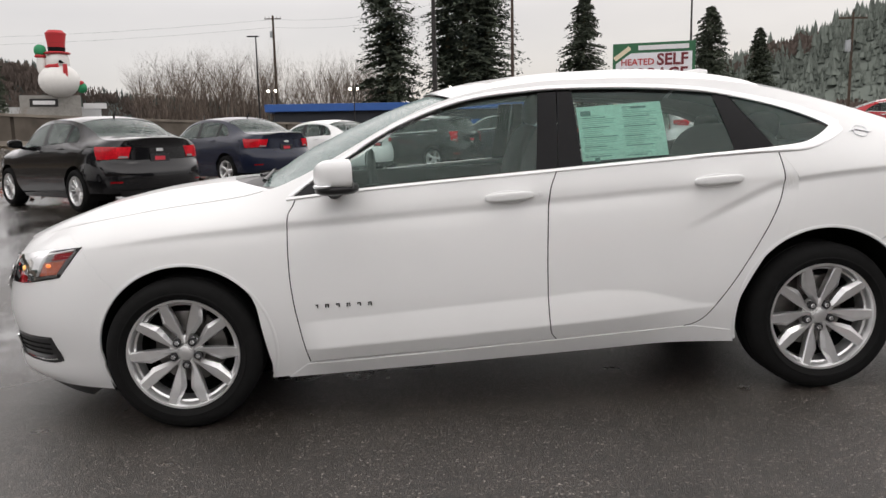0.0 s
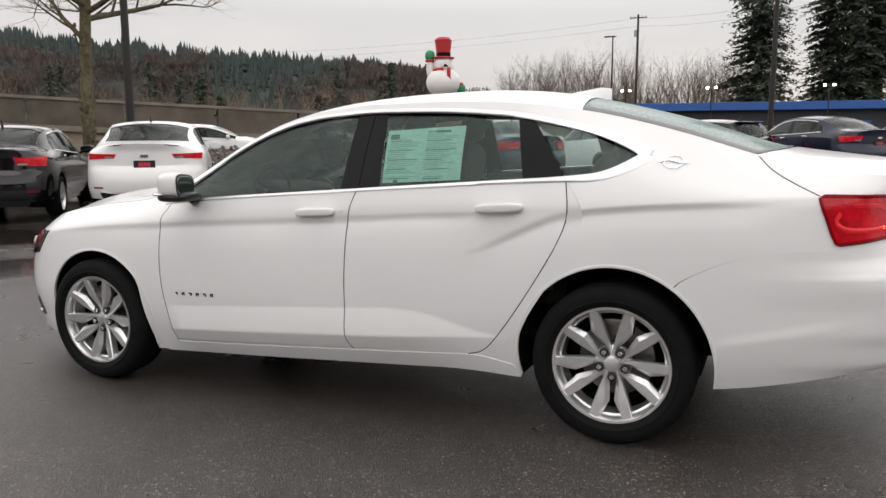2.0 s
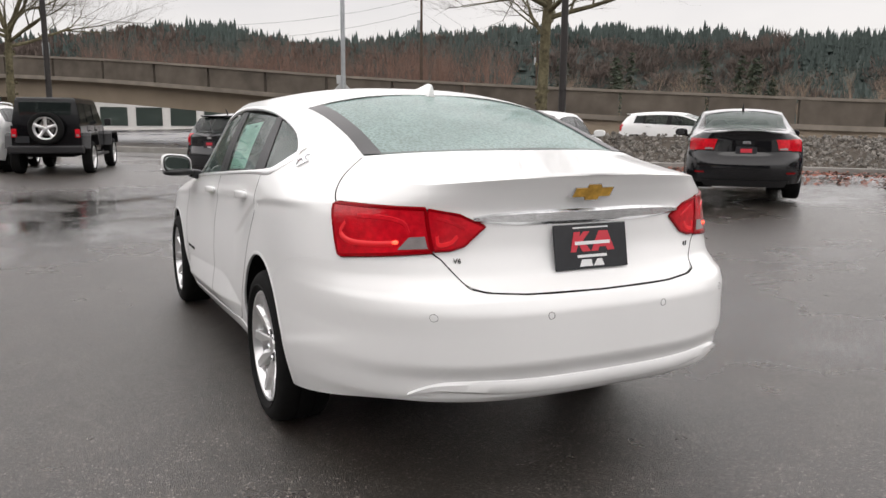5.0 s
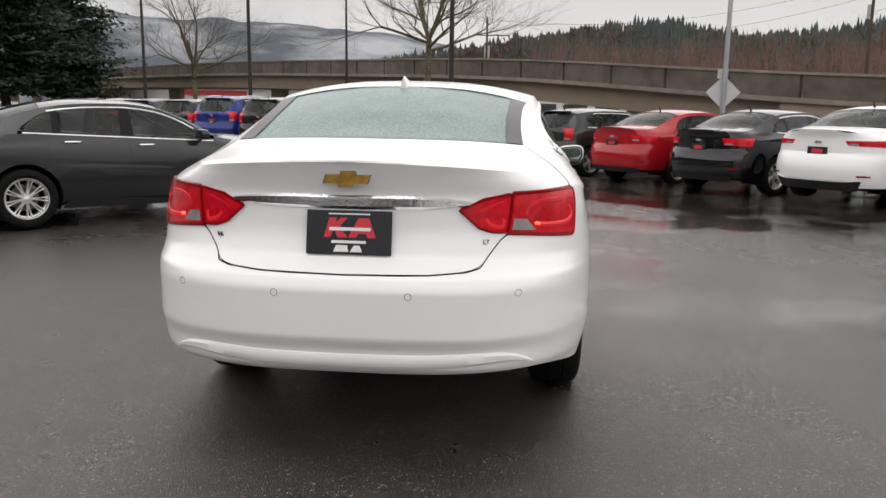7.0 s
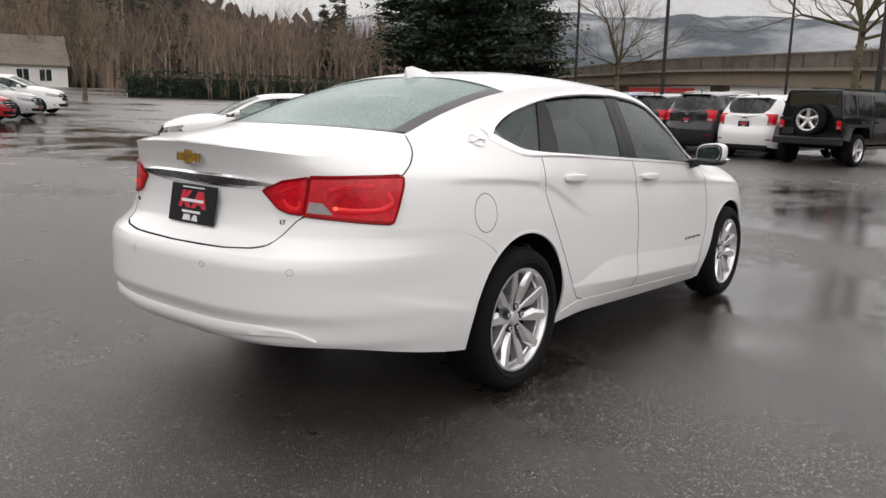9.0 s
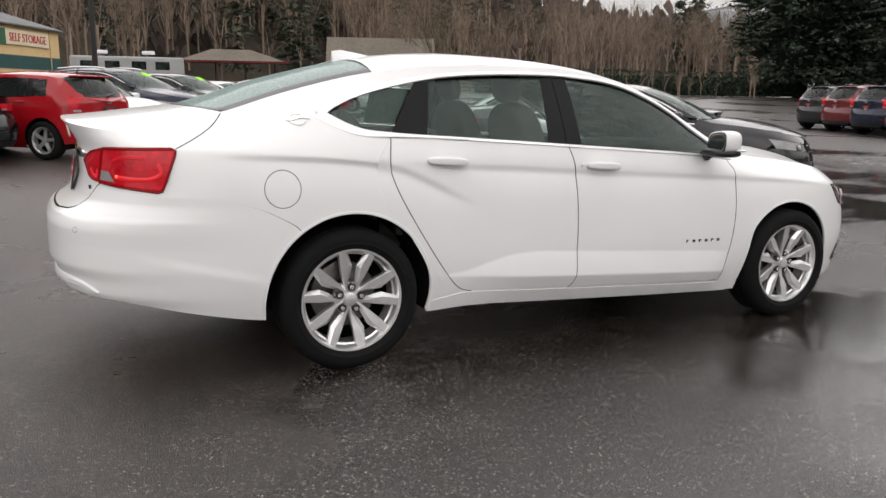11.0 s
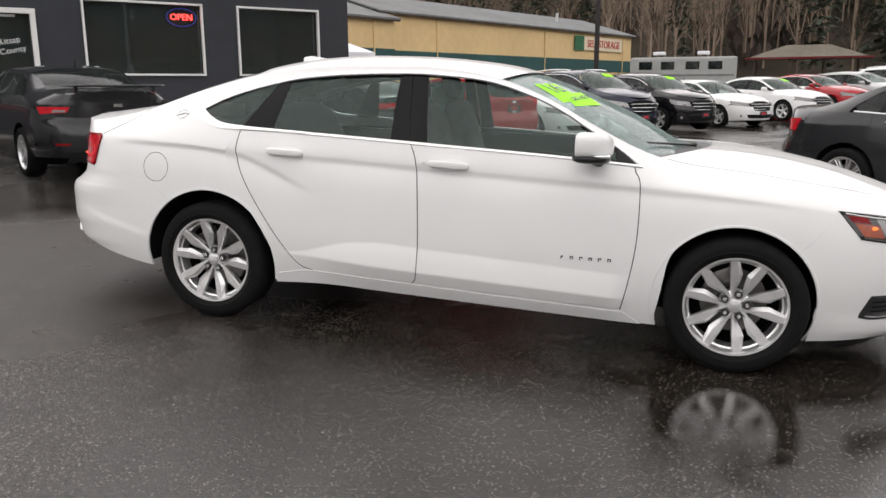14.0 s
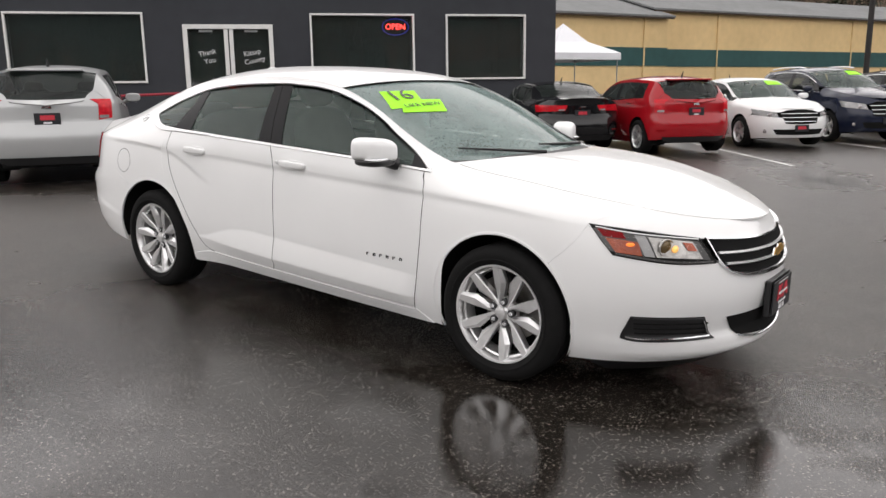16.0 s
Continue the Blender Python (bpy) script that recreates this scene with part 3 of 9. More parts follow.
def add_wheel(car, x, y, r, style, nuts=True, turn=0.0):
    ty, rim, bar, disc, cap, nut, pocket = wheel_meshes(style)
    k = r / 0.345
    w = new("wheel", rim)
    w.parent = car
    w.matrix_basis = Matrix.Translation((x, y, r)) @ pose(0, 0, 0, 0, 0, 0 if y > 0 else 180) @ pose(0, 0, 0, 0, turn, 0) @ Matrix.Diagonal((k, 1, k, 1))
    if style == "ten":
        if "spokes" not in WHEELS:
            WHEELS["spokes"] = [facet_spoke(f, 0.112 - 0.045) for f in (1, -1)]
        for j in range(10):
            o = new("spoke", WHEELS["spokes"][j % 2])
            o.parent = w
            o.matrix_basis = pose(0, 0, 0, 0, -(54 + 72 * (j // 2) + (-17.5 if j % 2 else 17.5)), 0)
    else:
        me, angles = WHEELS[style + "_spoke"]
        for a in angles:
            o = new("spoke", me)
            o.parent = w
            o.matrix_basis = pose(0, 0, 0, 0, -a, 0)
    for nm, me in (("tyre", ty), ("barrel", bar), ("brake_disc", disc), ("centre_cap", cap)):
        o = new(nm, me)
        o.parent = w
    if nuts:
        for j in range(5):
            a = radians(54 + 72 * j)
            for me, nm in ((nut, "wheel_nut"), (pocket, "nut_hole_shade")):
                o = new(nm, me)
                o.parent = w
                o.matrix_basis = Matrix.Translation((0.056 * math.cos(a), 0, 0.056 * math.sin(a)))
    return w


# ---- the white saloon in the middle ----
def white_saloon():
    car = thing("saloon_car", pose(0, 0, 0, 0, 1.5, 0), "white four-door saloon with silver alloy wheels standing on wet asphalt", "car")
    sh = Shape(
        W=((2.5, .90), (1.8, .905), (1.4, .915), (.9, .905), (0, .905), (-.8, .907), (-1.4, .925), (-1.9, .927), (-2.7, .915)),
        zc=((2.45, .70), (1.9, .80), (1.4, .86), (.93, .888), (.28, .914), (-.21, .932), (-.62, .948), (-1.04, .96), (-1.24, .97), (-1.7, .99), (-2.2, .995), (-2.6, .98)),
        zE=((2.5, .76), (2.3, .815), (2.15, .85), (1.9, .905), (1.5, .965), (1.15, 1.0), (1.0, 1.035), (.88, 1.08), (.66, 1.19), (.45, 1.30), (.19, 1.395), (-.07, 1.437), (-.27, 1.45), (-.6, 1.448), (-.9, 1.432), (-1.1, 1.41), (-1.3, 1.375), (-1.5, 1.325), (-1.7, 1.265), (-1.95, 1.18), (-2.1, 1.14), (-2.3, 1.105), (-2.6, 1.085)),
        yE=((2.5, .76), (1.9, .75), (1.5, .735), (1.15, .715), (1.0, .725), (.88, .73), (.66, .72), (.45, .70), (.19, .69), (-.27, .682), (-.6, .68), (-.9, .672), (-1.1, .65), (-1.3, .622), (-1.5, .607), (-1.7, .605), (-1.95, .625), (-2.1, .66), (-2.3, .73), (-2.6, .84)),
        zcen=((2.44, .76), (2.36, .815), (2.28, .852), (2.15, .90), (1.87, .985), (1.59, 1.035), (1.30, 1.058), (1.24, 1.045), (.9, 1.205), (.6, 1.335), (.30, 1.437), (.12, 1.478), (-.14, 1.506), (-.4, 1.519), (-.66, 1.521), (-.85, 1.512), (-1.07, 1.487), (-1.25, 1.452), (-1.65, 1.345), (-2.08, 1.203), (-2.3, 1.168), (-2.5, 1.140), (-2.6, 1.128)),
        xf=((.15, 2.30), (.19, 2.37), (.235, 2.428), (.285, 2.428), (.325, 2.405), (.38, 2.42), (.5, 2.44), (.62, 2.425), (.72, 2.39), (.80, 2.34), (.88, 2.26), (1.0, 2.15)),
        xr=((.2, -2.50), (.35, -2.58), (.40, -2.635), (.46, -2.645), (.52, -2.67), (.67, -2.672), (.72, -2.652), (.745, -2.61), (.80, -2.545), (.9, -2.52), (1.0, -2.52), (1.07, -2.55), (1.13, -2.585), (1.25, -2.60)), nr=3.15, xsr=-1.6)
    side, rear, front = sh.side, sh.rear, sh.front
    belt = pchip((.95, .985), (.61, 1.014), (.22, 1.036), (-.2, 1.056), (-.64, 1.077), (-1.02, 1.093), (-1.22, 1.10), (-1.36, 1.108))
    sill = pchip((1.0, .264), (.34, .287), (-.21, .312), (-.79, .338))
    E = lambda a, b: along(sh.zE, a, b)
    dlo = [(.93, .995), (.80, 1.085), (.66, 1.165), (.55, 1.232), (.40, 1.303), (.21, 1.367), (.05, 1.397), (-.1, 1.409), (-.28, 1.4165), (-.6, 1.408), (-.86, 1.388), (-1.04, 1.361), (-1.3, 1.300), (-1.47, 1.236), (-1.545, 1.19)]
    tear = [(-1.225, 1.10), (-1.36, 1.11), (-1.46, 1.145), (-1.545, 1.19)]
    door_front = [(.88, .272), (.905, .39), (.93, .55), (.94, .70), (.935, .905), (.91, .96), (.90, .992)]
    door_mid = [(-.21, .313), (-.182, .38), (-.18, .65), (-.2, .94), (-.24, 1.06)]
    door_rear = [(-.79, .338), (-.85, .355), (-.91, .407), (-1.03, .567), (-1.18, .807), (-1.237, .957), (-1.225, 1.10)]
    FR, RR = (1.405, .352, .382), (-1.42, .352, .402)
    g = 0.0025
    for sgn in (1, -1):
        # front wing over the wheel
        seam_a = pl([(FR[0] + FR[2] * math.cos(radians(46)), FR[1] + FR[2] * math.sin(radians(46))), (1.745, .70), (1.80, .762), (1.83, .825)])
        seam_b = pl([(1.83, .825), (1.97, sh.zE(1.97))])
        low = join([(.885, .205), (.99, .20)], arc(*FR, 204, 46))
        lft = join([(.885, .205)], pl(door_front), [(.95, 1.052)])
        seam_q = pl([(RR[0] + RR[2] * math.cos(radians(126)), RR[1] + RR[2] * math.sin(radians(126))), (-1.70, .715), (-1.86, .789), (-2.02, .820), (-2.22, .850)])
        panel("front_wing", WHITE, car, side, (low, join(seam_a, seam_b), E(.95, 1.97), lft), 80, 64, sgn, 0, .0004, .010)
        # doors
        panel("front_door", WHITE, car, side, (along(sill, .88, -.21), pl(door_mid), along(belt, .90, -.24), pl(door_front)), 44, 110, sgn, 0, g, .012)
        panel("rear_door", WHITE, car, side, (along(sill, -.21, -.79), pl(door_rear), along(belt, -.24, -1.225), pl(door_mid)), 48, 110, sgn, 0, g, .012)
        for line in (door_front, door_mid, door_rear):
            part("door_joint", ribbon(bmesh.new(), side, pl(line), .0042, 60, .0007, .004, sgn), MATTE, car)
        # quarter panel and rear pillar
        seam_r = [seam_q(k / 16) for k in range(17)] + [(-2.216, .90), (-2.215, .94), (-2.195, .985), (-2.165, 1.027)]
        ridge = [(-1.545, 1.19), (-1.75, 1.165), (-2.0, 1.10), (-2.165, 1.027)]
        a60 = (-1.42 + .402 * .5, .352 + .402 * .866)
        join_up = pl([a60, (-1.275, .84), (-1.30, .97), (-1.225, 1.10)])
        bm = lay(bmesh.new(), side, arc(*RR, -14, 60), join_up, pl(door_rear), seg2((-1.42 + .402 * math.cos(radians(-14)), .352 + .402 * math.sin(radians(-14))), (-.79, .338)), 34, 20, 0, .0012, .010, sgn)
        lay(bm, side, arc(*RR, 60, 126), pl(seam_r, False), join(pl(tear), pl(ridge)), join_up, 60, 70, 0, .0, .010, sgn)
        smooth(part("rear_quarter", bm, WHITE, car), 40)
        panel("rear_pillar", WHITE, car, side, (join(pl(dlo[11:]), pl(ridge)), seg2((-2.165, 1.027), (-2.2, sh.zE(-2.2))), E(-1.04, -2.2), seg2((-1.04, 1.361), (-1.04, sh.zE(-1.04)))), 60, 16, sgn, 0, 0, 0)
        panel("roof_rail", WHITE, car, side, (pl(dlo[:12]), seg2((-1.04, 1.361), (-1.04, sh.zE(-1.04))), E(.95, -1.04), seg2((.93, .995), (.95, sh.zE(.95)))), 50, 8, sgn, 0, 0, 0)
        # sill under the doors
        panel("side_sill", WHITE, car, side, (pl([(.985, .196), (.3, .218), (-.4, .245), (-.73, .258), (-1.025, .247)]), seg2((-1.025, .247), (-1.0, .305)), join(along(sill, .89, -.79), [(-.85, .335), (-1.0, .305)]), seg2((.985, .196), (.89, .263))), 50, 6, sgn, .004, .001, .03)
        # windows and the black pillar covers between them
        top = pl(dlo)
        cut = lambda a, b, d: pl([(x, z - d) for x, z in dlo[a:b]])
        panel("window", GLASS, car, side, (along(lambda x: belt(x) + .012, .83, -.15), seg2((-.15, 1.066), (-.19, 1.392)), join(cut(1, 8, .022), [(-.19, 1.392)]), seg2((.83, 1.012), (.80, 1.063))), 26, 14, sgn, -.008)
        panel("window", GLASS, car, side, (along(lambda x: belt(x) + .012, -.35, -1.04), seg2((-1.04, 1.106), (-.985, 1.352)), join([(-.34, 1.394), (-.6, 1.386), (-.86, 1.366), (-.985, 1.352)]), seg2((-.35, 1.076), (-.34, 1.394))), 24, 14, sgn, -.008)
        panel("quarter_window", GLASS, car, side, (pl([(-1.225, 1.112), (-1.35, 1.118), (-1.45, 1.150)]), seg2((-1.45, 1.150), (-1.50, 1.192)), pl([(-1.07, 1.340), (-1.27, 1.292), (-1.50, 1.192)]), seg2((-1.225, 1.112), (-1.07, 1.340))), 18, 12, sgn, -.008)
        panel("pillar_cover", PILLARB, car, side, quad(0, (-.15, 1.062), (-.243, 1.063), (-.272, 1.40), (-.188, 1.398)), 4, 12, sgn, -.005, 0, .01)
        panel("pillar_cover", PILLARB, car, side, quad(0, (-.247, 1.064), (-.352, 1.07), (-.342, 1.398), (-.276, 1.40)), 4, 12, sgn, -.005, 0, .01)
        panel("pillar_cover", PILLARB, car, side, (seg2((-1.038, 1.10), (-1.218, 1.11)), seg2((-1.218, 1.11), (-1.052, 1.352)), seg2((-.983, 1.358), (-1.052, 1.352)), seg2((-1.038, 1.10), (-.983, 1.358))), 6, 12, sgn, -.005, 0, .01)
        panel("mirror_sail", GLOSSB, car, side, quad(0, (.925, 1.0), (.82, 1.008), (.80, 1.068), (.84, 1.05)), 5, 5, sgn, -.004, 0, .01)
        # bright trim round the windows
        bm = ribbon(bmesh.new(), side, pl(dlo), pchip((0, .016), (.5, .019), (.8, .022), (.93, .034), (1, .05)), 90, .006, .012, sgn)
        smooth(part("window_trim", bm, SATIN, car, "bright metal window surround"), 50)
        bm = ribbon(bmesh.new(), side, join(along(belt, .94, -1.225), pl(tear)), pchip((0, .014), (.6, .017), (.8, .020), (.93, .036), (1, .05)), 80, .0065, .012, sgn)
        smooth(part("belt_trim", bm, SATIN, car, "bright metal belt strip"), 50)
        # dark inner shell behind the joints, and the wheel housings
        low = join([(1.9, .60), (1.80, .55)], arc(1.405, .355, .41, 30, 150), [(.98, .30), (-.98, .30)], arc(-1.42, .352, .424, 30, 150), [(-1.86, .4), (-2.15, .45)])
        panel("inner_shell", MATTE, car, side, (low, seg2((-2.15, .45), (-2.1, 1.0)), pl([(1.9, .85), (1.4, .90), (.9, .95), (-1.2, 1.05), (-2.1, 1.0)], False), seg2((1.9, .60), (1.9, .85))), 60, 6, sgn, -.035)
        for xc, zc, r in (FR, RR):
            bm = bmesh.new()
            rings = []
            for k in range(25):
                a = radians(-27 + 231 * k / 24) if xc > 0 else radians(-14 + 200 * k / 24)
                x, z = xc + (r + .006) * math.cos(a), zc + (r + .006) * math.sin(a)
                yo = side(x, max(z, .25)).y - .006
                rings.append([bm.verts.new((x, yo * sgn, z)), bm.verts.new((x, (yo - .03) * sgn, z)), bm.verts.new((x, .48 * sgn, z))])
            for p, q in zip(rings, rings[1:]):
                for i in (0, 1):
                    bm.faces.new((p[i], q[i], q[i + 1], p[i + 1]))
            bm.faces.new([r_[2] for r_ in rings])
            smooth(part("wheel_housing", bm, MATTE, car), 40)
            lip = ribbon(bmesh.new(), side, arc(xc, zc, r + .004, -26 if xc > 0 else -13, 203 if xc > 0 else 189, 60), .014, 80, .0022, .012, sgn)
            smooth(part("arch_lip", lip, WHITE, car), 50)
        # door handles, mirror, small badges
        for x, z in ((-.025, .957), (-.945, .984)):
            p = side(x, z)
            bm = blob(bmesh.new(), (0, 0, 0), (.108, .015, .019), .55, 22, 12)
            for v in bm.verts:
                v.co.y += -.014 * (v.co.x / .112) ** 2
                v.co.z -= .002 * (v.co.x / .112) ** 2
            h = smooth(part("door_handle", bm, WHITE, car))
            h.matrix_basis = Matrix.Translation((p.x, (p.y + .024) * sgn, p.z)) @ Matrix.Diagonal((1, sgn, 1, 1)) @ pose(0, 0, 0, 0, 2.0, 0)
            bm = ribbon(bmesh.new(), side, pl([(x + .10 * math.cos(a), z - .006 + .026 * math.sin(a)) for a in [math.tau * k / 24 for k in range(25)]]), .008, 32, .0012, .003, sgn)
            smooth(part("handle_recess", bm, WHITE, h)).matrix_parent_inverse = h.matrix_basis.inverted()
            if x > -.1:
                bm = spin(bmesh.new(), [(0, .004), (.009, .003), (.010, -.004)], 16)
                k = part("key_lock", bm, WHITE, h)
                k.matrix_basis = pose(-.135, -.012, .0)
        bm = blob(bmesh.new(), (0, 0, 0), (.095, .098, .068), .62, 26, 16)
        for v in bm.verts:
            if v.co.x < -.045:
                v.co.x = -.045 + (v.co.x + .045) * .1
            v.co.z += .012 * (v.co.y / .125)
            v.co.x -= .03 * (v.co.y / .125)
            if v.co.z < -.03:
                v.co.z = -.03 + (v.co.z + .03) * .6
        mir = smooth(part("door_mirror", bm, WHITE, car), 50)
        mir.matrix_basis = Matrix.Translation((.70, .982 * sgn, 1.085)) @ Matrix.Diagonal((1, sgn, 1, 1))
        bm = blob(bmesh.new(), (.004, -.01, -.052), (.092, .098, .026), .7, 20, 8)
        add_tube(bm, [(.0, -.09, -.06), (.03, -.15, -.075)], [.028, .034], 12)
        smooth(part("mirror_foot", bm, GAPB, mir), 50)
        bm = blob(bmesh.new(), (.052, .03, -.036), (.045, .072, .010), .7, 20, 8)
        smooth(part("side_repeater", bm, CHROME, mir, "chrome turn-signal strip"))
        bm = blob(bmesh.new(), (-.046, 0.0, .0), (.005, .090, .060), .6, 20, 12)
        for v in bm.verts:
            v.co.x -= .03 * (v.co.y / .125)
            v.co.z += .012 * (v.co.y / .125)
        smooth(part("mirror_bezel", bm, GAPB, mir))
        bm = blob(bmesh.new(), (-.0505, 0.0, .0), (.002, .080, .050), .6, 20, 12)
        for v in bm.verts:
            v.co.x -= .03 * (v.co.y / .125)
            v.co.z += .012 * (v.co.y / .125)
        smooth(part("mirror_glass", bm, shader("mirror_glass", (.30, .33, .32), .02, 1.0), mir, "mirror glass"))
        for k in range(6):
            x0 = .833 - .0462 * k if sgn > 0 else .583 + .0462 * k
            p = side(x0, .526 if k else .526)
            bm = boxm((0, 0, .006), (.017 if k else .006, .006, .0042), .001)
            add_box(bm, (-.006, 0, 0), (.0045, .006, .016), .001)
            add_box(bm, (.006 if k else .0, 0, -.001 if k in (1, 3, 5) else .004), (.0045, .006, .013 if k in (1, 3, 5) else .007), .001)
            b = part("badge_letter", bm, GLOSSB, car)
            b.matrix_basis = Matrix.Translation((p.x, (p.y + .002) * sgn, p.z))
        bm = ribbon(bmesh.new(), side, pl([(-1.640 + .036 * math.cos(a), 1.160 + .024 * math.sin(a)) for a in [math.tau * k / 28 for k in range(29)]]), .0042, 40, .006, .010, sgn)
        ribbon(bm, side, pl([(-1.585, 1.160), (-1.62, 1.168), (-1.65, 1.161), (-1.68, 1.153), (-1.695, 1.156)]), pchip((0, .003), (.4, .013), (.7, .010), (1, .003)), 16, .007, .010, sgn)
        smooth(part("pillar_badge", bm, CHROME, car, "small chrome oval badge"), 50)
        bm = ribbon(bmesh.new(), side, pl([(-1.95, 1.175), (-2.0, 1.125), (-2.07, 1.08), (-2.165, 1.03)]), .0035, 24, .0008, .004, sgn)
        part("boot_joint", bm, MATTE, car)
        # tail lamps: outer half on the body, inner half on the boot lid
        A, B_ = lambda x, z: sh.ra_x(x, z), lambda y, z: sh.ra_y(y, z)
        to, bo, ti, bi = A(-2.165, 1.027), A(-2.225, .852), B_(.613, 1.016), B_(.577, .874)
        panel("tail_lamp", RED_LENS, car, rear, (seg2(bi, bo), seg2(bo, to), seg2(ti, to), seg2(bi, ti)), 14, 8, sgn, .006, .002, .012)
        panel("tail_lamp", RED_LENS, car, rear, (pl([B_(.47, .892), B_(.52, .876), B_(.574, .874)]), seg2(B_(.574, .874), B_(.609, 1.016)), pl([B_(.405, .955), B_(.50, .997), B_(.609, 1.016)]), seg2(B_(.47, .892), B_(.405, .955))), 10, 8, sgn, .006, .002, .012)
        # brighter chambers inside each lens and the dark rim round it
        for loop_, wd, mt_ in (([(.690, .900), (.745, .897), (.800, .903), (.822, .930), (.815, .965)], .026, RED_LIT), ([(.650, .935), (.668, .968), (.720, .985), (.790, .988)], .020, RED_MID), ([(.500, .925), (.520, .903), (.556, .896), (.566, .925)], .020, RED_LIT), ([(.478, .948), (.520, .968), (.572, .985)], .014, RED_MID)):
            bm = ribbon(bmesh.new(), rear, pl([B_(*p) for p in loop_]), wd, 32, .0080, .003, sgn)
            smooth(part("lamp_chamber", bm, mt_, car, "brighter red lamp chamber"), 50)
        bm = ribbon(bmesh.new(), rear, pl([bi, bo, to, ti, bi], False), .015, 60, .0088, .004, sgn)
        ribbon(bm, rear, pl([B_(.474, .893), B_(.52, .878), B_(.572, .876), B_(.606, 1.014), B_(.50, .994), B_(.408, .955), B_(.474, .893)], False), .010, 60, .0088, .004, sgn)
        smooth(part("lamp_rim", bm, RED_DEEP, car, "dark red lamp edge"), 50)
        p = rear(*B_(.688, .905))
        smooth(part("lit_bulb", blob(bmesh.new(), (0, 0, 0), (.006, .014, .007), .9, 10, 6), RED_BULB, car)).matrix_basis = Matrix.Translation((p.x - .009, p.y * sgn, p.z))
        panel("lamp_joint", GAPB, car, rear, quad(0, B_(.571, .874), B_(.581, .874), B_(.617, 1.016), B_(.606, 1.016)), 2, 6, sgn, .0045)
        panel("reverse_lamp", GREYLENS, car, rear, quad(0, B_(.590, .884), B_(.676, .880), B_(.648, .922), B_(.602, .925)), 5, 3, sgn, .0100)
        # head lamps
        C, D = sh.fa_x, sh.fa_y
        hp = [C(1.945, .694), D(.485, .652), D(.535, .762), C(1.83, .825)]
        lines = (pl([hp[0], D(.66, .658), hp[1]]), seg2(hp[1], hp[2]), pl([hp[3], D(.72, .797), hp[2]]), seg2(hp[0], hp[3]))
        hl = panel("head_lamp", LAMPBLK, car, front, lines, 20, 8, sgn, .002, 0, .02)
        panel("lens", LENS, hl, front, lines, 20, 8, sgn, .014, .001, .0)
        panel("housing", HOUSING, hl, front, (seg2(C(1.93, .712), D(.51, .668)), seg2(D(.51, .668), D(.545, .748)), pl([C(1.85, .808), D(.72, .786), D(.545, .748)]), seg2(C(1.93, .712), C(1.85, .808))), 20, 6, sgn, .004)
        panel("turn_signal", AMBER, hl, front, quad(0, C(1.955, .708), C(2.055, .694), C(2.030, .752), C(1.905, .770)), 6, 5, sgn, .006)
        panel("marker_lens", RED_DEEP, hl, front, quad(0, C(1.898, .774), C(1.985, .764), C(1.965, .792), C(1.868, .806)), 5, 3, sgn, .006)
        p = front(*C(2.005, .742))
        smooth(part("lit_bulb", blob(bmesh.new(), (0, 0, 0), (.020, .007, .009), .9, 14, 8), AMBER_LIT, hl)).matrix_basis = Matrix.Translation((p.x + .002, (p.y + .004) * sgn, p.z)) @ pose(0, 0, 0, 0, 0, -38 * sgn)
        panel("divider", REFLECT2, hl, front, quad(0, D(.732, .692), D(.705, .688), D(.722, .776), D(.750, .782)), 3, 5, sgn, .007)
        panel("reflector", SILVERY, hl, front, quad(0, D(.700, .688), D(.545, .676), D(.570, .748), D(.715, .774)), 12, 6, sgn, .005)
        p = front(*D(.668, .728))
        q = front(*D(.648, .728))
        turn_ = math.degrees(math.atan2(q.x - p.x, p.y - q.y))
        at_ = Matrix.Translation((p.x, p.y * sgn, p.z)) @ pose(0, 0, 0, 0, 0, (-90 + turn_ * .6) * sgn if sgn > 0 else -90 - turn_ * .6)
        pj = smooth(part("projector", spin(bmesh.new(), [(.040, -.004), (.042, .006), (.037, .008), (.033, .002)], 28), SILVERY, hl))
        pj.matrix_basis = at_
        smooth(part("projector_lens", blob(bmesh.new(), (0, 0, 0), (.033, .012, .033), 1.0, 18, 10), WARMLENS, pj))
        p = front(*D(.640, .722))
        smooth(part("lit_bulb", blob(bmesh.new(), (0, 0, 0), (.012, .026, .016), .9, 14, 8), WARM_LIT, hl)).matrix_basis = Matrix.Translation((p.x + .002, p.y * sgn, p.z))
        panel("inner_signal", AMBER, hl, front, quad(0, D(.598, .712), D(.562, .708), D(.576, .742), D(.612, .748)), 4, 3, sgn, .008)
        bm = ribbon(bmesh.new(), front, pl([C(1.86, .812), D(.74, .786), D(.545, .756)]), .006, 24, .010, .004, sgn)
        part("upper_strip", bm, SATIN, hl)
        bm = ribbon(bmesh.new(), front, pl([C(1.955, .702), D(.66, .668), D(.50, .660)]), .010, 24, .009, .004, sgn)
        part("lower_strip", bm, REFLECT, hl)
        # air intake with a thin bright surround, set in a scoop
        fg = [C(1.985, .312), D(.475, .298), D(.53, .412), C(2.03, .422)]
        ln = (pl([fg[0], C(2.07, .296), fg[1]]), seg2(fg[1], fg[2]), pl([fg[3], fg[2]]), seg2(fg[0], fg[3]))
        ib = panel("air_intake", GAPB, car, front, ln, 16, 6, sgn, .004, 0, .012)
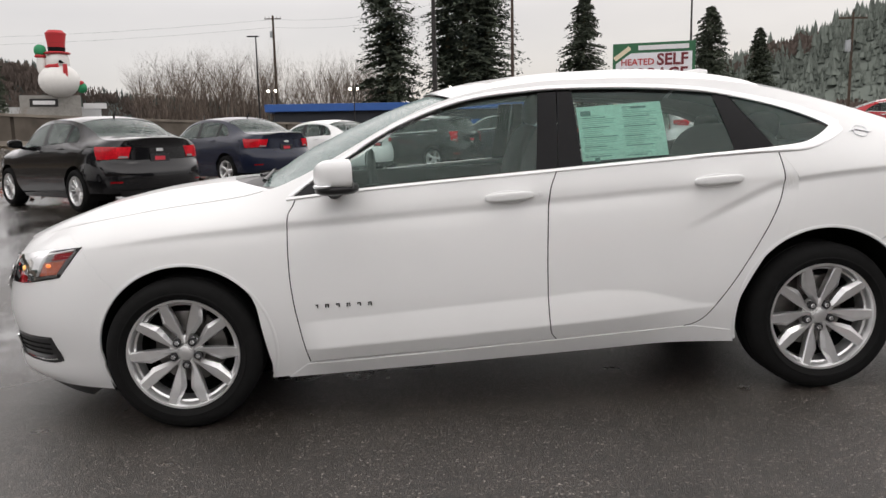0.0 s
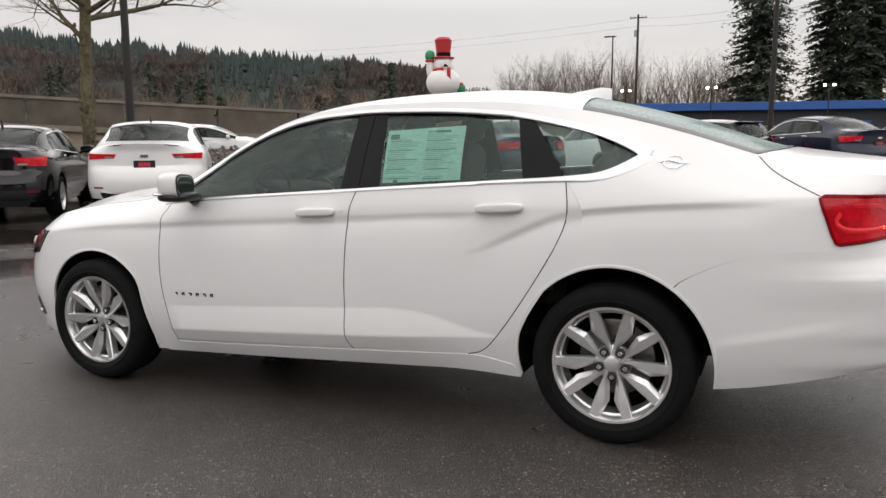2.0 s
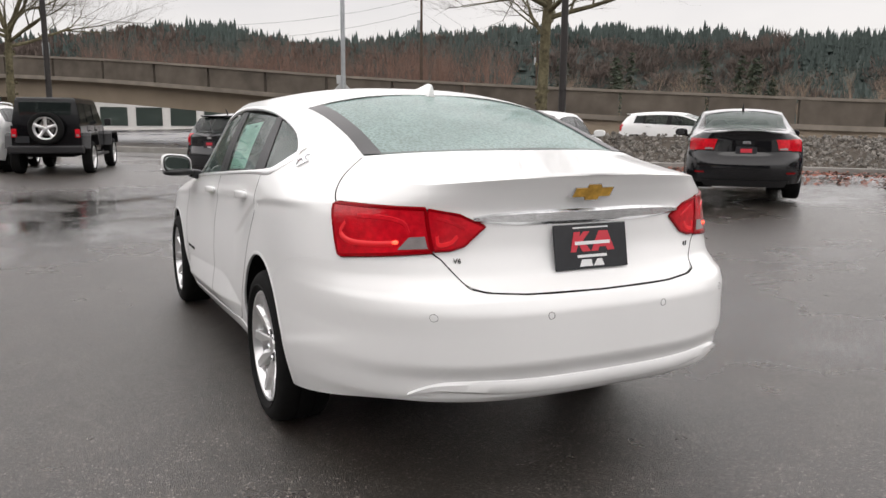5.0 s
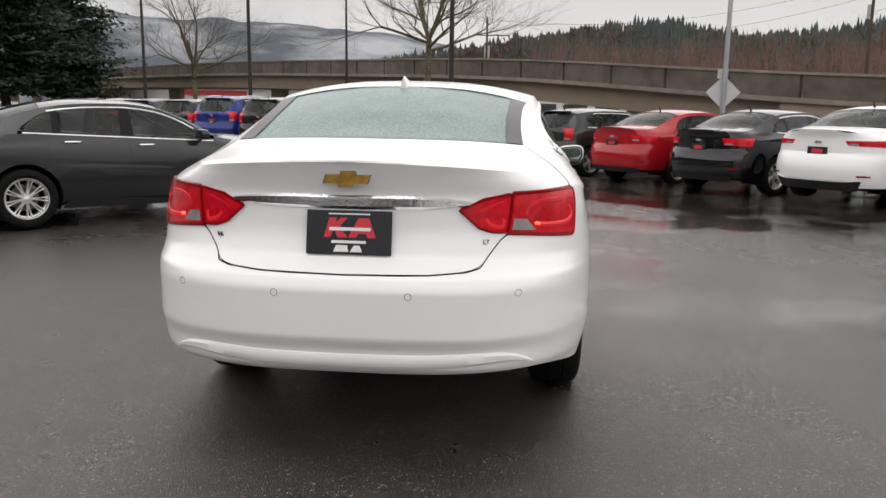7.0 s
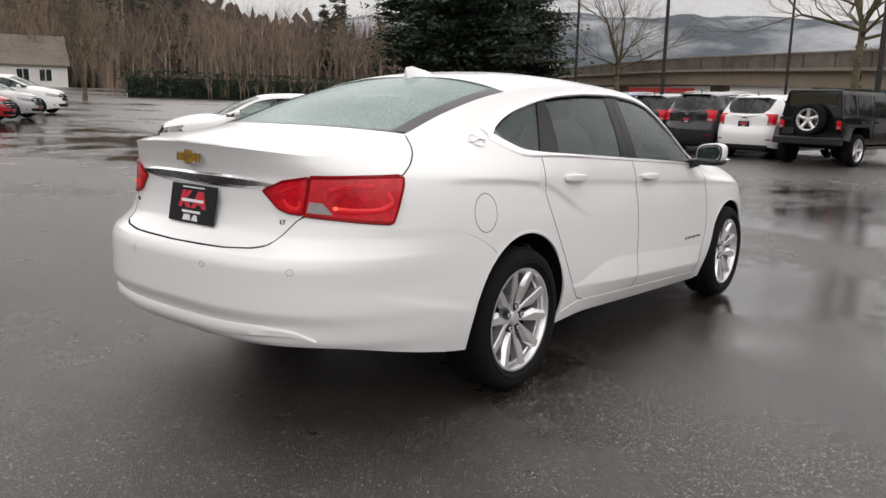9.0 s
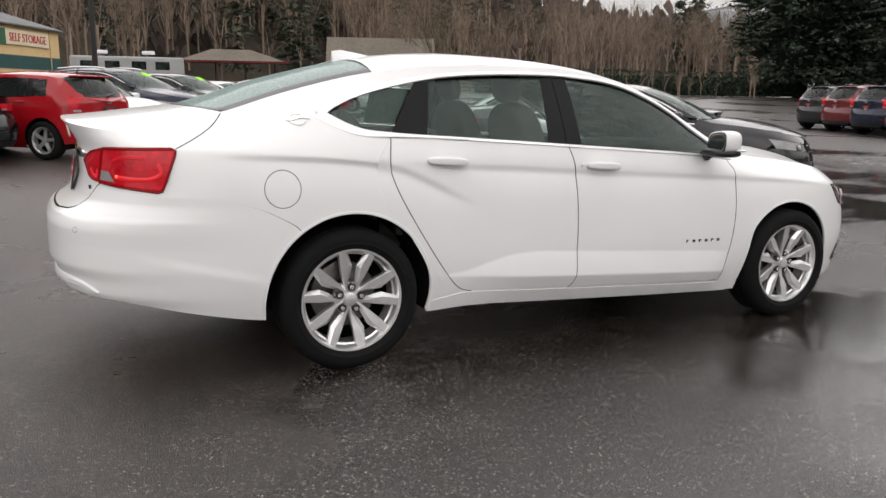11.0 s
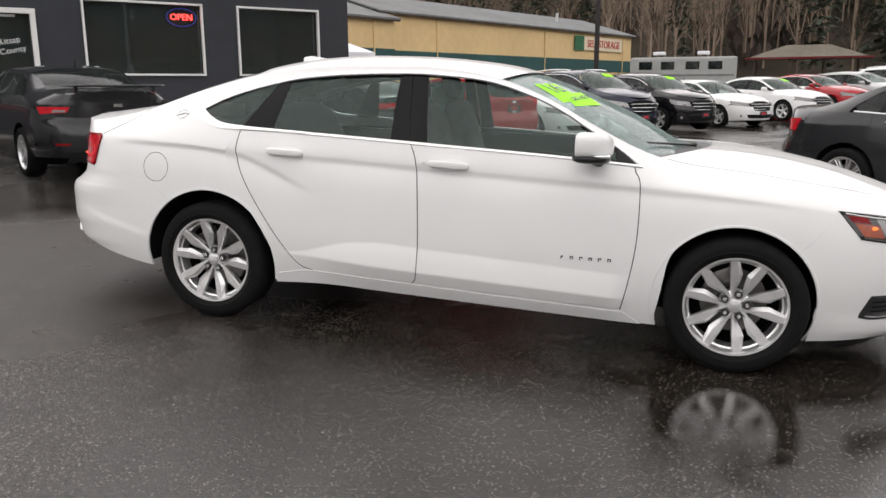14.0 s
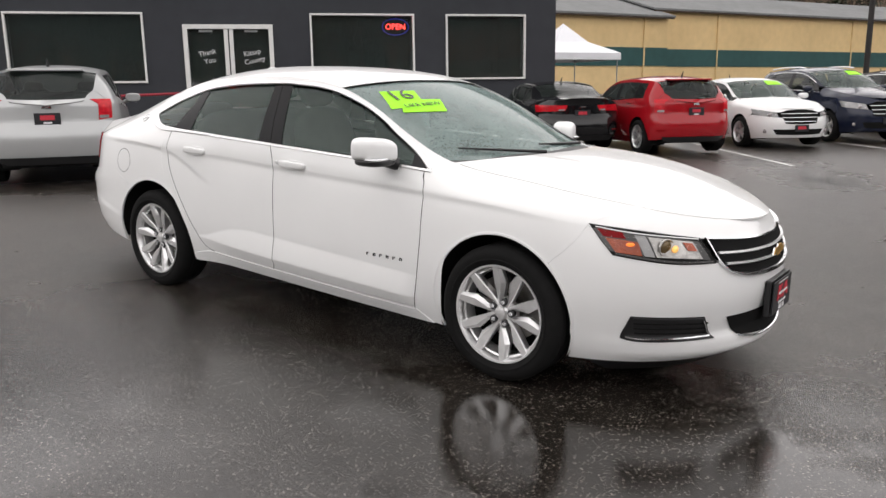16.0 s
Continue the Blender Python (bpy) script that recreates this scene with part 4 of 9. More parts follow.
        bm = ribbon(bmesh.new(), front, join(pl([C(2.005, .326), C(2.08, .311), D(.500, .312)]), seg2(D(.492, .314), D(.537, .398))), .010, 30, .016, .012, sgn)
        smooth(part("intake_surround", bm, CHROME, ib, "thin chrome edge"), 50)
        bm = ribbon(bmesh.new(), front, pl([C(2.04, .414), D(.66, .409), D(.53, .405)]), .006, 20, .008, .008, sgn)
        smooth(part("intake_surround", bm, ALLOYDK, ib), 50)
        for q in (.338, .362, .386):
            bm = ribbon(bmesh.new(), front, seg2(C(2.04, q + .004), D(.51, q - .006)), .007, 12, .009, .006, sgn)
            part("intake_bar", bm, MATTE, ib)
        for x in (-1.4185, 1.4185):
            add_wheel(car, x, .800 * sgn, .345, "ten", turn=0 if sgn > 0 else 24 if x > 0 else 30)
    # fuel flap on one flank only
    bm = ribbon(bmesh.new(), side, pl([(-1.742 + .079 * math.cos(a), .867 + .081 * math.sin(a)) for a in [math.tau * k / 32 for k in range(33)]]), .0032, 48, .0006, .002, -1)
    part("fuel_flap_joint", bm, ALLOYDK, car)
    # bonnet, roof, glass and boot, each right across
    ridge = lambda v, t: .010 * math.exp(-((abs(v) - .56) / .13) ** 2) * min(1, t * 5) * min(1.0, (1 - t) * 3)
    panel("bonnet", WHITE, car, sh.top((1.02, 1.30), (1.97, 2.365), 2.7, ridge), UNIT, 48, 34, 1, 0, g, .012)
    hoodf = sh.top((1.02, 1.30), (1.97, 2.365), 2.7, ridge)
    for v in (.004, .996):
        part("bonnet_joint", ribbon(bmesh.new(), hoodf, seg2((v, .03), (v, .985)), .0032, 40, .0012, .004), SENSOR, car)
    panel("windscreen", GLASS_CLEAR, car, sh.top((.965, 1.235), (.20, .30), 2.2), UNIT, 30, 20, 1, -.012)
    panel("cowl", GAPB, car, sh.top((1.02, 1.305), (.965, 1.22), 2.2), UNIT, 30, 4, 1, -.012)
    panel("roof", WHITE, car, sh.top((.20, .30), (-1.24, -1.20), 2.6), UNIT, 40, 40, 1, 0, 0, .004)
    panel("headlining", LINER, car, sh.top((.16, .26), (-1.20, -1.16), 2.6), UNIT, 16, 16, 1, -.035)
    panel("rear_window", GLASS_WET, car, sh.top((-1.24, -1.20), (-1.93, -2.08), 2.2), UNIT, 30, 20, 1, -.004)
    bm = bmesh.new()
    for v0, v1 in ((0.0, .055), (.945, 1.0)):
        f = sh.top((-1.24, -1.20), (-1.93, -2.08), 2.2)
        lay(bm, f, seg2((v0, 0), (v1, 0)), seg2((v1, 0), (v1, 1)), seg2((v0, 1), (v1, 1)), seg2((v0, 0), (v0, 1)), 3, 20, .0012)
    lay(bm, sh.top((-1.24, -1.20), (-1.93, -2.08), 2.2), seg2((0, .985), (1, .985)), seg2((1, .985), (1, 1)), seg2((0, 1), (1, 1)), seg2((0, .985), (0, 1)), 24, 2, .0012)
    part("window_seal", bm, GAPB, car)
    panel("boot_lid", WHITE, car, sh.top((-1.945, -2.095), (-2.43, -2.585), 3.0), UNIT, 44, 22, 1, 0, 0, 0)
    # rear face of the lid, with the lower cut line
    RY = sh.ra_y
    for sgn in (1, -1):
        lidf = sh.top((-1.945, -2.095), (-2.43, -2.585), 3.0)
        edge = [lidf(.5 + .5 * k / 20, 1.0) for k in range(21)]
        etop = [sh.at_y(q.y, q.z - .012 * (1 - (k / 20) ** 4)) for k, q in enumerate(edge)]
        etop[-1] = sh.ra_x(-2.43, sh.zE(-2.43))
        corner = pl([RY(.618, 1.02), RY(.628, 1.055), etop[-1]], False)
        top = pl(etop, False)
        bm = bmesh.new()
        rows = []
        for k, q in enumerate(edge):
            e = rear(*etop[k])
            u = 1 - (k / 20) ** 6
            rows.append([bm.verts.new(Vector((p.x, p.y * sgn, p.z))) for p in (q, q.lerp(e, .2) + Vector((-.004, 0, -.001)) * u, q.lerp(e, .6) + Vector((-.005, 0, -.003)) * u, e)])
        for p, q in zip(rows, rows[1:]):
            for i in range(3):
                bm.faces.new((p[i], p[i + 1], q[i + 1], q[i]))
        smooth(part("spoiler_lip", bm, WHITE, car), 70)
        panel("boot_face", WHITE, car, rear, (pl([RY(0, .733), RY(.30, .737), RY(.44, .750), RY(.495, .775), RY(.525, .83)]), join(pl([RY(.525, .83), RY(.575, .874), RY(.60, .95), RY(.618, 1.02)]), corner), top, seg2(RY(0, .733), etop[0])), 40, 36, sgn, 0, 0, 0)
        panel("tail_corner", WHITE, car, rear, (seg2(RY(.618, 1.02), sh.ra_x(-2.165, 1.024)), seg2(sh.ra_x(-2.165, 1.024), sh.ra_x(-2.2, sh.zE(-2.2))), pl([sh.ra_x(x, sh.zE(x)) for x in (-2.43, -2.38, -2.33, -2.28, -2.24, -2.2)], False), corner), 18, 10, sgn, 0, 0, 0)
        arch = [(-1.812, .280)] + [(RR[0] + RR[2] * math.cos(radians(a)), RR[1] + RR[2] * math.sin(radians(a))) for a in (180, 169, 158, 147, 136, 126)]
        rgt = pl([sh.ra_x(*p) for p in arch] + [sh.ra_x(*seam_q(k / 16)) for k in range(1, 17)], False)
        tp = join(pl([RY(0, .731), RY(.30, .735), RY(.44, .748), RY(.497, .772), RY(.53, .83), RY(.575, .870)]), pl([RY(.575, .870), RY(.70, .866), sh.ra_x(-2.22, .850)]))
        bt = pl([sh.ra_y(0, .372), sh.ra_y(.4, .374), sh.ra_y(.65, .380), sh.ra_x(-2.37, .372), sh.ra_x(-2.12, .328), sh.ra_x(-1.812, .280)])
        panel("rear_bumper", WHITE, car, rear, (bt, rgt, tp, seg2(RY(0, .372), RY(0, .731))), 84, 84, sgn, 0, .0012, .012)
        for y, z in ((.241, .668), (.625, .676)):
            bm = ribbon(bmesh.new(), rear, pl([RY(y + .012 * math.cos(a), z + .012 * math.sin(a)) for a in [math.tau * k / 16 for k in range(17)]]), .0022, 20, .001, .002, sgn)
            part("parking_sensor", bm, SENSOR, car)
        # front cover, grille surround and lower opening
        DY, CX = sh.fa_y, sh.fa_x
        archf = [(FR[0] + FR[2] * math.cos(radians(a)), FR[1] + FR[2] * math.sin(radians(a))) for a in (-27, -12, 4, 18, 32, 46)]
        rgt = pl([CX(*p) for p in archf] + [CX(*seam_a(k / 10)) for k in range(1, 11)], False)
        tp = pl([DY(0, .64), DY(.30, .645), DY(.49, .655), DY(.66, .664), CX(1.955, .703), CX(1.83, .825)])
        bt = pl([DY(0, .205), DY(.4, .195), DY(.7, .185), CX(1.95, .182), CX(*archf[0])])
        panel("front_bumper", WHITE, car, front, (bt, rgt, tp, seg2(DY(0, .205), DY(0, .64))), 54, 28, sgn, 0, .0003, .010)
        nose = pl([CX(1.83, .825), DY(.72, .796), DY(.525, .760), DY(.42, .755), DY(.25, .739), DY(0, .732)])
        hoodline = pl([(lambda q: CX(q.x, q.z))(sh.top((1.02, 1.30), (1.97, 2.365), 2.7)(.5 + .5 * k / 12 * .999, 1.0)) for k in range(12, -1, -1)])
        panel("nose_panel", WHITE, car, front, (nose, seg2(nose(1), hoodline(1)), hoodline, pl([CX(*seam_b(k / 8)) for k in range(9)], False)), 34, 6, sgn, 0, 0, 0)
        hood = sh.top((1.02, 1.30), (1.97, 2.365), 2.7)
        bm = bmesh.new()
        rows = []
        for k in range(25):
            q = hood(.5 + .5 * k / 24 * .999, .997)
            e = front(*CX(q.x, q.z))
            rows.append([bm.verts.new(Vector((p.x, p.y * sgn, p.z))) for p in (q + Vector((0, 0, -.003)), q.lerp(e, .5) + Vector((0, 0, -.005)), e + Vector((0, 0, -.003)))])
        for p, q in zip(rows, rows[1:]):
            for i in (0, 1):
                bm.faces.new((p[i], p[i + 1], q[i + 1], q[i]))
        smooth(part("nose_edge", bm, WHITE, car))
        gl = (pl([DY(0, .565), DY(.25, .574), DY(.40, .600)]), pl([DY(.40, .600), DY(.47, .66), DY(.515, .757)]), pl([DY(0, .730), DY(.25, .737), DY(.515, .757)]), seg2(DY(0, .565), DY(0, .730)))
        panel("grille_backing", MATTE, car, front, gl, 16, 8, sgn, .003)
        for q, wy in ((.636, .440), (.684, .470)):
            bm = ribbon(bmesh.new(), front, pl([DY(0, q - .006), DY(wy * .6, q + .001), DY(wy, q + .010)]), .013, 18, .014, .014, sgn)
            smooth(part("grille_bar", bm, SATIN, car), 50)
        bm = ribbon(bmesh.new(), front, join(pl([DY(.40, .600), DY(.47, .655), DY(.512, .755)]), pl([DY(.515, .757), DY(.25, .737), DY(0, .731)])), .011, 60, .014, .016, sgn)
        gs = smooth(part("grille_surround", bm, CHROME, car, "chrome grille surround"), 50)
        bm = ribbon(bmesh.new(), front, pl([DY(0, .572), DY(.25, .581), DY(.36, .594), DY(.405, .607)]), lambda q: .028 - .014 * q ** 3, 30, .016, .016, sgn)
        smooth(part("grille_foot", bm, CHROMEWET, gs), 50)
        panel("lower_opening", MATTE, car, front, quad(0, DY(0, .262), DY(.345, .296), DY(.42, .398), DY(0, .398)), 14, 5, sgn, .004)
        bm = ribbon(bmesh.new(), front, pl([DY(0, .260), DY(.20, .268), DY(.345, .294)]), .012, 20, .010, .012, sgn)
        part("lower_trim", bm, CHROME, car)
        panel("front_lip", GAPB, car, front, (pl([DY(0, .145), DY(.5, .135), CX(1.90, .125)]), seg2(CX(1.90, .125), CX(1.78, .20)), pl([DY(0, .215), DY(.5, .205), CX(1.78, .20)]), seg2(DY(0, .145), DY(0, .215))), 24, 3, sgn, -.001)
    # strips that run across the tail: lower lip, chrome strip and the joint under the boot lid
    both = lambda pts: pl([(-y, z) for y, z in pts[::-1]] + list(pts)[1:], False)
    curved = lambda pts: [pl(pts)(k / 24) for k in range(25)]
    bm = ribbon(bmesh.new(), sh.tail, both(curved([(0.0, .425), (.3, .428), (.5, .438), (.59, .438), (.64, .424), (.67, .410)])), lambda q: .046 * (1 - abs(2 * q - 1) ** 5) + .006, 90, .011, .02)
    smooth(part("bumper_lip", bm, WHITE, car), 40)
    bm = ribbon(bmesh.new(), sh.tail, both([(0.0, .977), (.2, .979), (.435, .979)]), lambda q: .036 * (1 - abs(2 * q - 1) ** 4) + .014, 80, .010, .016)
    smooth(part("boot_trim", bm, CHROMEWET, car, "chrome boot strip with wet streaks"), 20)
    bm = ribbon(bmesh.new(), sh.tail, both([(0, .732), (.30, .736), (.43, .745), (.478, .757), (.50, .79), (.545, .85), (.576, .872)]), .0045, 120, .0008, .004)
    part("boot_joint", bm, MATTE, car)
    # number plates front and back: black cards with red and white print
    def dealer_plate(m):
        p = part("dealer_plate", boxm((0, 0, 0), (.31, .158, .006), .003), PLATE, car, "black dealer plate with red and white print")
        p.matrix_basis = m
        bm = bmesh.new()
        prism(bm, [(-.002, -.018), (.026, -.018), (.034, -.004), (.062, -.004), (.068, -.018), (.098, -.018), (.072, .052), (.034, .052)], .002, pose(0, 0, .003))
        for x0 in (-.090,):
            prism(bm, [(x0, -.018), (x0 + .022, -.018), (x0 + .035, .012), (x0 + .05, -.018), (x0 + .085, -.018), (x0 + .055, .022), (x0 + .085, .052), (x0 + .06, .052), (x0 + .04, .034), (x0 + .045, .052), (x0 + .018, .052)], .002, pose(0, 0, .003))
        part("red_print", bm, PLATERED, p)
        bm = boxm((.004, .012, .0052), (.15, .012, .001))
        add_box(bm, (0, -.034, .004), (.125, .010, .001))
        add_box(bm, (0, .066, .004), (.15, .005, .001))
        prism(bm, [(-.055, -.070), (-.045, -.046), (-.005, -.046), (.0, -.070)], .001, pose(0, 0, .0035))
        prism(bm, [(.005, -.070), (.02, -.046), (.04, -.046), (.05, -.070)], .001, pose(0, 0, .0035))
        part("white_print", bm, PRINTW, p)
    dealer_plate(Matrix.Translation((-2.546, -.005, .870)) @ pose(0, 0, 0, 90, 0, -90) @ pose(0, 0, 0, -9, 0, 0))
    dealer_plate(Matrix.Translation((2.472, 0, .440)) @ pose(0, 0, 0, 90, 0, 90))
    part("plate_bracket", boxm((2.449, 0, .440), (.03, .33, .175), .006), GAPB, car)
    # gold cross emblems front and back
    tie = [(-.082, -.015), (-.034, -.015), (-.030, -.026), (.020, -.026), (.024, -.015), (.070, -.015), (.082, .015), (.034, .015), (.030, .026), (-.020, .026), (-.024, .015), (-.070, .015)]
    for m in (Matrix.Translation((-2.553, 0, 1.062)) @ pose(0, 0, 0, 90, 0, -90) @ pose(0, 0, 0, 12, 0, 0), Matrix.Translation((2.434, 0, .655)) @ pose(0, 0, 0, 90, 0, 90)):
        o = part("emblem_rim", prism(bmesh.new(), [(x * 1.09, y * 1.15) for x, y in tie], .006), CHROME, car)
        o.matrix_basis = m
        part("emblem", prism(bmesh.new(), tie, .009), GOLD, o, "gold emblem")
    for words, sgn in (("V6", 1), ("LT", -1)):
        p = rear(*sh.ra_y(.50, .842))
        q = rear(*sh.ra_y(.52, .842))
        turn_ = math.degrees(math.atan2(q.x - p.x, q.y - p.y))
        text(words, .024, GLOSSB, car, Matrix.Translation((p.x - .003, p.y * sgn, p.z)) @ pose(0, 0, 0, 90, 0, -90 - turn_ * sgn), .002)
    # roof aerial
    bm = bmesh.new()
    rings = []
    for q, h, w in ((0, .002, .004), (.25, .018, .014), (.55, .036, .020), (.85, .056, .020), (1.0, .058, .012)):
        x = -1.02 - .20 * q - (.02 if q == 1 else 0)
        zb = sh.zcen(min(x, -1.0)) - .004
        rings.append([bm.verts.new((x + .012 * (1 if q < 1 else .2), w * 1.3, zb)), bm.verts.new((x, w * .5, zb + h * .75)), bm.verts.new((x, 0, zb + h)), bm.verts.new((x, -w * .5, zb + h * .75)), bm.verts.new((x + .012 * (1 if q < 1 else .2), -w * 1.3, zb))])
    for a, b in zip(rings, rings[1:]):
        for i in range(4):
            bm.faces.new((a[i], a[i + 1], b[i + 1], b[i]))
    bm.faces.new(rings[-1])
    smooth(part("roof_aerial", bm, WHITE, car), 60)
    # wipers
    for y0, y1 in ((.52, -.05), (-.12, -.60)):
        fz = sh.top((.965, 1.235), (.20, .30), 2.2)
        p0, p1 = fz(.5 + y0 / 1.46, .03), fz(.5 + y1 / 1.46, .13)
        pts = [p0.lerp(p1, k / 6) + Vector((.006, 0, .006)) for k in range(7)]
        smooth(part("wiper", add_tube(bmesh.new(), pts, [.011, .010, .009, .008, .007, .006, .005], 6), GAPB, car))
    # underside and cabin
    part("underbody", boxm((.05, 0, .295), (3.6, 1.25, .11), .03), MATTE, car)
    part("cabin_floor", boxm((-.35, 0, .42), (2.6, 1.5, .04)), MATTE, car)
    bm = blob(bmesh.new(), (1.02, 0, .93), (.30, .70, .12), .55, 24, 12)
    smooth(part("dashboard", bm, DASH, car))
    st = part("steering_wheel", spin(bmesh.new(), [(.18 + .014 * math.cos(a), .014 * math.sin(a)) for a in [math.tau * k / 8 for k in range(8)]], 32, close=True), DASH, car)
    add = bmesh.new()
    for a in (-90, 20, 160):
        add_box(add, (.09 * math.cos(radians(a)), 0, .09 * math.sin(radians(a))), (.05, .02, .18), .004, None) if a == -90 else add_box(add, (.09 * math.cos(radians(a)), 0, .05), (.18, .02, .045), .004)
    blob(add, (0, 0, .01), (.07, .03, .06), .8, 14, 8)
    part("wheel_boss", add, DASH, st)
    smooth(st)
    st.matrix_basis = Matrix.Translation((.58, .37, .985)) @ pose(0, 0, 0, 0, -25, 90)
    for y in (.37, -.37):
        bm = blob(bmesh.new(), (.12, y, .62), (.27, .25, .10), .6, 18, 10)
        s = smooth(part("front_seat", bm, SEAT, car))
        bm = blob(bmesh.new(), (0, 0, .30), (.085, .24, .33), .62, 18, 12, Matrix.Translation((-.14, y, .66)) @ pose(0, 0, 0, 0, -17, 0))
        smooth(part("backrest", bm, SEAT, s))
        bm = blob(bmesh.new(), (-.02, 0, .72), (.05, .13, .09), .7, 16, 10, Matrix.Translation((-.14, y, .66)) @ pose(0, 0, 0, 0, -15, 0))
        smooth(part("headrest", bm, SEAT, s))
    bm = blob(bmesh.new(), (-.88, 0, .60), (.28, .64, .12), .5, 22, 10)
    s = smooth(part("rear_seat", bm, SEAT, car))
    bm = blob(bmesh.new(), (0, 0, .28), (.09, .62, .32), .5, 22, 10, Matrix.Translation((-1.12, 0, .66)) @ pose(0, 0, 0, 0, -24, 0))
    smooth(part("backrest", bm, SEAT, s))
    for y in (.36, -.36):
        bm = blob(bmesh.new(), (-1.38, y, 1.20), (.05, .13, .07), .7, 16, 10)
        smooth(part("headrest", bm, SEAT, s))
    part("parcel_shelf", boxm((-1.68, 0, 1.08), (.55, 1.1, .04), .01), DASH, car)
    for sgn in (1, -1):
        part("door_card", boxm((-.15, .735 * sgn, .82), (2.0, .05, .42), .02), DASH, car)
    # paper sheets behind the left rear window
    f = lambda a, b: side(a, b)
    bm = lay(bmesh.new(), f, *quad(0, (-.36, 1.092), (-.745, 1.105), (-.74, 1.345), (-.355, 1.332)), 10, 8, -.018)
    sheet = part("window_sticker", bm, PAPER, car, "pale green printed sheets taped inside the glass")
    rnd = random.Random(4)
    dark, pale = bmesh.new(), bmesh.new()
    for col, x0 in ((0, -.375), (1, -.56)):
        for r in range(26):
            z0 = 1.325 - r * .0085
            w = .16 * rnd.uniform(.45, 1.0)
            if (r < 4 and col == 0) or (20 < r < 24) and rnd.random() < .7:
                continue
            lay(pale if r % 5 else dark, f, *quad(0, (x0, z0 - .0035), (x0 - w, z0 - .0035 + w * .02), (x0 - w, z0 + w * .02), (x0, z0)), 3, 1, -.0165)
    for x0, z0, w, h in ((-.372, 1.312, .045, .022), (-.415, 1.105, .022, .018), (-.60, 1.325, .07, .008)):
        lay(dark, f, *quad(0, (x0, z0 - h), (x0 - w, z0 - h + .001), (x0 - w, z0 + .001), (x0, z0)), 2, 1, -.016)
    part("print_lines", pale, INKPALE, sheet)
    part("bold_print", dark, INK, sheet)
    # bright sticker on the windscreen
    f = sh.top((.965, 1.235), (.20, .30), 2.2)
    bm = lay(bmesh.new(), f, *quad(0, (.05, .62), (.20, .62), (.27, .84), (.11, .87)), 6, 4, -.009)
    lay(bm, f, *quad(0, (.075, .565), (.255, .535), (.315, .69), (.13, .72)), 8, 3, -.0075)
    stk = part("windscreen_sticker", bm, NEON, car, "neon green sticker with black lettering")
    for words, sz, (s, t) in (("16", .17, (.16, .775)), ("LIKE NEW", .055, (.19, .63))):
        p, q, r = f(s, t), f(s + .02, t), f(s, t + .02)
        ex, ey = (q - p).normalized(), (r - p).normalized()
        ez = ex.cross(ey).normalized()
        ey = ez.cross(ex)
        text(words, sz, GLOSSB, stk, Matrix.Translation(p - ez * .003) @ Matrix((ex, ey, ez)).transposed().to_4x4(), .0005)
    return car


white_saloon()


# ---- ground: one sheet, falling gently to a gutter ahead of the white car ----
def ground_z(x, y):
    z = -0.0262 * x if x > -9 else 0.236 + 0.012 * (-9 - max(x, -22))
    if x > 2.6:
        k = min((x - 2.6) / 3.6, 1.0)
        z = -0.068 * (1 - k * k * (3 - 2 * k))
    if y > 18:
        z += 0.028 * (min(y, 90) - 18)
    if y < -4.5:
        z += 0.025 * min(-4.5 - y, 8.0)
    return z + 0.010


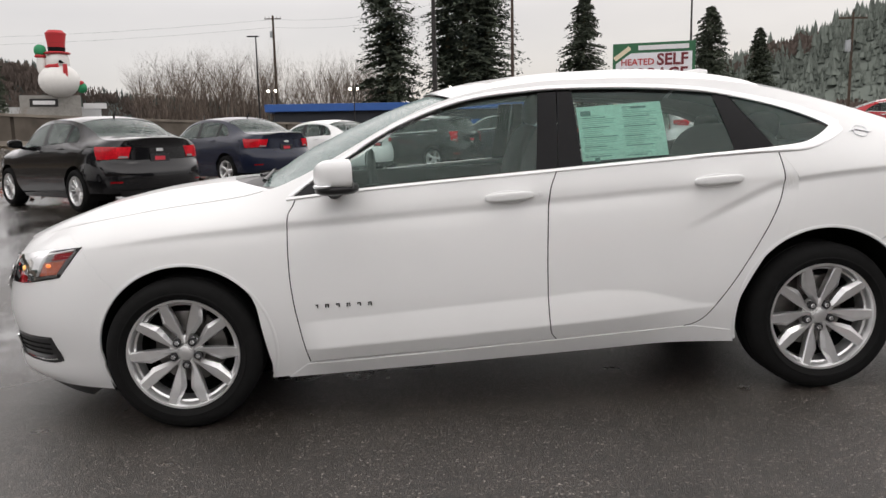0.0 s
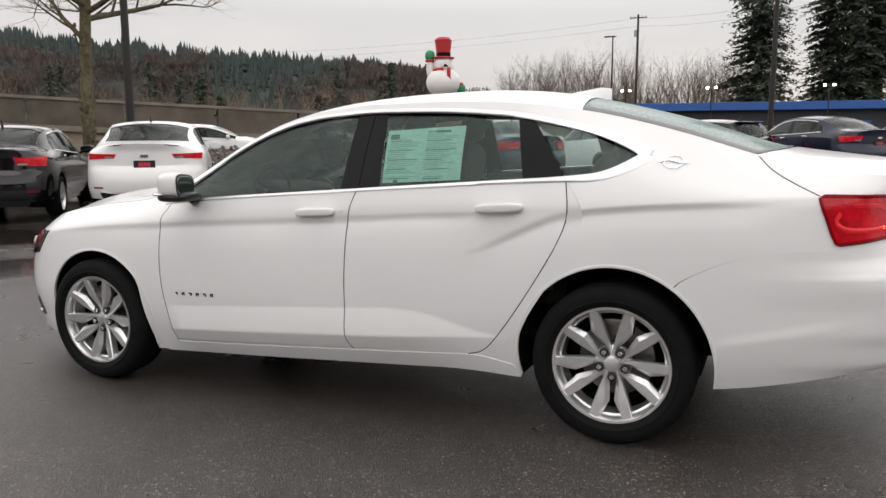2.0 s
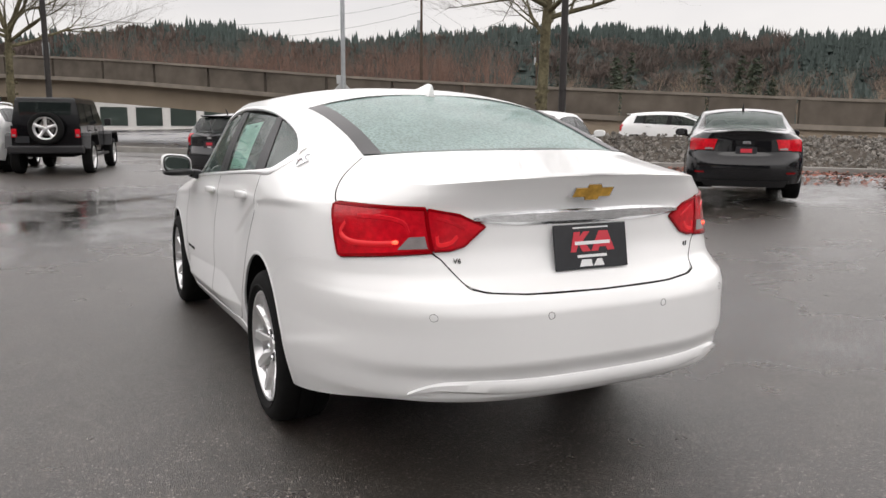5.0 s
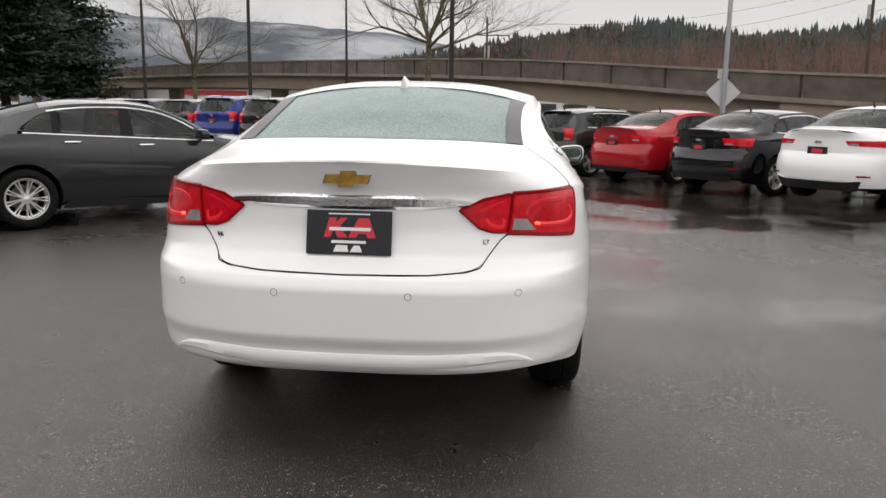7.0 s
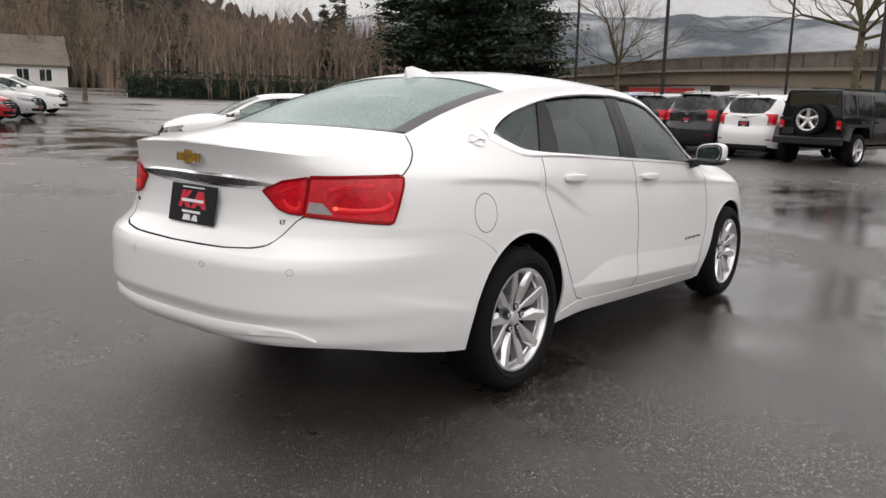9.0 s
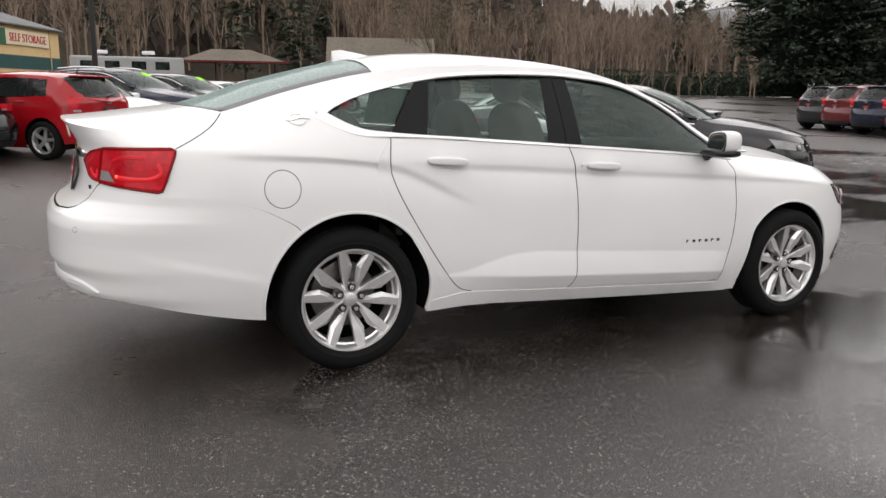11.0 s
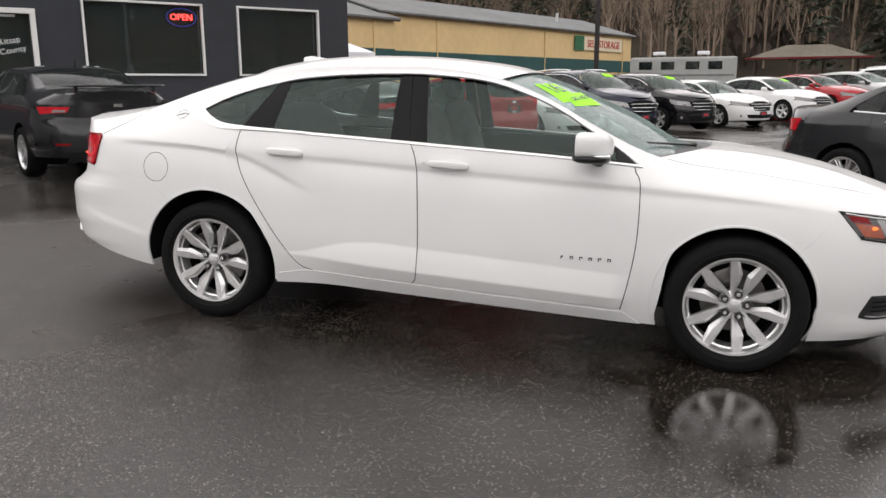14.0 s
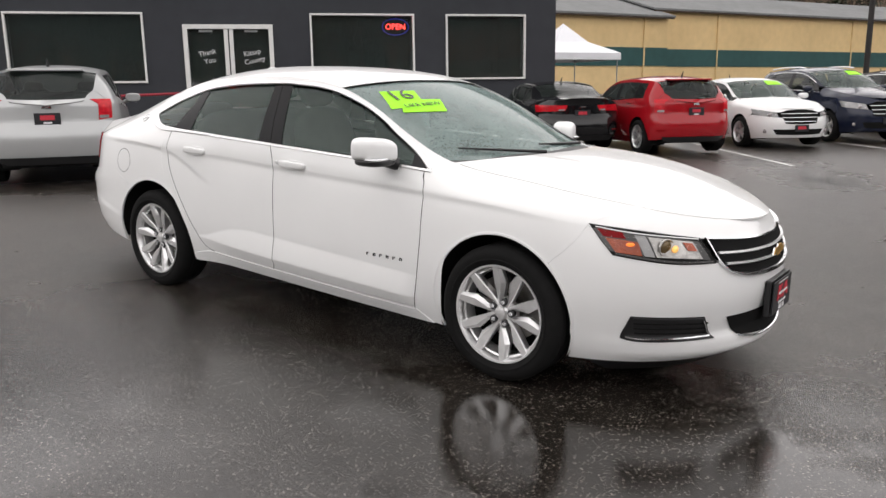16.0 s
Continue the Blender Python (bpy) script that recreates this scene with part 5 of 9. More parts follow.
def asphalt():
    m = bpy.data.materials.new("wet_asphalt")
    m.use_nodes = True
    n, l = m.node_tree.nodes, m.node_tree.links
    b = n["Principled BSDF"]
    co = n.new("ShaderNodeTexCoord")

    def tex(kind, scale, detail=4.0, **k):
        t = n.new(kind)
        t.inputs["Scale"].default_value = scale
        if "Detail" in t.inputs:
            t.inputs["Detail"].default_value = detail
        l.new(co.outputs["Object"], t.inputs["Vector"])
        return t

    def rng(src, a, b_, c, d):
        r = n.new("ShaderNodeMapRange")
        for nm, v in zip(("From Min", "From Max", "To Min", "To Max"), (a, b_, c, d)):
            r.inputs[nm].default_value = v
        l.new(src, r.inputs["Value"])
        return r.outputs[0]

    def op(kind, a, b_):
        o = n.new("ShaderNodeMath")
        o.operation = kind
        for i, v in enumerate((a, b_)):
            if isinstance(v, float):
                o.inputs[i].default_value = v
            else:
                l.new(v, o.inputs[i])
        return o.outputs[0]
    grain = tex("ShaderNodeTexVoronoi", 165.0, 0.0)
    fine = tex("ShaderNodeTexNoise", 330.0, 3)
    patch = tex("ShaderNodeTexNoise", 0.55, 5)
    broad = tex("ShaderNodeTexNoise", 0.17, 4)
    mid = tex("ShaderNodeTexNoise", 4.0, 6)
    # pale stones among dark binder
    stone = n.new("ShaderNodeValToRGB")
    e = stone.color_ramp.elements
    e[0].position, e[0].color = 0.0, (0.012, 0.0098, 0.0078, 1)
    e[1].position, e[1].color = 1.0, (0.30, 0.275, 0.245, 1)
    for p, c in ((0.45, 0.022), (0.82, 0.045), (0.95, 0.10)):
        q = e.new(p)
        q.color = (c, c * 0.84, c * 0.70, 1)
    sep = n.new("ShaderNodeSeparateColor")
    l.new(grain.outputs["Color"], sep.inputs[0])
    l.new(sep.outputs[0], stone.inputs[0])
    tone = rng(op("ADD", patch.outputs["Fac"], mid.outputs["Fac"]), 0.7, 1.35, 0.74, 1.56)
    sc = n.new("ShaderNodeVectorMath")
    sc.operation = "SCALE"
    l.new(stone.outputs[0], sc.inputs[0])
    l.new(tone, sc.inputs["Scale"])
    # water: a film everywhere, standing in the gutter and in hollows
    pos = n.new("ShaderNodeSeparateXYZ")
    l.new(co.outputs["Object"], pos.inputs[0])
    wob = rng(patch.outputs["Fac"], 0.3, 0.7, -1.6, 1.6)
    gx = op("ABSOLUTE", op("SUBTRACT", op("ADD", pos.outputs["X"], wob), 7.6), 0.0)
    gutter = rng(gx, 2.2, 4.6, 1.0, 0.0)
    dx = op("SUBTRACT", pos.outputs["X"], 2.1)
    dy = op("ADD", pos.outputs["Y"], 1.3)
    dd = op("SQRT", op("ADD", op("MULTIPLY", dx, dx), op("MULTIPLY", op("MULTIPLY", dy, dy), 2.2)), 0.5)
    pool = rng(op("ADD", dd, rng(mid.outputs["Fac"], 0.3, 0.7, -0.35, 0.35)), 0.9, 1.9, 1.0, 0.0)
    # damp stretch of runoff beside the saloon, its contact shade painted in with it
    ex, ey = op("SUBTRACT", pos.outputs["X"], 0.9), op("ADD", pos.outputs["Y"], 1.7)
    run = op("SQRT", op("ADD", op("MULTIPLY", op("MULTIPLY", ex, ex), 0.19), op("MULTIPLY", op("MULTIPLY", ey, ey), 0.4)), 0.5)
    damp_shade = rng(op("ADD", run, rng(op("ADD", patch.outputs["Fac"], mid.outputs["Fac"]), 0.7, 1.3, -0.3, 0.3)), 0.75, 1.25, 0.5, 0.0)
    hollow = rng(broad.outputs["Fac"], 0.54, 0.66, 0.0, 0.8)
    wet = op("MAXIMUM", op("MAXIMUM", damp_shade, op("MAXIMUM", op("MULTIPLY", gutter, rng(patch.outputs["Fac"], 0.35, 0.55, 0.2, 1.0)), pool)), hollow)
    soak = n.new("ShaderNodeVectorMath")
    soak.operation = "SCALE"
    l.new(sc.outputs[0], soak.inputs[0])
    l.new(rng(wet, 0.05, 0.5, 1.0, 0.5), soak.inputs["Scale"])
    l.new(soak.outputs[0], b.inputs["Base Color"])
    l.new(rng(op("ADD", wet, rng(mid.outputs["Fac"], 0.3, 0.7, -0.12, 0.12)), 0.0, 1.0, 0.30, 0.08), b.inputs["Roughness"])
    l.new(rng(wet, 0.1, 0.9, 1.0, 0.85), b.inputs["Specular IOR Level"])
    hgt = op("ADD", op("MULTIPLY", grain.outputs["Distance"], 0.5), op("MULTIPLY", fine.outputs["Fac"], 0.6))
    bp = n.new("ShaderNodeBump")
    bp.inputs["Distance"].default_value = 0.006
    l.new(rng(wet, 0.0, 0.9, 0.8, 0.05), bp.inputs["Strength"])
    l.new(hgt, bp.inputs["Height"])
    l.new(bp.outputs[0], b.inputs["Normal"])
    return m


ASPHALT = asphalt()
xs = sorted(set([-1500, -700, -300, -150, -80, -50, -36, -28] + [-24 + 0.8 * k for k in range(76)] + [40, 50, 70, 110, 200, 400, 800, 1500]))
ys = sorted(set([-1500, -700, -300, -150, -80, -50, -35] + [-26 + 1.6 * k for k in range(40)] + [40, 45, 52, 60, 70, 80, 90, 120, 200, 400, 800, 1500]))
me = bpy.data.meshes.new("ground")
me.from_pydata([(x, y, ground_z(x, y)) for y in ys for x in xs], [],
               [(j * len(xs) + i, j * len(xs) + i + 1, (j + 1) * len(xs) + i + 1, (j + 1) * len(xs) + i) for j in range(len(ys) - 1) for i in range(len(xs) - 1)])
me.materials.append(ASPHALT)
for p in me.polygons:
    p.use_smooth = True
tagged(new("ground", me), "wet dark asphalt parking lot with puddles", "ground", kind="structure")


# ---- parked cars ----
def scaled(tab, kx, kv):
    return tuple((x * kx, v * kv) for x, v in tab)


KINDS = {
    # tables for a wheelbase of about 2.8 (saloon) and 2.6 (hatchback, estate)
    "saloon": dict(
        W=((2.5, .90), (1.4, .905), (0, .90), (-1.4, .905), (-2.7, .90)),
        zc=((2.45, .70), (1.9, .80), (1.4, .86), (.93, .888), (-.21, .914), (-1.24, .958), (-2.2, .98), (-2.6, .97)),
        zE=((2.5, .76), (2.3, .82), (1.9, .905), (1.5, .965), (1.15, 1.0), (1.0, 1.035), (.88, 1.08), (.66, 1.19), (.45, 1.30), (.19, 1.395), (-.07, 1.437), (-.27, 1.45), (-.6, 1.446), (-.9, 1.425), (-1.1, 1.395), (-1.3, 1.345), (-1.5, 1.28), (-1.7, 1.20), (-1.95, 1.13), (-2.1, 1.115), (-2.6, 1.08)),
        yE=((2.5, .76), (1.9, .75), (1.5, .735), (1.15, .715), (.88, .73), (.45, .70), (.19, .67), (-.6, .645), (-1.1, .62), (-1.5, .60), (-1.95, .66), (-2.6, .80)),
        zcen=((2.44, .74), (2.30, .845), (2.15, .90), (1.87, .985), (1.59, 1.035), (1.30, 1.058), (1.24, 1.045), (.9, 1.205), (.6, 1.335), (.30, 1.437), (.12, 1.475), (-.14, 1.497), (-.66, 1.508), (-1.07, 1.47), (-1.25, 1.43), (-1.65, 1.31), (-2.0, 1.175), (-2.3, 1.155), (-2.6, 1.13)),
        xf=((.15, 2.30), (.28, 2.40), (.5, 2.43), (.72, 2.36), (.80, 2.30), (1.0, 2.15)),
        xr=((.2, -2.45), (.40, -2.56), (.55, -2.58), (.72, -2.54), (.80, -2.48), (1.0, -2.48), (1.13, -2.53), (1.25, -2.55)),
        cross=((1.02, 1.30), (1.97, 2.34), (.965, 1.235), (.20, .30), (-1.16, -1.13), (-1.82, -1.98), (-2.38, -2.53)), axle=1.4185, tail="boot"),
    "hatch": dict(
        W=((2.3, .87), (1.3, .875), (0, .87), (-1.3, .875), (-2.2, .86)),
        zc=((2.2, .70), (1.7, .82), (1.2, .90), (0, .93), (-1.0, .96), (-2.1, 1.0)),
        zE=((2.2, .80), (1.9, .90), (1.45, .99), (1.15, 1.03), (.95, 1.09), (.7, 1.21), (.45, 1.32), (.2, 1.40), (-.1, 1.445), (-.6, 1.455), (-1.2, 1.43), (-1.55, 1.385), (-1.72, 1.25), (-1.86, 1.08), (-2.0, 1.0), (-2.1, .98)),
        yE=((2.2, .74), (1.5, .72), (1.1, .70), (.7, .70), (.2, .67), (-.6, .65), (-1.3, .62), (-1.6, .60), (-1.86, .66), (-2.1, .72)),
        zcen=((2.25, .74), (2.1, .84), (1.9, .93), (1.5, 1.02), (1.2, 1.07), (1.15, 1.06), (.8, 1.24), (.32, 1.44), (0, 1.50), (-.6, 1.525), (-1.2, 1.50), (-1.62, 1.45), (-1.8, 1.28), (-1.96, 1.05), (-2.06, .98)),
        xf=((.15, 2.05), (.30, 2.14), (.5, 2.16), (.72, 2.10), (.82, 2.03), (1.0, 1.9)),
        xr=((.2, -1.92), (.40, -2.02), (.58, -2.05), (.70, -2.02), (.80, -1.98), (1.0, -1.97), (1.1, -1.95)),
        cross=((1.02, 1.22), (1.74, 2.06), (.95, 1.14), (.22, .32), (-1.53, -1.62), (-1.86, -1.95), (-1.98, -2.04)), axle=1.30, tail="hatch", xsf=1.35, xsr=-1.45),
}


def parked_car(kind, colour, at, heading, label, length=None, height=None, style="five", group="", tyre=.325, glassm=None, lit=0.0, roof_rails=False, sticker=False, chrome=True, lamp_in=.45, lamp_z=(.86, 1.0), lowband=False, name="parked_car", wing=False):
    """A parked car; at: the middle between its axles on the ground plan."""
    k = KINDS[kind]
    base_len = {"saloon": 5.0, "hatch": 4.2}[kind]
    kx, kz = (length or base_len) / base_len, (height or 1.5) / 1.5
    ky = 1.0 if kz < 1.1 else 1.04
    vx = lambda t: scaled(t, kx, ky)
    sh = Shape(vx(k["W"]), scaled(k["zc"], kx, kz), scaled(k["zE"], kx, kz), vx(k["yE"]), scaled(k["zcen"], kx, kz), scaled(k["xf"], kz, kx), scaled(k["xr"], kz, kx),
               2.3, 2.9, k.get("xsf", 1.5) * kx, k.get("xsr", -1.65) * kx, False)
    side, rear, front = sh.side, sh.rear, sh.front
    body, ax = PAINTS[colour], k["axle"] * kx
    x0, y0 = at
    car = thing(name, Matrix.Translation((x0, y0, ground_z(x0, y0))) @ pose(0, 0, 0, 0, 0, heading), label, "car", group)
    gm = glassm or GLASS_DARK
    ra = tyre + .05
    X = lambda v: v * kx
    Zs = lambda v: v * kz
    belt = lambda x: Zs(.985) - .055 * (x / kx - .9) * kz * .9
    silb = lambda x: .27 * kz - .03 * x
    cr = [(X(a), X(b)) for a, b in k["cross"]]
    E = lambda a, b: along(sh.zE, a, b, 14)
    tailx = cr[5][0]
    for sgn in (1, -1):
        df = [(X(.87), .27 * kz), (X(.92), .6 * kz), (X(.92), .9 * kz), (X(.90), belt(X(.9)))]
        dm = [(X(-.2), .30 * kz), (X(-.18), .65 * kz), (X(-.22), belt(X(-.22)))]
        endz = belt(X(-1.15))
        dr = [(min(-ax + ra + .08, X(-.72)), .33 * kz), (X(-.98), .56 * kz), (X(-1.13), .82 * kz), (X(-1.15), endz)]
        low = join([(X(.875), .20 * kz), (ax - ra, .20 * kz)], arc(ax, tyre + .01, ra, 200, 44))
        fx = ax + ra * math.cos(radians(44))
        xe = cr[1][0]
        panel("front_wing", body, car, side, (low, pl([(fx, tyre + .01 + ra * .69), (fx + .10, .70 * kz), (xe - .06, .79 * kz), (xe, sh.zE(xe))]), E(X(.95), xe), join([(X(.875), .20 * kz)], pl(df), [(X(.95), sh.zE(X(.95)))])), 30, 12, sgn, 0, .002, .01)
        panel("front_door", body, car, side, (along(silb, X(.87), X(-.2)), pl(dm), along(belt, X(.90), X(-.22)), pl(df)), 12, 12, sgn, 0, .002, .01)
        panel("rear_door", body, car, side, (along(silb, X(-.2), dr[0][0]), pl(dr), along(belt, X(-.22), X(-1.15)), pl(dm)), 12, 12, sgn, 0, .002, .01)
        a60 = (-ax + ra * .5, tyre + .01 + ra * .866)
        a0 = (-ax + ra * math.cos(radians(-14)), tyre + .01 + ra * math.sin(radians(-14)))
        panel("rear_quarter", body, car, side, (arc(-ax, tyre + .01, ra, -14, 60), seg2(a60, (X(-1.15), endz)), pl(dr), seg2(a0, dr[0])), 14, 8, sgn, 0, 0, 0)
        bx = -ax - ra * .75
        bz = tyre + .01 + ra * .66
        qx = X(-2.0) if kind == "saloon" else X(-1.78)
        panel("rear_quarter", body, car, side, (arc(-ax, tyre + .01, ra, 60, 138.6), pl([(bx, bz), ((bx + qx) / 2, .78 * kz), (qx, .86 * kz), (qx, endz)]), seg2((X(-1.15), endz), (qx, endz)), seg2(a60, (X(-1.15), endz))), 14, 10, sgn, 0, 0, 0)
        # upper side: pillars and windows
        wtop = lambda x: sh.zE(x) - .055 * kz
        if kind == "saloon":
            pts = [(X(-.98), wtop(X(-.98))), (X(-1.2), wtop(X(-1.2))), (X(-1.42), belt(X(-1.3)) + .05)]
            panel("rear_pillar", body, car, side, (join(pl([(X(-1.02), wtop(X(-1.02))), (X(-1.2), wtop(X(-1.2)) - .02), (X(-1.43), endz + .06)]), [(X(-1.45), endz), (qx, endz)]), seg2((qx, endz), (qx, sh.zE(qx))), E(X(-1.02), qx), seg2((X(-1.02), wtop(X(-1.02))), (X(-1.02), sh.zE(X(-1.02))))), 20, 6, sgn)
            panel("quarter_window", gm, car, side, (seg2((X(-1.08), endz + .012), (X(-1.36), endz + .014)), seg2((X(-1.36), endz + .014), (X(-1.40), endz + .06)), pl([(X(-1.0), wtop(X(-1.0)) - .005), (X(-1.2), wtop(X(-1.2)) - .025), (X(-1.40), endz + .06)]), seg2((X(-1.08), endz + .012), (X(-1.0), wtop(X(-1.0)) - .005))), 6, 5, sgn, -.006)
        else:
            panel("rear_pillar", body, car, side, (seg2((X(-1.40), endz), (qx, endz)), seg2((qx, endz), (qx, sh.zE(qx))), E(X(-1.30), qx), seg2((X(-1.40), endz), (X(-1.30), sh.zE(X(-1.30))))), 10, 8, sgn)
            panel("quarter_window", gm, car, side, (seg2((X(-1.06), endz + .012), (X(-1.40), endz + .012)), seg2((X(-1.40), endz + .012), (X(-1.32), wtop(X(-1.32)))), along(wtop, X(-1.0), X(-1.32)), seg2((X(-1.06), endz + .012), (X(-1.0), wtop(X(-1.0))))), 6, 5, sgn, -.006)
        panel("roof_rail", body, car, side, (join(along(lambda x: sh.zE(x) - .05 * kz, X(.80), X(.2)), along(wtop, X(.2), X(-1.02 if kind == "saloon" else -1.30))), seg2((X(-1.02 if kind == "saloon" else -1.30), wtop(X(-1.02 if kind == "saloon" else -1.30))), (X(-1.02 if kind == "saloon" else -1.30), sh.zE(X(-1.02 if kind == "saloon" else -1.30)))), E(X(.95), X(-1.02 if kind == "saloon" else -1.30)), seg2((X(.80), sh.zE(X(.80)) - .05 * kz), (X(.95), sh.zE(X(.95))))), 24, 4, sgn)
        panel("window", gm, car, side, (along(lambda x: belt(x) + .01, X(.72), X(-.16)), seg2((X(-.16), belt(X(-.16)) + .01), (X(-.19), wtop(X(-.19)))), along(wtop, X(.60), X(-.19)), seg2((X(.72), belt(X(.72)) + .01), (X(.60), wtop(X(.60))))), 14, 8, sgn, -.006)
        panel("window", gm, car, side, (along(lambda x: belt(x) + .01, X(-.30), X(-1.00)), seg2((X(-1.00), belt(X(-1.00)) + .01), (X(-.95), wtop(X(-.95)))), along(wtop, X(-.29), X(-.95)), seg2((X(-.30), belt(X(-.30)) + .01), (X(-.29), wtop(X(-.29))))), 12, 8, sgn, -.006)
        for a, b in ((-.15, -.31), (-.99, -1.09)):
            panel("pillar_cover", PILLARB, car, side, quad(0, (X(a), belt(X(a))), (X(b), belt(X(b))), (X(b + .03), wtop(X(b + .03)) + .01), (X(a), wtop(X(a)) + .01)), 2, 6, sgn, -.003)
        panel("mirror_sail", GLOSSB, car, side, quad(0, (X(.90), belt(X(.9))), (X(.71), belt(X(.71))), (X(.59), wtop(X(.59)) + .012), (X(.70), wtop(X(.7)) + .02)), 3, 3, sgn, -.003)
        if chrome:
            bm = ribbon(bmesh.new(), side, along(belt, X(.9), X(-1.40)), .014, 20, .004, .01, sgn)
            ribbon(bm, side, along(lambda x: wtop(x) + .008, X(.66), X(-1.1)), .014, 24, .004, .01, sgn)
            part("window_trim", bm, SATIN, car, "bright window strip")
        panel("side_sill", body, car, side, (seg2((ax - ra, .185 * kz), (-ax + ra, .20 * kz)), seg2((-ax + ra, .20 * kz), dr[0]), along(silb, X(.87), dr[0][0]), seg2((ax - ra, .185 * kz), (X(.87), silb(X(.87))))), 10, 3, sgn)
        low = join([(ax + ra + .1, .5)], arc(ax, tyre, ra + .02, 30, 150, 8), [(ax - ra, .28), (-ax + ra, .28)], arc(-ax, tyre, ra + .02, 30, 150, 8), [(X(-2.0 if kind == "saloon" else -1.75), .5)], n=8)
        panel("inner_shell", MATTE, car, side, (low, seg2(low(1), (low(1)[0], Zs(.95))), seg2((low(0)[0], Zs(.8)), (low(1)[0], Zs(.95))), seg2(low(0), (low(0)[0], Zs(.8)))), 24, 3, sgn, -.035)
        for xc in (ax, -ax):
            bm = bmesh.new()
            rings = []
            for q in range(15):
                a = radians(-25 + 230 * q / 14)
                x, z = xc + (ra + .004) * math.cos(a), tyre + .01 + (ra + .004) * math.sin(a)
                yo = side(x, max(z, .22)).y - .004
                rings.append([bm.verts.new((x, yo * sgn, z)), bm.verts.new((x, .45 * sgn, z))])
            for p, q in zip(rings, rings[1:]):
                bm.faces.new((p[0], q[0], q[1], p[1]))
            bm.faces.new([r_[1] for r_ in rings])
            part("wheel_housing", bm, MATTE, car)
            add_wheel(car, xc, (sh.W(xc) - .115) * sgn, tyre, style, False, 11 * sgn + 17 * xc)
        for hx in (0.0, -.88):
            p = side(X(hx), belt(X(hx)) - .085 * kz)
            h = smooth(part("door_handle", blob(bmesh.new(), (0, 0, 0), (.10, .012, .016), .8, 12, 8), CHROME if chrome else body, car))
            h.matrix_basis = Matrix.Translation((p.x, (p.y + .016) * sgn, p.z))
        bm = blob(bmesh.new(), (0, 0, 0), (.075, .115, .068), .68, 16, 10)
        for v in bm.verts:
            if v.co.x < -.04:
                v.co.x = -.04
        add_tube(bm, [(.0, -.08, -.05), (.03, -.16, -.07)], [.025, .03], 8)
        mr = smooth(part("door_mirror", bm, body, car), 50)
        mr.matrix_basis = Matrix.Translation((X(.68), (sh.W(0) + .09) * sgn, belt(X(.7)) + .075)) @ Matrix.Diagonal((1, sgn, 1, 1))
        # lamps
        A, B_ = sh.ra_x, sh.ra_y
        z0, z1 = Zs(lamp_z[0]), Zs(lamp_z[1])
        if kind == "saloon":
            lt = panel("tail_lamp", RED_LENS, car, rear, (seg2(B_(lamp_in + .04, z0 + .01), A(X(-2.12), z0 - .01)), seg2(A(X(-2.12), z0 - .01), A(X(-2.05), z1)), seg2(B_(lamp_in, z1 - .01), A(X(-2.05), z1)), seg2(B_(lamp_in + .04, z0 + .01), B_(lamp_in, z1 - .01))), 10, 5, sgn, .006, .002, .01)
            panel("reverse_lamp", GREYLENS, lt, rear, quad(0, B_(lamp_in + .05, z0 + .015), B_(lamp_in + .18, z0 + .012), B_(lamp_in + .16, z0 + .045), B_(lamp_in + .05, z0 + .04)), 3, 2, sgn, .010)
        else:
            lt = panel("tail_lamp", RED_LENS, car, rear, (seg2(B_(.60, Zs(.80)), A(X(-1.80), Zs(.82))), pl([A(X(-1.80), Zs(.82)), A(X(-1.78), Zs(.95)), A(X(-1.74), Zs(1.06))]), seg2(B_(.63, Zs(1.06)), A(X(-1.74), Zs(1.06))), seg2(B_(.60, Zs(.80)), B_(.63, Zs(1.06)))), 6, 8, sgn, .008, 0, .01)
            panel("reverse_lamp", GREYLENS, lt, rear, quad(0, B_(.61, Zs(.82)), B_(.72, Zs(.82)), B_(.72, Zs(.86)), B_(.615, Zs(.86))), 3, 2, sgn, .012)
        panel("bumper_reflector", RED_DEEP, car, rear, quad(0, B_(.60, .46 * kz), B_(.74, .46 * kz), B_(.74, .485 * kz), B_(.60, .485 * kz)), 4, 1, sgn, .006)
        lw0, lw1 = (lamp_in + .06, lamp_in + .20) if kind == "saloon" else (.66, .74)
        zt_, zu_ = (z0 + .05, z1 - .02) if kind == "saloon" else (Zs(.90), Zs(1.03))
        panel("lamp_chamber", RED_MID, lt, rear, quad(0, B_(lw0, zt_), B_(lw1, zt_), B_(lw1, zu_), B_(lw0, zu_)), 5, 3, sgn, .011)
        C, D = sh.fa_x, sh.fa_y
        hx0 = cr[1][0]
        hq = (seg2(C(hx0 - .06, .70 * kz), D(.46, .645 * kz)), seg2(D(.46, .645 * kz), D(.50, .75 * kz)), seg2(C(hx0 - .16, .82 * kz), D(.50, .75 * kz)), seg2(C(hx0 - .06, .70 * kz), C(hx0 - .16, .82 * kz)))
        hl = panel("head_lamp", LENS, car, front, hq, 10, 5, sgn, .014, 0, .012)
        panel("lamp_reflector", LAMPSIL, hl, front, hq, 8, 4, sgn, .006)
        p = front(*D(.60, .70 * kz))
        smooth(part("lamp_projector", blob(bmesh.new(), (0, 0, 0), (.03, .05, .04), .9, 12, 8), GREYLENS, hl)).matrix_basis = Matrix.Translation((p.x, p.y * sgn, p.z))
        # bumpers
        rz0, rz1 = .30 * kz, .80 * kz if kind == "saloon" else .78 * kz
        archr = [(-ax + ra * math.cos(radians(a)), tyre + .01 + ra * math.sin(radians(a))) for a in (190, 165, 138.6)]
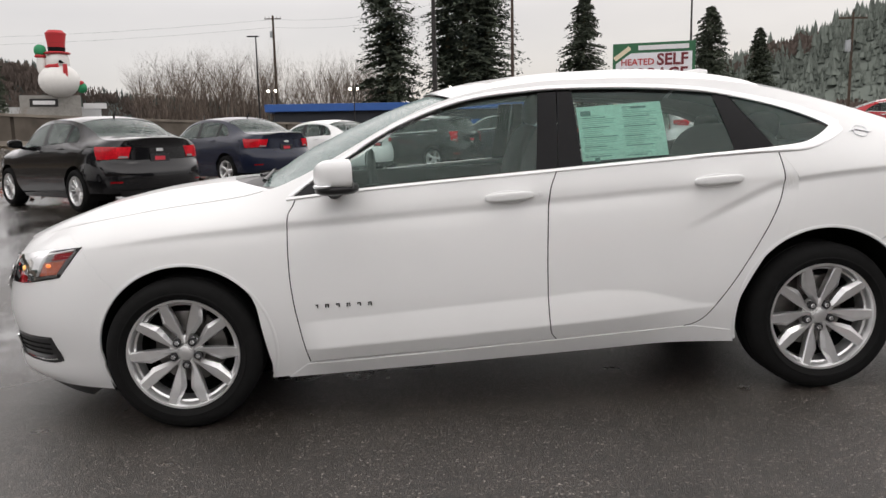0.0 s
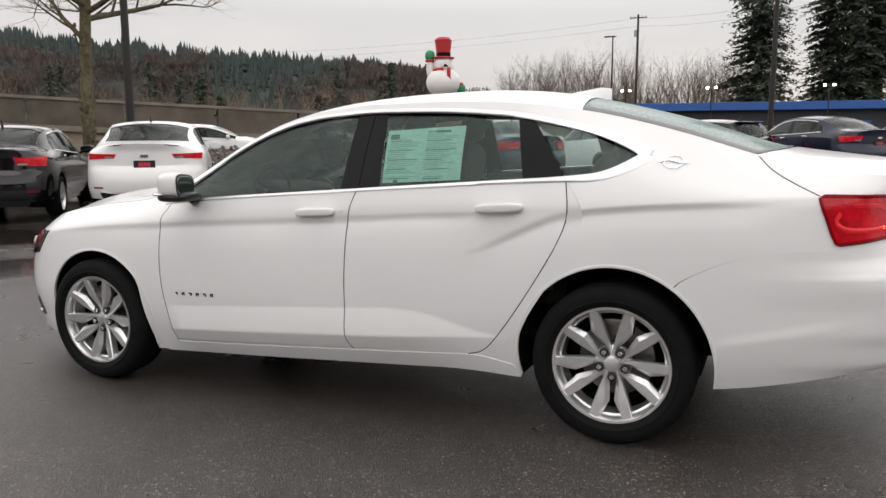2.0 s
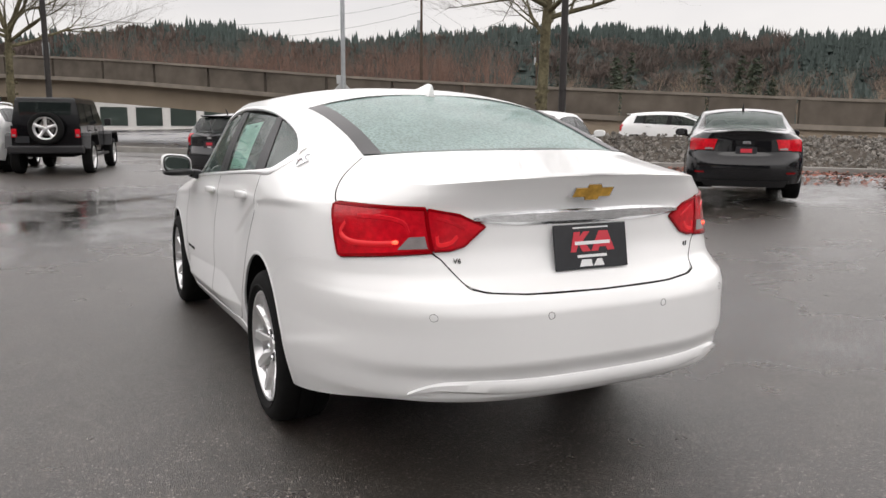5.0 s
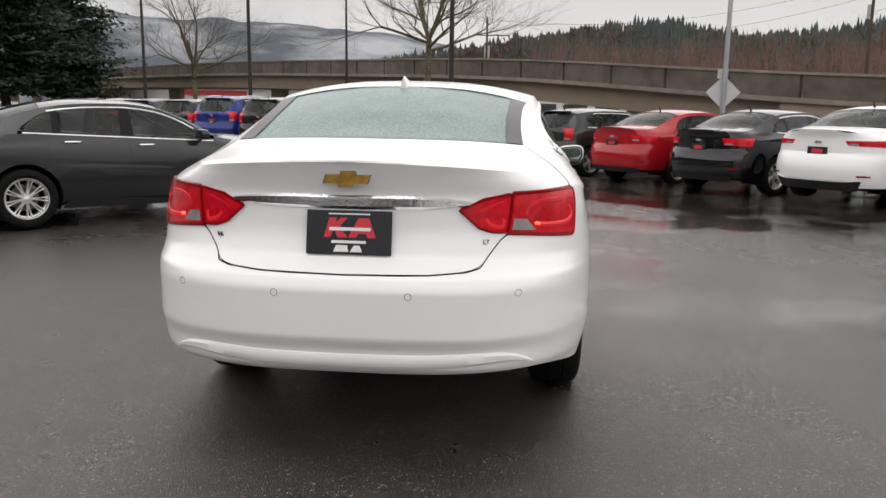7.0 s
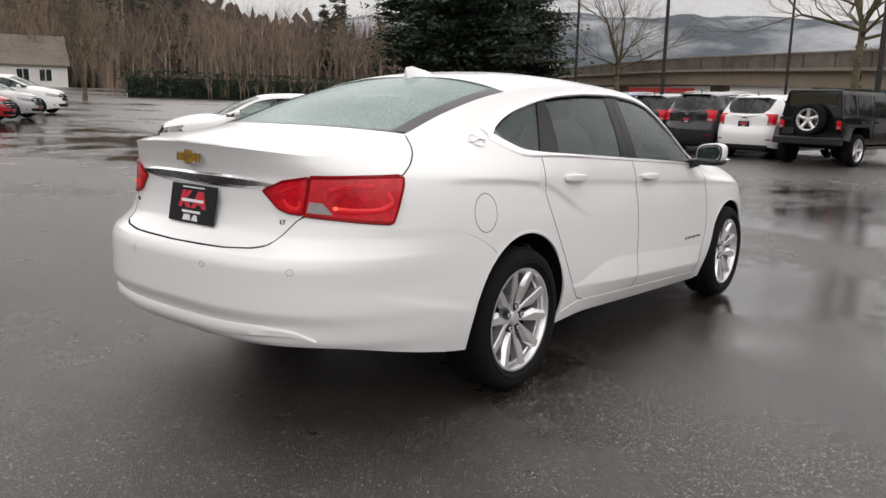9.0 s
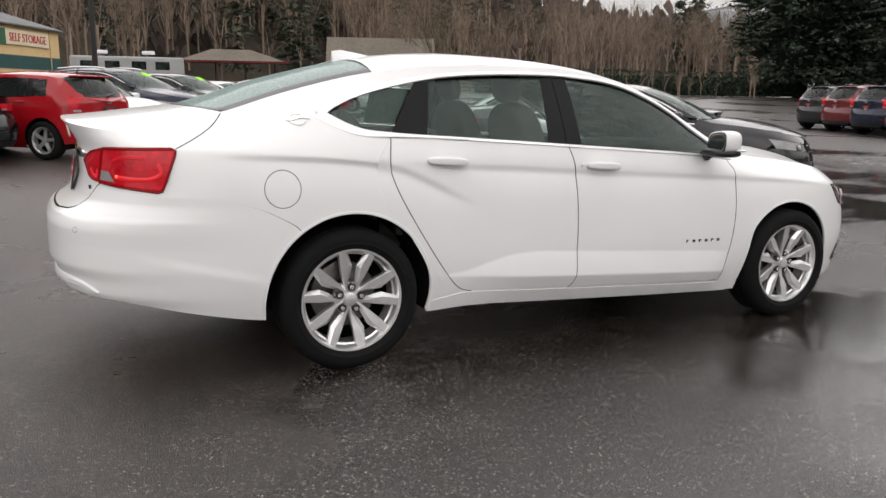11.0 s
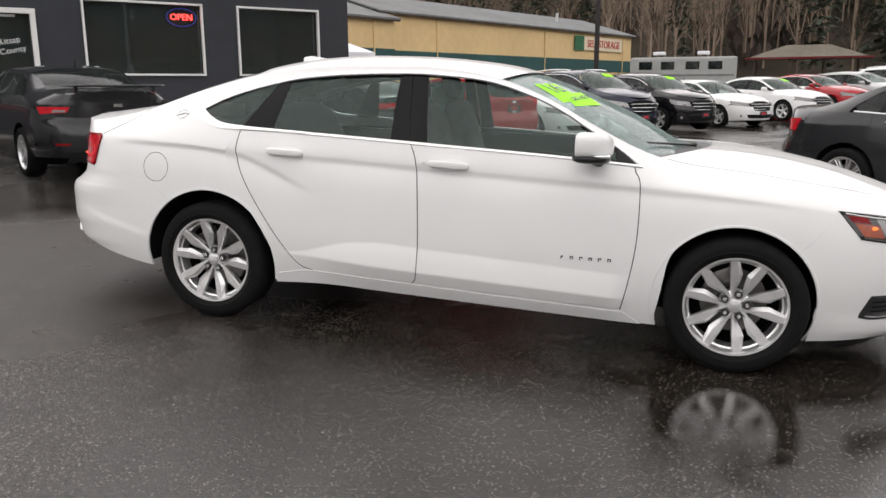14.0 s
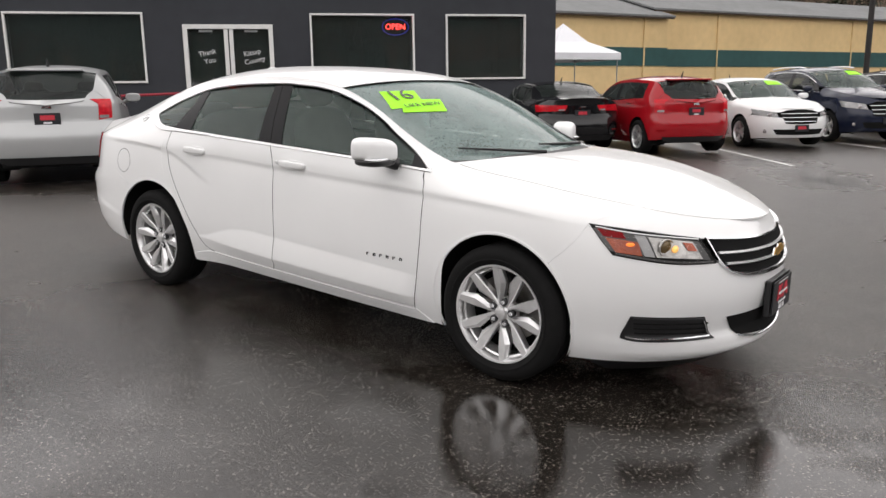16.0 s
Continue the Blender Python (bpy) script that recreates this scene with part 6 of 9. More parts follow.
        rgt = join(pl([A(*p) for p in archr]), pl([A(*p) for p in ((archr[2]), ((bx + qx) / 2, .78 * kz), (qx, .86 * kz))]))
        panel("rear_bumper", body, car, rear, (pl([B_(0, rz0), B_(.5, rz0), A(X(-1.9), rz0), A(*archr[0])]), rgt, pl([B_(0, rz1), B_(.4, rz1), B_(.6, rz1 + .01), A(qx, .86 * kz)]), seg2(B_(0, rz0), B_(0, rz1))), 22, 12, sgn)
        panel("bumper_valance", GAPB, car, rear, quad(0, B_(0, rz0 - .05), B_(.62, rz0 - .05), B_(.66, rz0 + (.10 if lowband else .05)), B_(0, rz0 + (.10 if lowband else .05))), 12, 3, sgn, .008)
        if lowband:
            bm = ribbon(bmesh.new(), rear, pl([B_(0, rz0 + .09), B_(.45, rz0 + .09), B_(.6, rz0 + .11), B_(.62, rz0 + .14)]), .016, 20, .014, .012, sgn)
            part("valance_trim", bm, SATIN, car)
        tz = sh.side(cr[6][0], sh.zE(cr[6][0])).z
        ty = sh.side(cr[6][0], sh.zE(cr[6][0])).y
        if kind == "saloon":
            tailtop = pl([B_(0, sh.zcen(cr[6][1])), B_(.3, sh.zcen(cr[6][1]) - .006), B_(.5, tz), A(X(-2.2), sh.zE(X(-2.2))), A(qx, sh.zE(qx))])
        else:
            tailtop = pl([B_(0, sh.zcen(cr[6][1])), B_(.4, tz + .01), A(X(-1.9), sh.zE(X(-1.9)) - .0), A(qx, sh.zE(qx))])
        panel("tailgate", body, car, rear, (pl([B_(0, rz1), B_(.4, rz1), B_(.6, rz1 + .01), A(qx, .86 * kz)]), seg2(A(qx, .86 * kz), A(qx, sh.zE(qx))), tailtop, seg2(B_(0, rz1), B_(0, sh.zcen(cr[6][1])))), 22, 10, sgn)
        archf = [(ax + ra * math.cos(radians(a)), tyre + .01 + ra * math.sin(radians(a))) for a in (-22, 10, 44)]
        nose = pl([C(hx0 - .16, .82 * kz), D(.5, .75 * kz), D(.3, .79 * kz), D(0, .80 * kz)])
        rgt = join(pl([C(*p) for p in archf]), pl([C(*p) for p in ((fx + .10, .70 * kz), (hx0 - .06, .70 * kz))]))
        panel("front_bumper", body, car, front, (pl([D(0, .22 * kz), D(.6, .22 * kz), C(*archf[0])]), rgt, pl([D(0, .60 * kz), D(.46, .645 * kz), C(hx0 - .06, .70 * kz)]), seg2(D(0, .22 * kz), D(0, .60 * kz))), 20, 10, sgn)
        hood = sh.top(cr[0], cr[1], 2.6)
        hl_ = pl([(lambda q: C(q.x, q.z))(hood(.5 + .5 * q / 8 * .999, 1.0)) for q in range(8, -1, -1)])
        panel("nose_panel", body, car, front, (nose, seg2(nose(1), hl_(1)), hl_, seg2(nose(0), hl_(0))), 16, 3, sgn)
        panel("grille", MATTE, car, front, quad(0, D(0, .50 * kz), D(.34, .52 * kz), D(.44, .74 * kz), D(0, .79 * kz)), 8, 5, sgn, .004)
        for q in (.56, .64, .72):
            part("grille_bar", ribbon(bmesh.new(), front, pl([D(0, q * kz), D(.2, q * kz), D(.36 + (q - .5) * .3, q * kz)]), .014, 8, .012, .012, sgn), CHROME, car)
        panel("lower_intake", MATTE, car, front, quad(0, D(0, .28 * kz), D(.5, .29 * kz), D(.56, .40 * kz), D(0, .40 * kz)), 8, 3, sgn, .004)
        part("fog_lamp", blob(bmesh.new(), (0, 0, 0), (.02, .05, .04), .8, 10, 8), GREYLENS, car).matrix_basis = Matrix.Translation((front(*D(.68, .36 * kz)).x, front(*D(.68, .36 * kz)).y * sgn, .36 * kz))
        if roof_rails:
            pts = [Vector((x, (sh.side(x, sh.zE(x)).y - .04) * sgn, sh.zE(x) + .075)) for x in [X(.1 - .2 * q) for q in range(8)]]
            part("roof_bar", add_tube(bmesh.new(), pts, .017, 8), SATIN, car)
    panel("bonnet", body, car, sh.top(cr[0], cr[1], 2.6), UNIT, 18, 10, 1, 0, .002, .008)
    panel("windscreen", GLASS, car, sh.top(cr[2], cr[3], 2.2), UNIT, 14, 8, 1, -.002)
    panel("cowl", GAPB, car, sh.top(cr[0], cr[2], 2.2), UNIT, 12, 2, 1, -.008)
    panel("roof", body, car, sh.top(cr[3], cr[4], 2.6), UNIT, 16, 14, 1, 0, 0, .004)
    panel("rear_window", gm, car, sh.top(cr[4], cr[5], 2.2), UNIT, 14, 8, 1, -.004)
    panel("boot_lid" if kind == "saloon" else "rear_spoiler", body, car, sh.top(cr[5], cr[6], 3.0), UNIT, 18, 6, 1)
    if kind == "hatch":
        part("spoiler_lip", boxm((cr[4][1] - .02, 0, sh.zcen(cr[4][1]) - .015), (.16, .9, .03), .012), body, car)
        part("rear_wiper", add_tube(bmesh.new(), [(cr[5][1] - .03, .05, sh.zcen(cr[5][1]) + .03), (cr[5][1] + .05, -.32, sh.zcen(cr[5][1]) + .10)], .009, 6), GAPB, car)
    pz = Zs(.80 if kind == "saloon" else .82)
    px = rear(0.0, pz).x - .012
    if lamp_z[0] > .8 or kind == "hatch":
        pl_ = part("number_plate", boxm((px, 0, pz), (.01, .31, .16), .003), PLATE, car, "black dealer plate with red print")
        part("red_print", boxm((px - .006, 0, pz + .02), (.002, .17, .06)), PLATERED, pl_)
        part("white_print", boxm((px - .006, 0, pz - .045), (.002, .10, .022)), PRINTW, pl_)
    fx_ = front(0.0, .42 * kz).x + .012
    pf = part("number_plate", boxm((fx_, 0, .42 * kz), (.012, .31, .14), .003), PLATE, car, "black dealer plate with red print")
    part("red_print", boxm((fx_ + .007, 0, .43 * kz), (.002, .18, .06)), PLATERED, pf)
    part("badge", prism(bmesh.new(), [(-.06, -.02), (.06, -.02), (.05, .02), (-.05, .02)], .01), CHROME, car).matrix_basis = Matrix.Translation((rear(0.0, pz + .15 * kz).x - .004, 0, pz + .15 * kz)) @ pose(0, 0, 0, 90, 0, -90)
    xa = X(-.98 if kind == "saloon" else -1.35)
    part("roof_aerial", add_tube(bmesh.new(), [(xa, 0, sh.zcen(xa) - .01), (xa - .02, 0, sh.zcen(xa) + .03), (xa - .07, 0, sh.zcen(xa) + .10)], [.022, .016, .006], 6), GAPB, car)
    part("underbody", boxm((X(-.05), 0, .30), (X(3.7), 1.2, .16), .03), MATTE, car)
    for y in (.36, -.36):
        st = smooth(part("front_seat", blob(bmesh.new(), (X(-.12), y, .95), (.10, .23, .32), .62, 12, 8), SEAT, car))
        smooth(part("headrest", blob(bmesh.new(), (X(-.18), y, 1.24 * min(kz, 1.05)), (.05, .13, .08), .7, 12, 8), SEAT, st))
    part("rear_seat", blob(bmesh.new(), (X(-1.0), 0, .92), (.12, .60, .28), .5, 14, 8), SEAT, car)
    part("dashboard", blob(bmesh.new(), (X(.95), 0, .90 * kz), (.25, .66, .10), .55, 14, 8), DASH, car)
    if wing:
        xw, zw = cr[6][1] + .10, sh.zcen(cr[6][1])
        wg = smooth(part("rear_wing", blob(bmesh.new(), (xw - .04, 0, zw + .065), (.09, .66, .018), .55, 20, 8), body, car), 50)
        for y in (.48, -.48):
            part("strut", boxm((xw - .02, y, zw + .03), (.07, .035, .08), .01), body, wg)
    if sticker:
        f = sh.top(cr[2], cr[3], 2.2)
        part("windscreen_sticker", lay(bmesh.new(), f, *quad(0, (.60, .66), (.90, .70), (.90, .95), (.62, .93)), 4, 3, .004), NEON, car, "neon green price sticker")
    return car


H = -51
row = "cars in the angled row"
parked_car("hatch", "grey", (13.5, -2.6), H, "dark grey hatchback parked nose to the kerb", 4.05, 1.47, "five", row)
parked_car("saloon", "red", (12.1, -4.2), H, "bright red compact saloon parked on wet asphalt", 4.55, 1.47, "five", row, chrome=False)
parked_car("saloon", "black", (10.2, -5.5), H, "glossy black saloon with red tail lamps parked in the row", 4.65, 1.46, "five", row)
parked_car("saloon", "white", (8.4, -6.9), H, "white saloon with black lower rear bumper parked in the row", 4.87, 1.49, "ten", row, tyre=.345, lamp_z=(.90, .99), lamp_in=.40, lowband=True)
parked_car("saloon", "black", (5.75, -9.4), -43, "black compact saloon parked by the stony verge", 4.37, 1.47, "steel", row, chrome=False, lamp_in=.44, lamp_z=(.82, 1.01), glassm=GLASS)
parked_car("saloon", "navy", (4.5, -14.0), -43, "dark blue compact saloon parked in the row", 4.37, 1.47, "five", row, chrome=False, lamp_z=(.83, 1.01), glassm=GLASS)
parked_car("saloon", "white", (2.7, -17.8), -43, "small white saloon parked in the row", 4.4, 1.47, "five", row, chrome=False, glassm=GLASS)
parked_car("hatch", "black", (.2, -18.0), -36, "black estate car with chrome-ringed lamps parked in the row", 4.25, 1.46, "five", row)
parked_car("saloon", "navy", (-2.6, -18.6), H, "dark blue saloon parked beside the black estate", 4.55, 1.47, "five", row)
parked_car("saloon", "black", (-5.4, -19.8), H, "black saloon parked near the blue office", 4.6, 1.46, "five", row)
parked_car("saloon", "white", (-8.2, -13.6), 165, "white saloon standing across the lane", 4.7, 1.47, "five")
parked_car("saloon", "red", (-15.5, -19.5), 150, "red saloon parked near the pole sign", 4.6, 1.46, "five", sticker=True)

parked_car("saloon", "grey", (4.65, 4.6), -45, "dark grey saloon with bright window strip beside the white car", 4.87, 1.47, "nine", tyre=.335)
parked_car("saloon", "black", (6.1, 7.7), 132, "low black coupe parked nose out", 4.78, 1.36, "five", chrome=False)
parked_car("saloon", "white", (6.3, 10.3), 142, "white saloon parked nose out", 4.57, 1.44, "five", glassm=GLASS)

far = "sport utility cars in the far row"
HF = -10
parked_car("hatch", "white", (19.1, 3.5), HF, "white sport utility car with roof bars", 4.6, 1.69, "five", far, .35, roof_rails=True)
parked_car("hatch", "grey", (19.9, 5.3), HF, "dark grey sport utility car with silver bumper strip", 4.9, 1.77, "five", far, .37, roof_rails=True)
parked_car("hatch", "black", (20.8, 7.17), HF, "black sport utility car in the far row", 4.7, 1.72, "five", far, .36)
parked_car("hatch", "blue", (21.7, 9.04), HF, "bright blue sport utility car in the far row", 4.7, 1.76, "five", far, .36, roof_rails=True)
parked_car("hatch", "black", (22.6, 10.9), HF, "black crossover in the far row", 4.5, 1.66, "five", far, .35)
parked_car("hatch", "navy", (23.5, 12.8), HF, "navy crossover in the far row", 4.5, 1.66, "five", far, .35)
parked_car("hatch", "maroon", (24.4, 14.65), HF, "dark red crossover in the far row", 4.5, 1.66, "five", far, .35)
parked_car("hatch", "grey", (25.3, 16.5), HF, "grey crossover in the far row", 4.5, 1.66, "five", far, .35)

parked_car("hatch", "silver", (-8.4, 2.1), 147, "silver hatchback parked nose to the office", 4.14, 1.53, "steel", chrome=False)
parked_car("saloon", "grey", (-7.75, 5.15), 148, "dark grey muscle saloon with rear spoiler parked nose to the office", 5.0, 1.46, "five", chrome=False, lamp_in=.56, lamp_z=(.86, .95), wing=True)
parked_car("saloon", "black", (-5.35, 11.4), 136, "black coupe parked nose to the office", 4.78, 1.36, "five", chrome=False, lamp_in=.30)
parked_car("hatch", "red", (-3.3, 12.1), 139, "bright red hatchback parked tail out", 4.2, 1.47, "five", chrome=False)
parked_car("saloon", "white", (-2.15, 15.2), -45, "white compact saloon parked nose out with a green sticker", 4.63, 1.49, "five", chrome=False, sticker=True)
parked_car("hatch", "navy", (-1.1, 18.2), -45, "dark blue crossover parked nose out with a green sticker", 4.8, 1.75, "five", "", .36, roof_rails=True, sticker=True)
parked_car("hatch", "black", (.65, 20.4), -45, "black boxy sport utility car parked nose out", 4.4, 1.66, "five", "", .35, sticker=True)
parked_car("saloon", "white", (2.4, 22.8), -45, "white saloon in the row before the storage yard", 4.8, 1.46, "five", glassm=GLASS)
parked_car("saloon", "white", (4.6, 25.2), -45, "white saloon with a green sticker in the back row", 4.7, 1.46, "five", sticker=True)
parked_car("saloon", "red", (6.6, 28.4), -45, "red saloon in the back row", 4.7, 1.46, "five")
parked_car("hatch", "white", (11.2, 34.0), -45, "white crossover in the back row", 4.6, 1.65, "five", roof_rails=True)


parked_car("hatch", "silver", (8.7, 30.4), -45, "small silver hatchback in the row before the yard", 4.0, 1.5, "steel", chrome=False)


# ---- black boxy four-wheel drive with its spare wheel on the tailgate ----
def boxy_4x4(at, heading):
    x0, y0 = at
    c = thing("off_road_car", Matrix.Translation((x0, y0, ground_z(x0, y0))) @ pose(0, 0, 0, 0, 0, heading), "black boxy four-wheel drive with a spare wheel on its tailgate", "car")
    body = PAINTS["black"]

    def slab(name, parent, mt, pts, lo, hi, label=""):
        """An outline in side view, (x, z), between two y."""
        return part(name, prism(bmesh.new(), [(x, z) for x, z in pts], hi - lo, Matrix.Translation((0, hi, 0)) @ pose(0, 0, 0, 90, 0, 0)), mt, parent, label)
    slab("tub", c, body, [(-2.12, .58), (-1.92, .58), (-1.86, .82), (-1.70, .98), (-1.25, .98), (-1.08, .82), (-1.02, .50), (.86, .50), (.86, 1.16), (-2.14, 1.16)], -.76, .76)
    slab("bonnet", c, body, [(.86, .62), (1.02, .85), (1.15, .98), (1.70, .98), (1.95, .75), (2.0, .70), (2.02, 1.04), (1.9, 1.10), (.86, 1.16)], -.58, .58)
    bm = prism(bmesh.new(), [(-2.12, 1.16), (.84, 1.16), (.42, 1.78), (.30, 1.82), (-2.0, 1.82), (-2.07, 1.78)], 1.50, Matrix.Translation((0, .75, 0)) @ pose(0, 0, 0, 90, 0, 0))
    for v in bm.verts:
        if v.co.z > 1.3:
            v.co.y *= .86
    bmesh.ops.bevel(bm, geom=list(bm.edges), offset=.03, segments=2, affect="EDGES")
    top = part("hard_top", bm, body, c)
    for sgn in (1, -1):
        yy = lambda z: (.75 - (z - 1.16) * .16 + .004) * sgn
        for nm, x0_, x1_, x2_, x3_ in (("window", -2.02, -1.32, -1.32, -1.98), ("window", -1.22, -.42, -.42, -1.22), ("window", -.30, .62, .34, -.30)):
            bm = bmesh.new()
            vs = [bm.verts.new((x, yy(z), z)) for x, z in ((x0_, 1.22), (x1_, 1.22), (x2_, 1.70), (x3_, 1.70))]
            bm.faces.new(vs)
            r = bmesh.ops.extrude_face_region(bm, geom=list(bm.faces))
            for v in [q for q in r["geom"] if isinstance(q, bmesh.types.BMVert)]:
                v.co.y += .006 * sgn
            part(nm, bm, GLASS_DARK if x1_ < 0 else GLASSBLK, c)
        for x in (-1.27, -.36, .80):
            part("door_joint", boxm((x, .763 * sgn, .86), (.012, .008, .58)), MATTE, c)
        for x in (-1.08, -.18):
            part("door_handle", boxm((x, .785 * sgn, 1.04), (.14, .03, .035), .008), GAPB, c)
        for xc in (-1.475, 1.475):
            pts = [(xc - .60, .62), (xc - .50, .92), (xc - .38, .99), (xc + .38, .99), (xc + .50, .92), (xc + .58, .66), (xc + .54, .66), (xc + .46, .88), (xc + .36, .94), (xc - .36, .94), (xc - .46, .88), (xc - .56, .62)]
            slab("wheel_arch", c, GAPB, pts, .60 if sgn > 0 else -.94, .94 if sgn > 0 else -.60)
            add_wheel(c, xc, .80 * sgn, .39, "five", False, 20 * sgn)
        part("side_step", boxm((-.05, .80 * sgn, .42), (1.75, .16, .06), .02), GAPB, c)
        tl = part("tail_lamp", boxm((-2.15, .69 * sgn, .98), (.06, .11, .20), .012), RED_LENS, c)
        part("reverse_lamp", boxm((-2.183, .69 * sgn, .93), (.008, .07, .05)), GREYLENS, tl)
        part("door_mirror", boxm((.55, .93 * sgn, 1.24), (.10, .16, .18), .02), GAPB, c)
        smooth(part("head_lamp", blob(bmesh.new(), (2.03, .42 * sgn, .92), (.05, .10, .10), .9, 14, 8), GREYLENS, c))
    part("rear_window", boxm((-2.085, 0, 1.50), (.03, 1.15, .44), .01), GLASSBLK, c)
    part("windscreen", prism(bmesh.new(), [(.80, 1.20), (.83, 1.20), (.46, 1.74), (.43, 1.74)], 1.2, Matrix.Translation((.01, .6, 0)) @ pose(0, 0, 0, 90, 0, 0)), GLASSBLK, c)
    part("rear_bumper", boxm((-2.22, 0, .60), (.18, 1.66, .18), .03), GAPB, c)
    part("front_bumper", boxm((2.16, 0, .62), (.20, 1.60, .18), .03), GAPB, c)
    for k in range(7):
        part("grille_slot", boxm((2.025, -.24 + .08 * k, .92), (.02, .035, .24), .004), MATTE, c)
    part("underbody", boxm((0, 0, .48), (3.9, 1.1, .14), .03), MATTE, c)
    part("spare_bracket", boxm((-2.17, 0, 1.05), (.10, .30, .30), .02), GAPB, c)
    w = add_wheel(c, -2.31, 0.05, .385, "five", False)
    w.matrix_basis = Matrix.Translation((-2.30, -.04, 1.10)) @ pose(0, 0, 0, 0, 0, 90) @ Matrix.Diagonal((1.1, 1, 1.1, 1))
    part("number_plate", boxm((-2.16, .52, .83), (.01, .30, .15), .003), PLATE, c, "black dealer plate")
    return c


GLASSBLK = glass("dark_tinted_glass", (0.05, 0.06, 0.06), 0.03, 1.6, 0.04)
boxy_4x4((18.15, 1.58), -12)
parked_car("hatch", "white", (17.2, -18.6), 215, "white estate car behind the stony verge", 4.6, 1.5, "five")


# ---- buildings and structures ----
WALLDARK = shader("dark_grey_wall", (0.038, 0.041, 0.048), 0.75, 0, 0.3, 0.14, 3, 0.1, 40)
FRAMEW = shader("pale_window_frame", (0.74, 0.74, 0.72), 0.5, 0, 0.4, 0.08, 10)
ROOMDARK = shader("painted_dim_room", (0.030, 0.030, 0.030), 0.9, 0, 0.2, 0.3, 2)
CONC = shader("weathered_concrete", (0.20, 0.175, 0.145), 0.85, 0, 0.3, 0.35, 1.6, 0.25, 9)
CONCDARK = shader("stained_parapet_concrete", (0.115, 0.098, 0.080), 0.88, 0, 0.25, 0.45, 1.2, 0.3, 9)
GIRDER = shader("tan_girder_concrete", (0.30, 0.245, 0.185), 0.8, 0, 0.3, 0.15, 1.0, 0.1, 8)
KERB = shader("grey_kerb_concrete", (0.28, 0.27, 0.25), 0.8, 0, 0.3, 0.25, 3, 0.2, 30)
LINEW = shader("worn_white_line", (0.62, 0.62, 0.60), 0.5, 0, 0.4, 0.3, 8)
YELLOW = shader("cream_yellow_siding", (0.72, 0.53, 0.27), 0.7, 0, 0.3, 0.10, 2)
GREENB = shader("dark_green_siding", (0.030, 0.085, 0.082), 0.7, 0, 0.3, 0.15, 2)
ROOFG = shader("grey_roofing", (0.17, 0.175, 0.175), 0.8, 0, 0.3, 0.2, 2, 0.2, 20)
CREAM = shader("cream_sign_board", (0.75, 0.66, 0.48), 0.5, 0, 0.4, 0.05, 4)
SIGNRED = shader("sign_red", (0.45, 0.03, 0.03), 0.5)
SIGNGREEN = shader("sign_green", (0.03, 0.13, 0.06), 0.5, 0, 0.4, 0.1, 3)
TENT = shader("white_canopy", (0.78, 0.79, 0.82), 0.7, 0, 0.2, 0.05, 2)
SHINGLE = shader("mossy_shingles", (0.15, 0.132, 0.108), 0.9, 0, 0.2, 0.25, 2.5, 0.3, 12)
HOUSEW = shader("white_clapboard", (0.66, 0.65, 0.62), 0.7, 0, 0.3, 0.1, 4)
POLEDARK = shader("dark_bronze_pole", (0.028, 0.025, 0.024), 0.5, 0.3, 0.4, 0.2, 10)
POLEGREY = shader("galvanised_post", (0.36, 0.38, 0.39), 0.45, 0.6, 0.4, 0.2, 10)
WOODPOLE = shader("creosoted_pole", (0.075, 0.055, 0.042), 0.9, 0, 0.2, 0.35, 6, 0.3, 30)
BLUEF = shader("blue_fascia", (0.03, 0.10, 0.33), 0.5, 0, 0.4, 0.1, 3)
RAILRED = shader("red_handrail", (0.30, 0.02, 0.035), 0.5, 0.1)
LAMPLIT = glow("lit_floodlight", (1.0, 0.93, 0.75), 9.0)
NEONRED = glow("red_neon", (1.0, 0.06, 0.05), 3.0)
NEONBLUE = glow("blue_neon", (0.02, 0.03, 0.30), 0.25)
SIGNDARK = shader("sign_dark_red", (0.16, 0.012, 0.02), 0.5)
SIGNYEL = shader("sign_yellow", (0.62, 0.50, 0.06), 0.5)
LEDW = glow("white_display_light", (0.9, 0.9, 0.95), 1.0)
RVGREY = shader("dull_grey_coachwork", (0.34, 0.35, 0.34), 0.5, 0, 0.4, 0.12, 2)
STEELW = shader("pale_metal_sheet", (0.55, 0.56, 0.56), 0.5, 0.2, 0.4, 0.1, 3)


def structure(ob, label, category):
    return tagged(ob, label, category, kind="structure")


def child_box(name, parent, material, c, s, bevel=0.0, label=""):
    return part(name, boxm(c, s, bevel), material, parent, label)


# dark office with shop windows: x runs along its front, y into it
office = thing("office_building", pose(-12.47, 7.1, 0, 0, 0, 49.3), "dark grey office with large windows and a white double door", "building")
base, topz = 0.36, 5.4
openings = [(-3.75, -.84, 1.62, 3.18), (0.0, 2.02, .40, 2.92), (2.88, 5.38, 1.62, 3.18), (6.16, 8.2, 1.62, 3.18)]


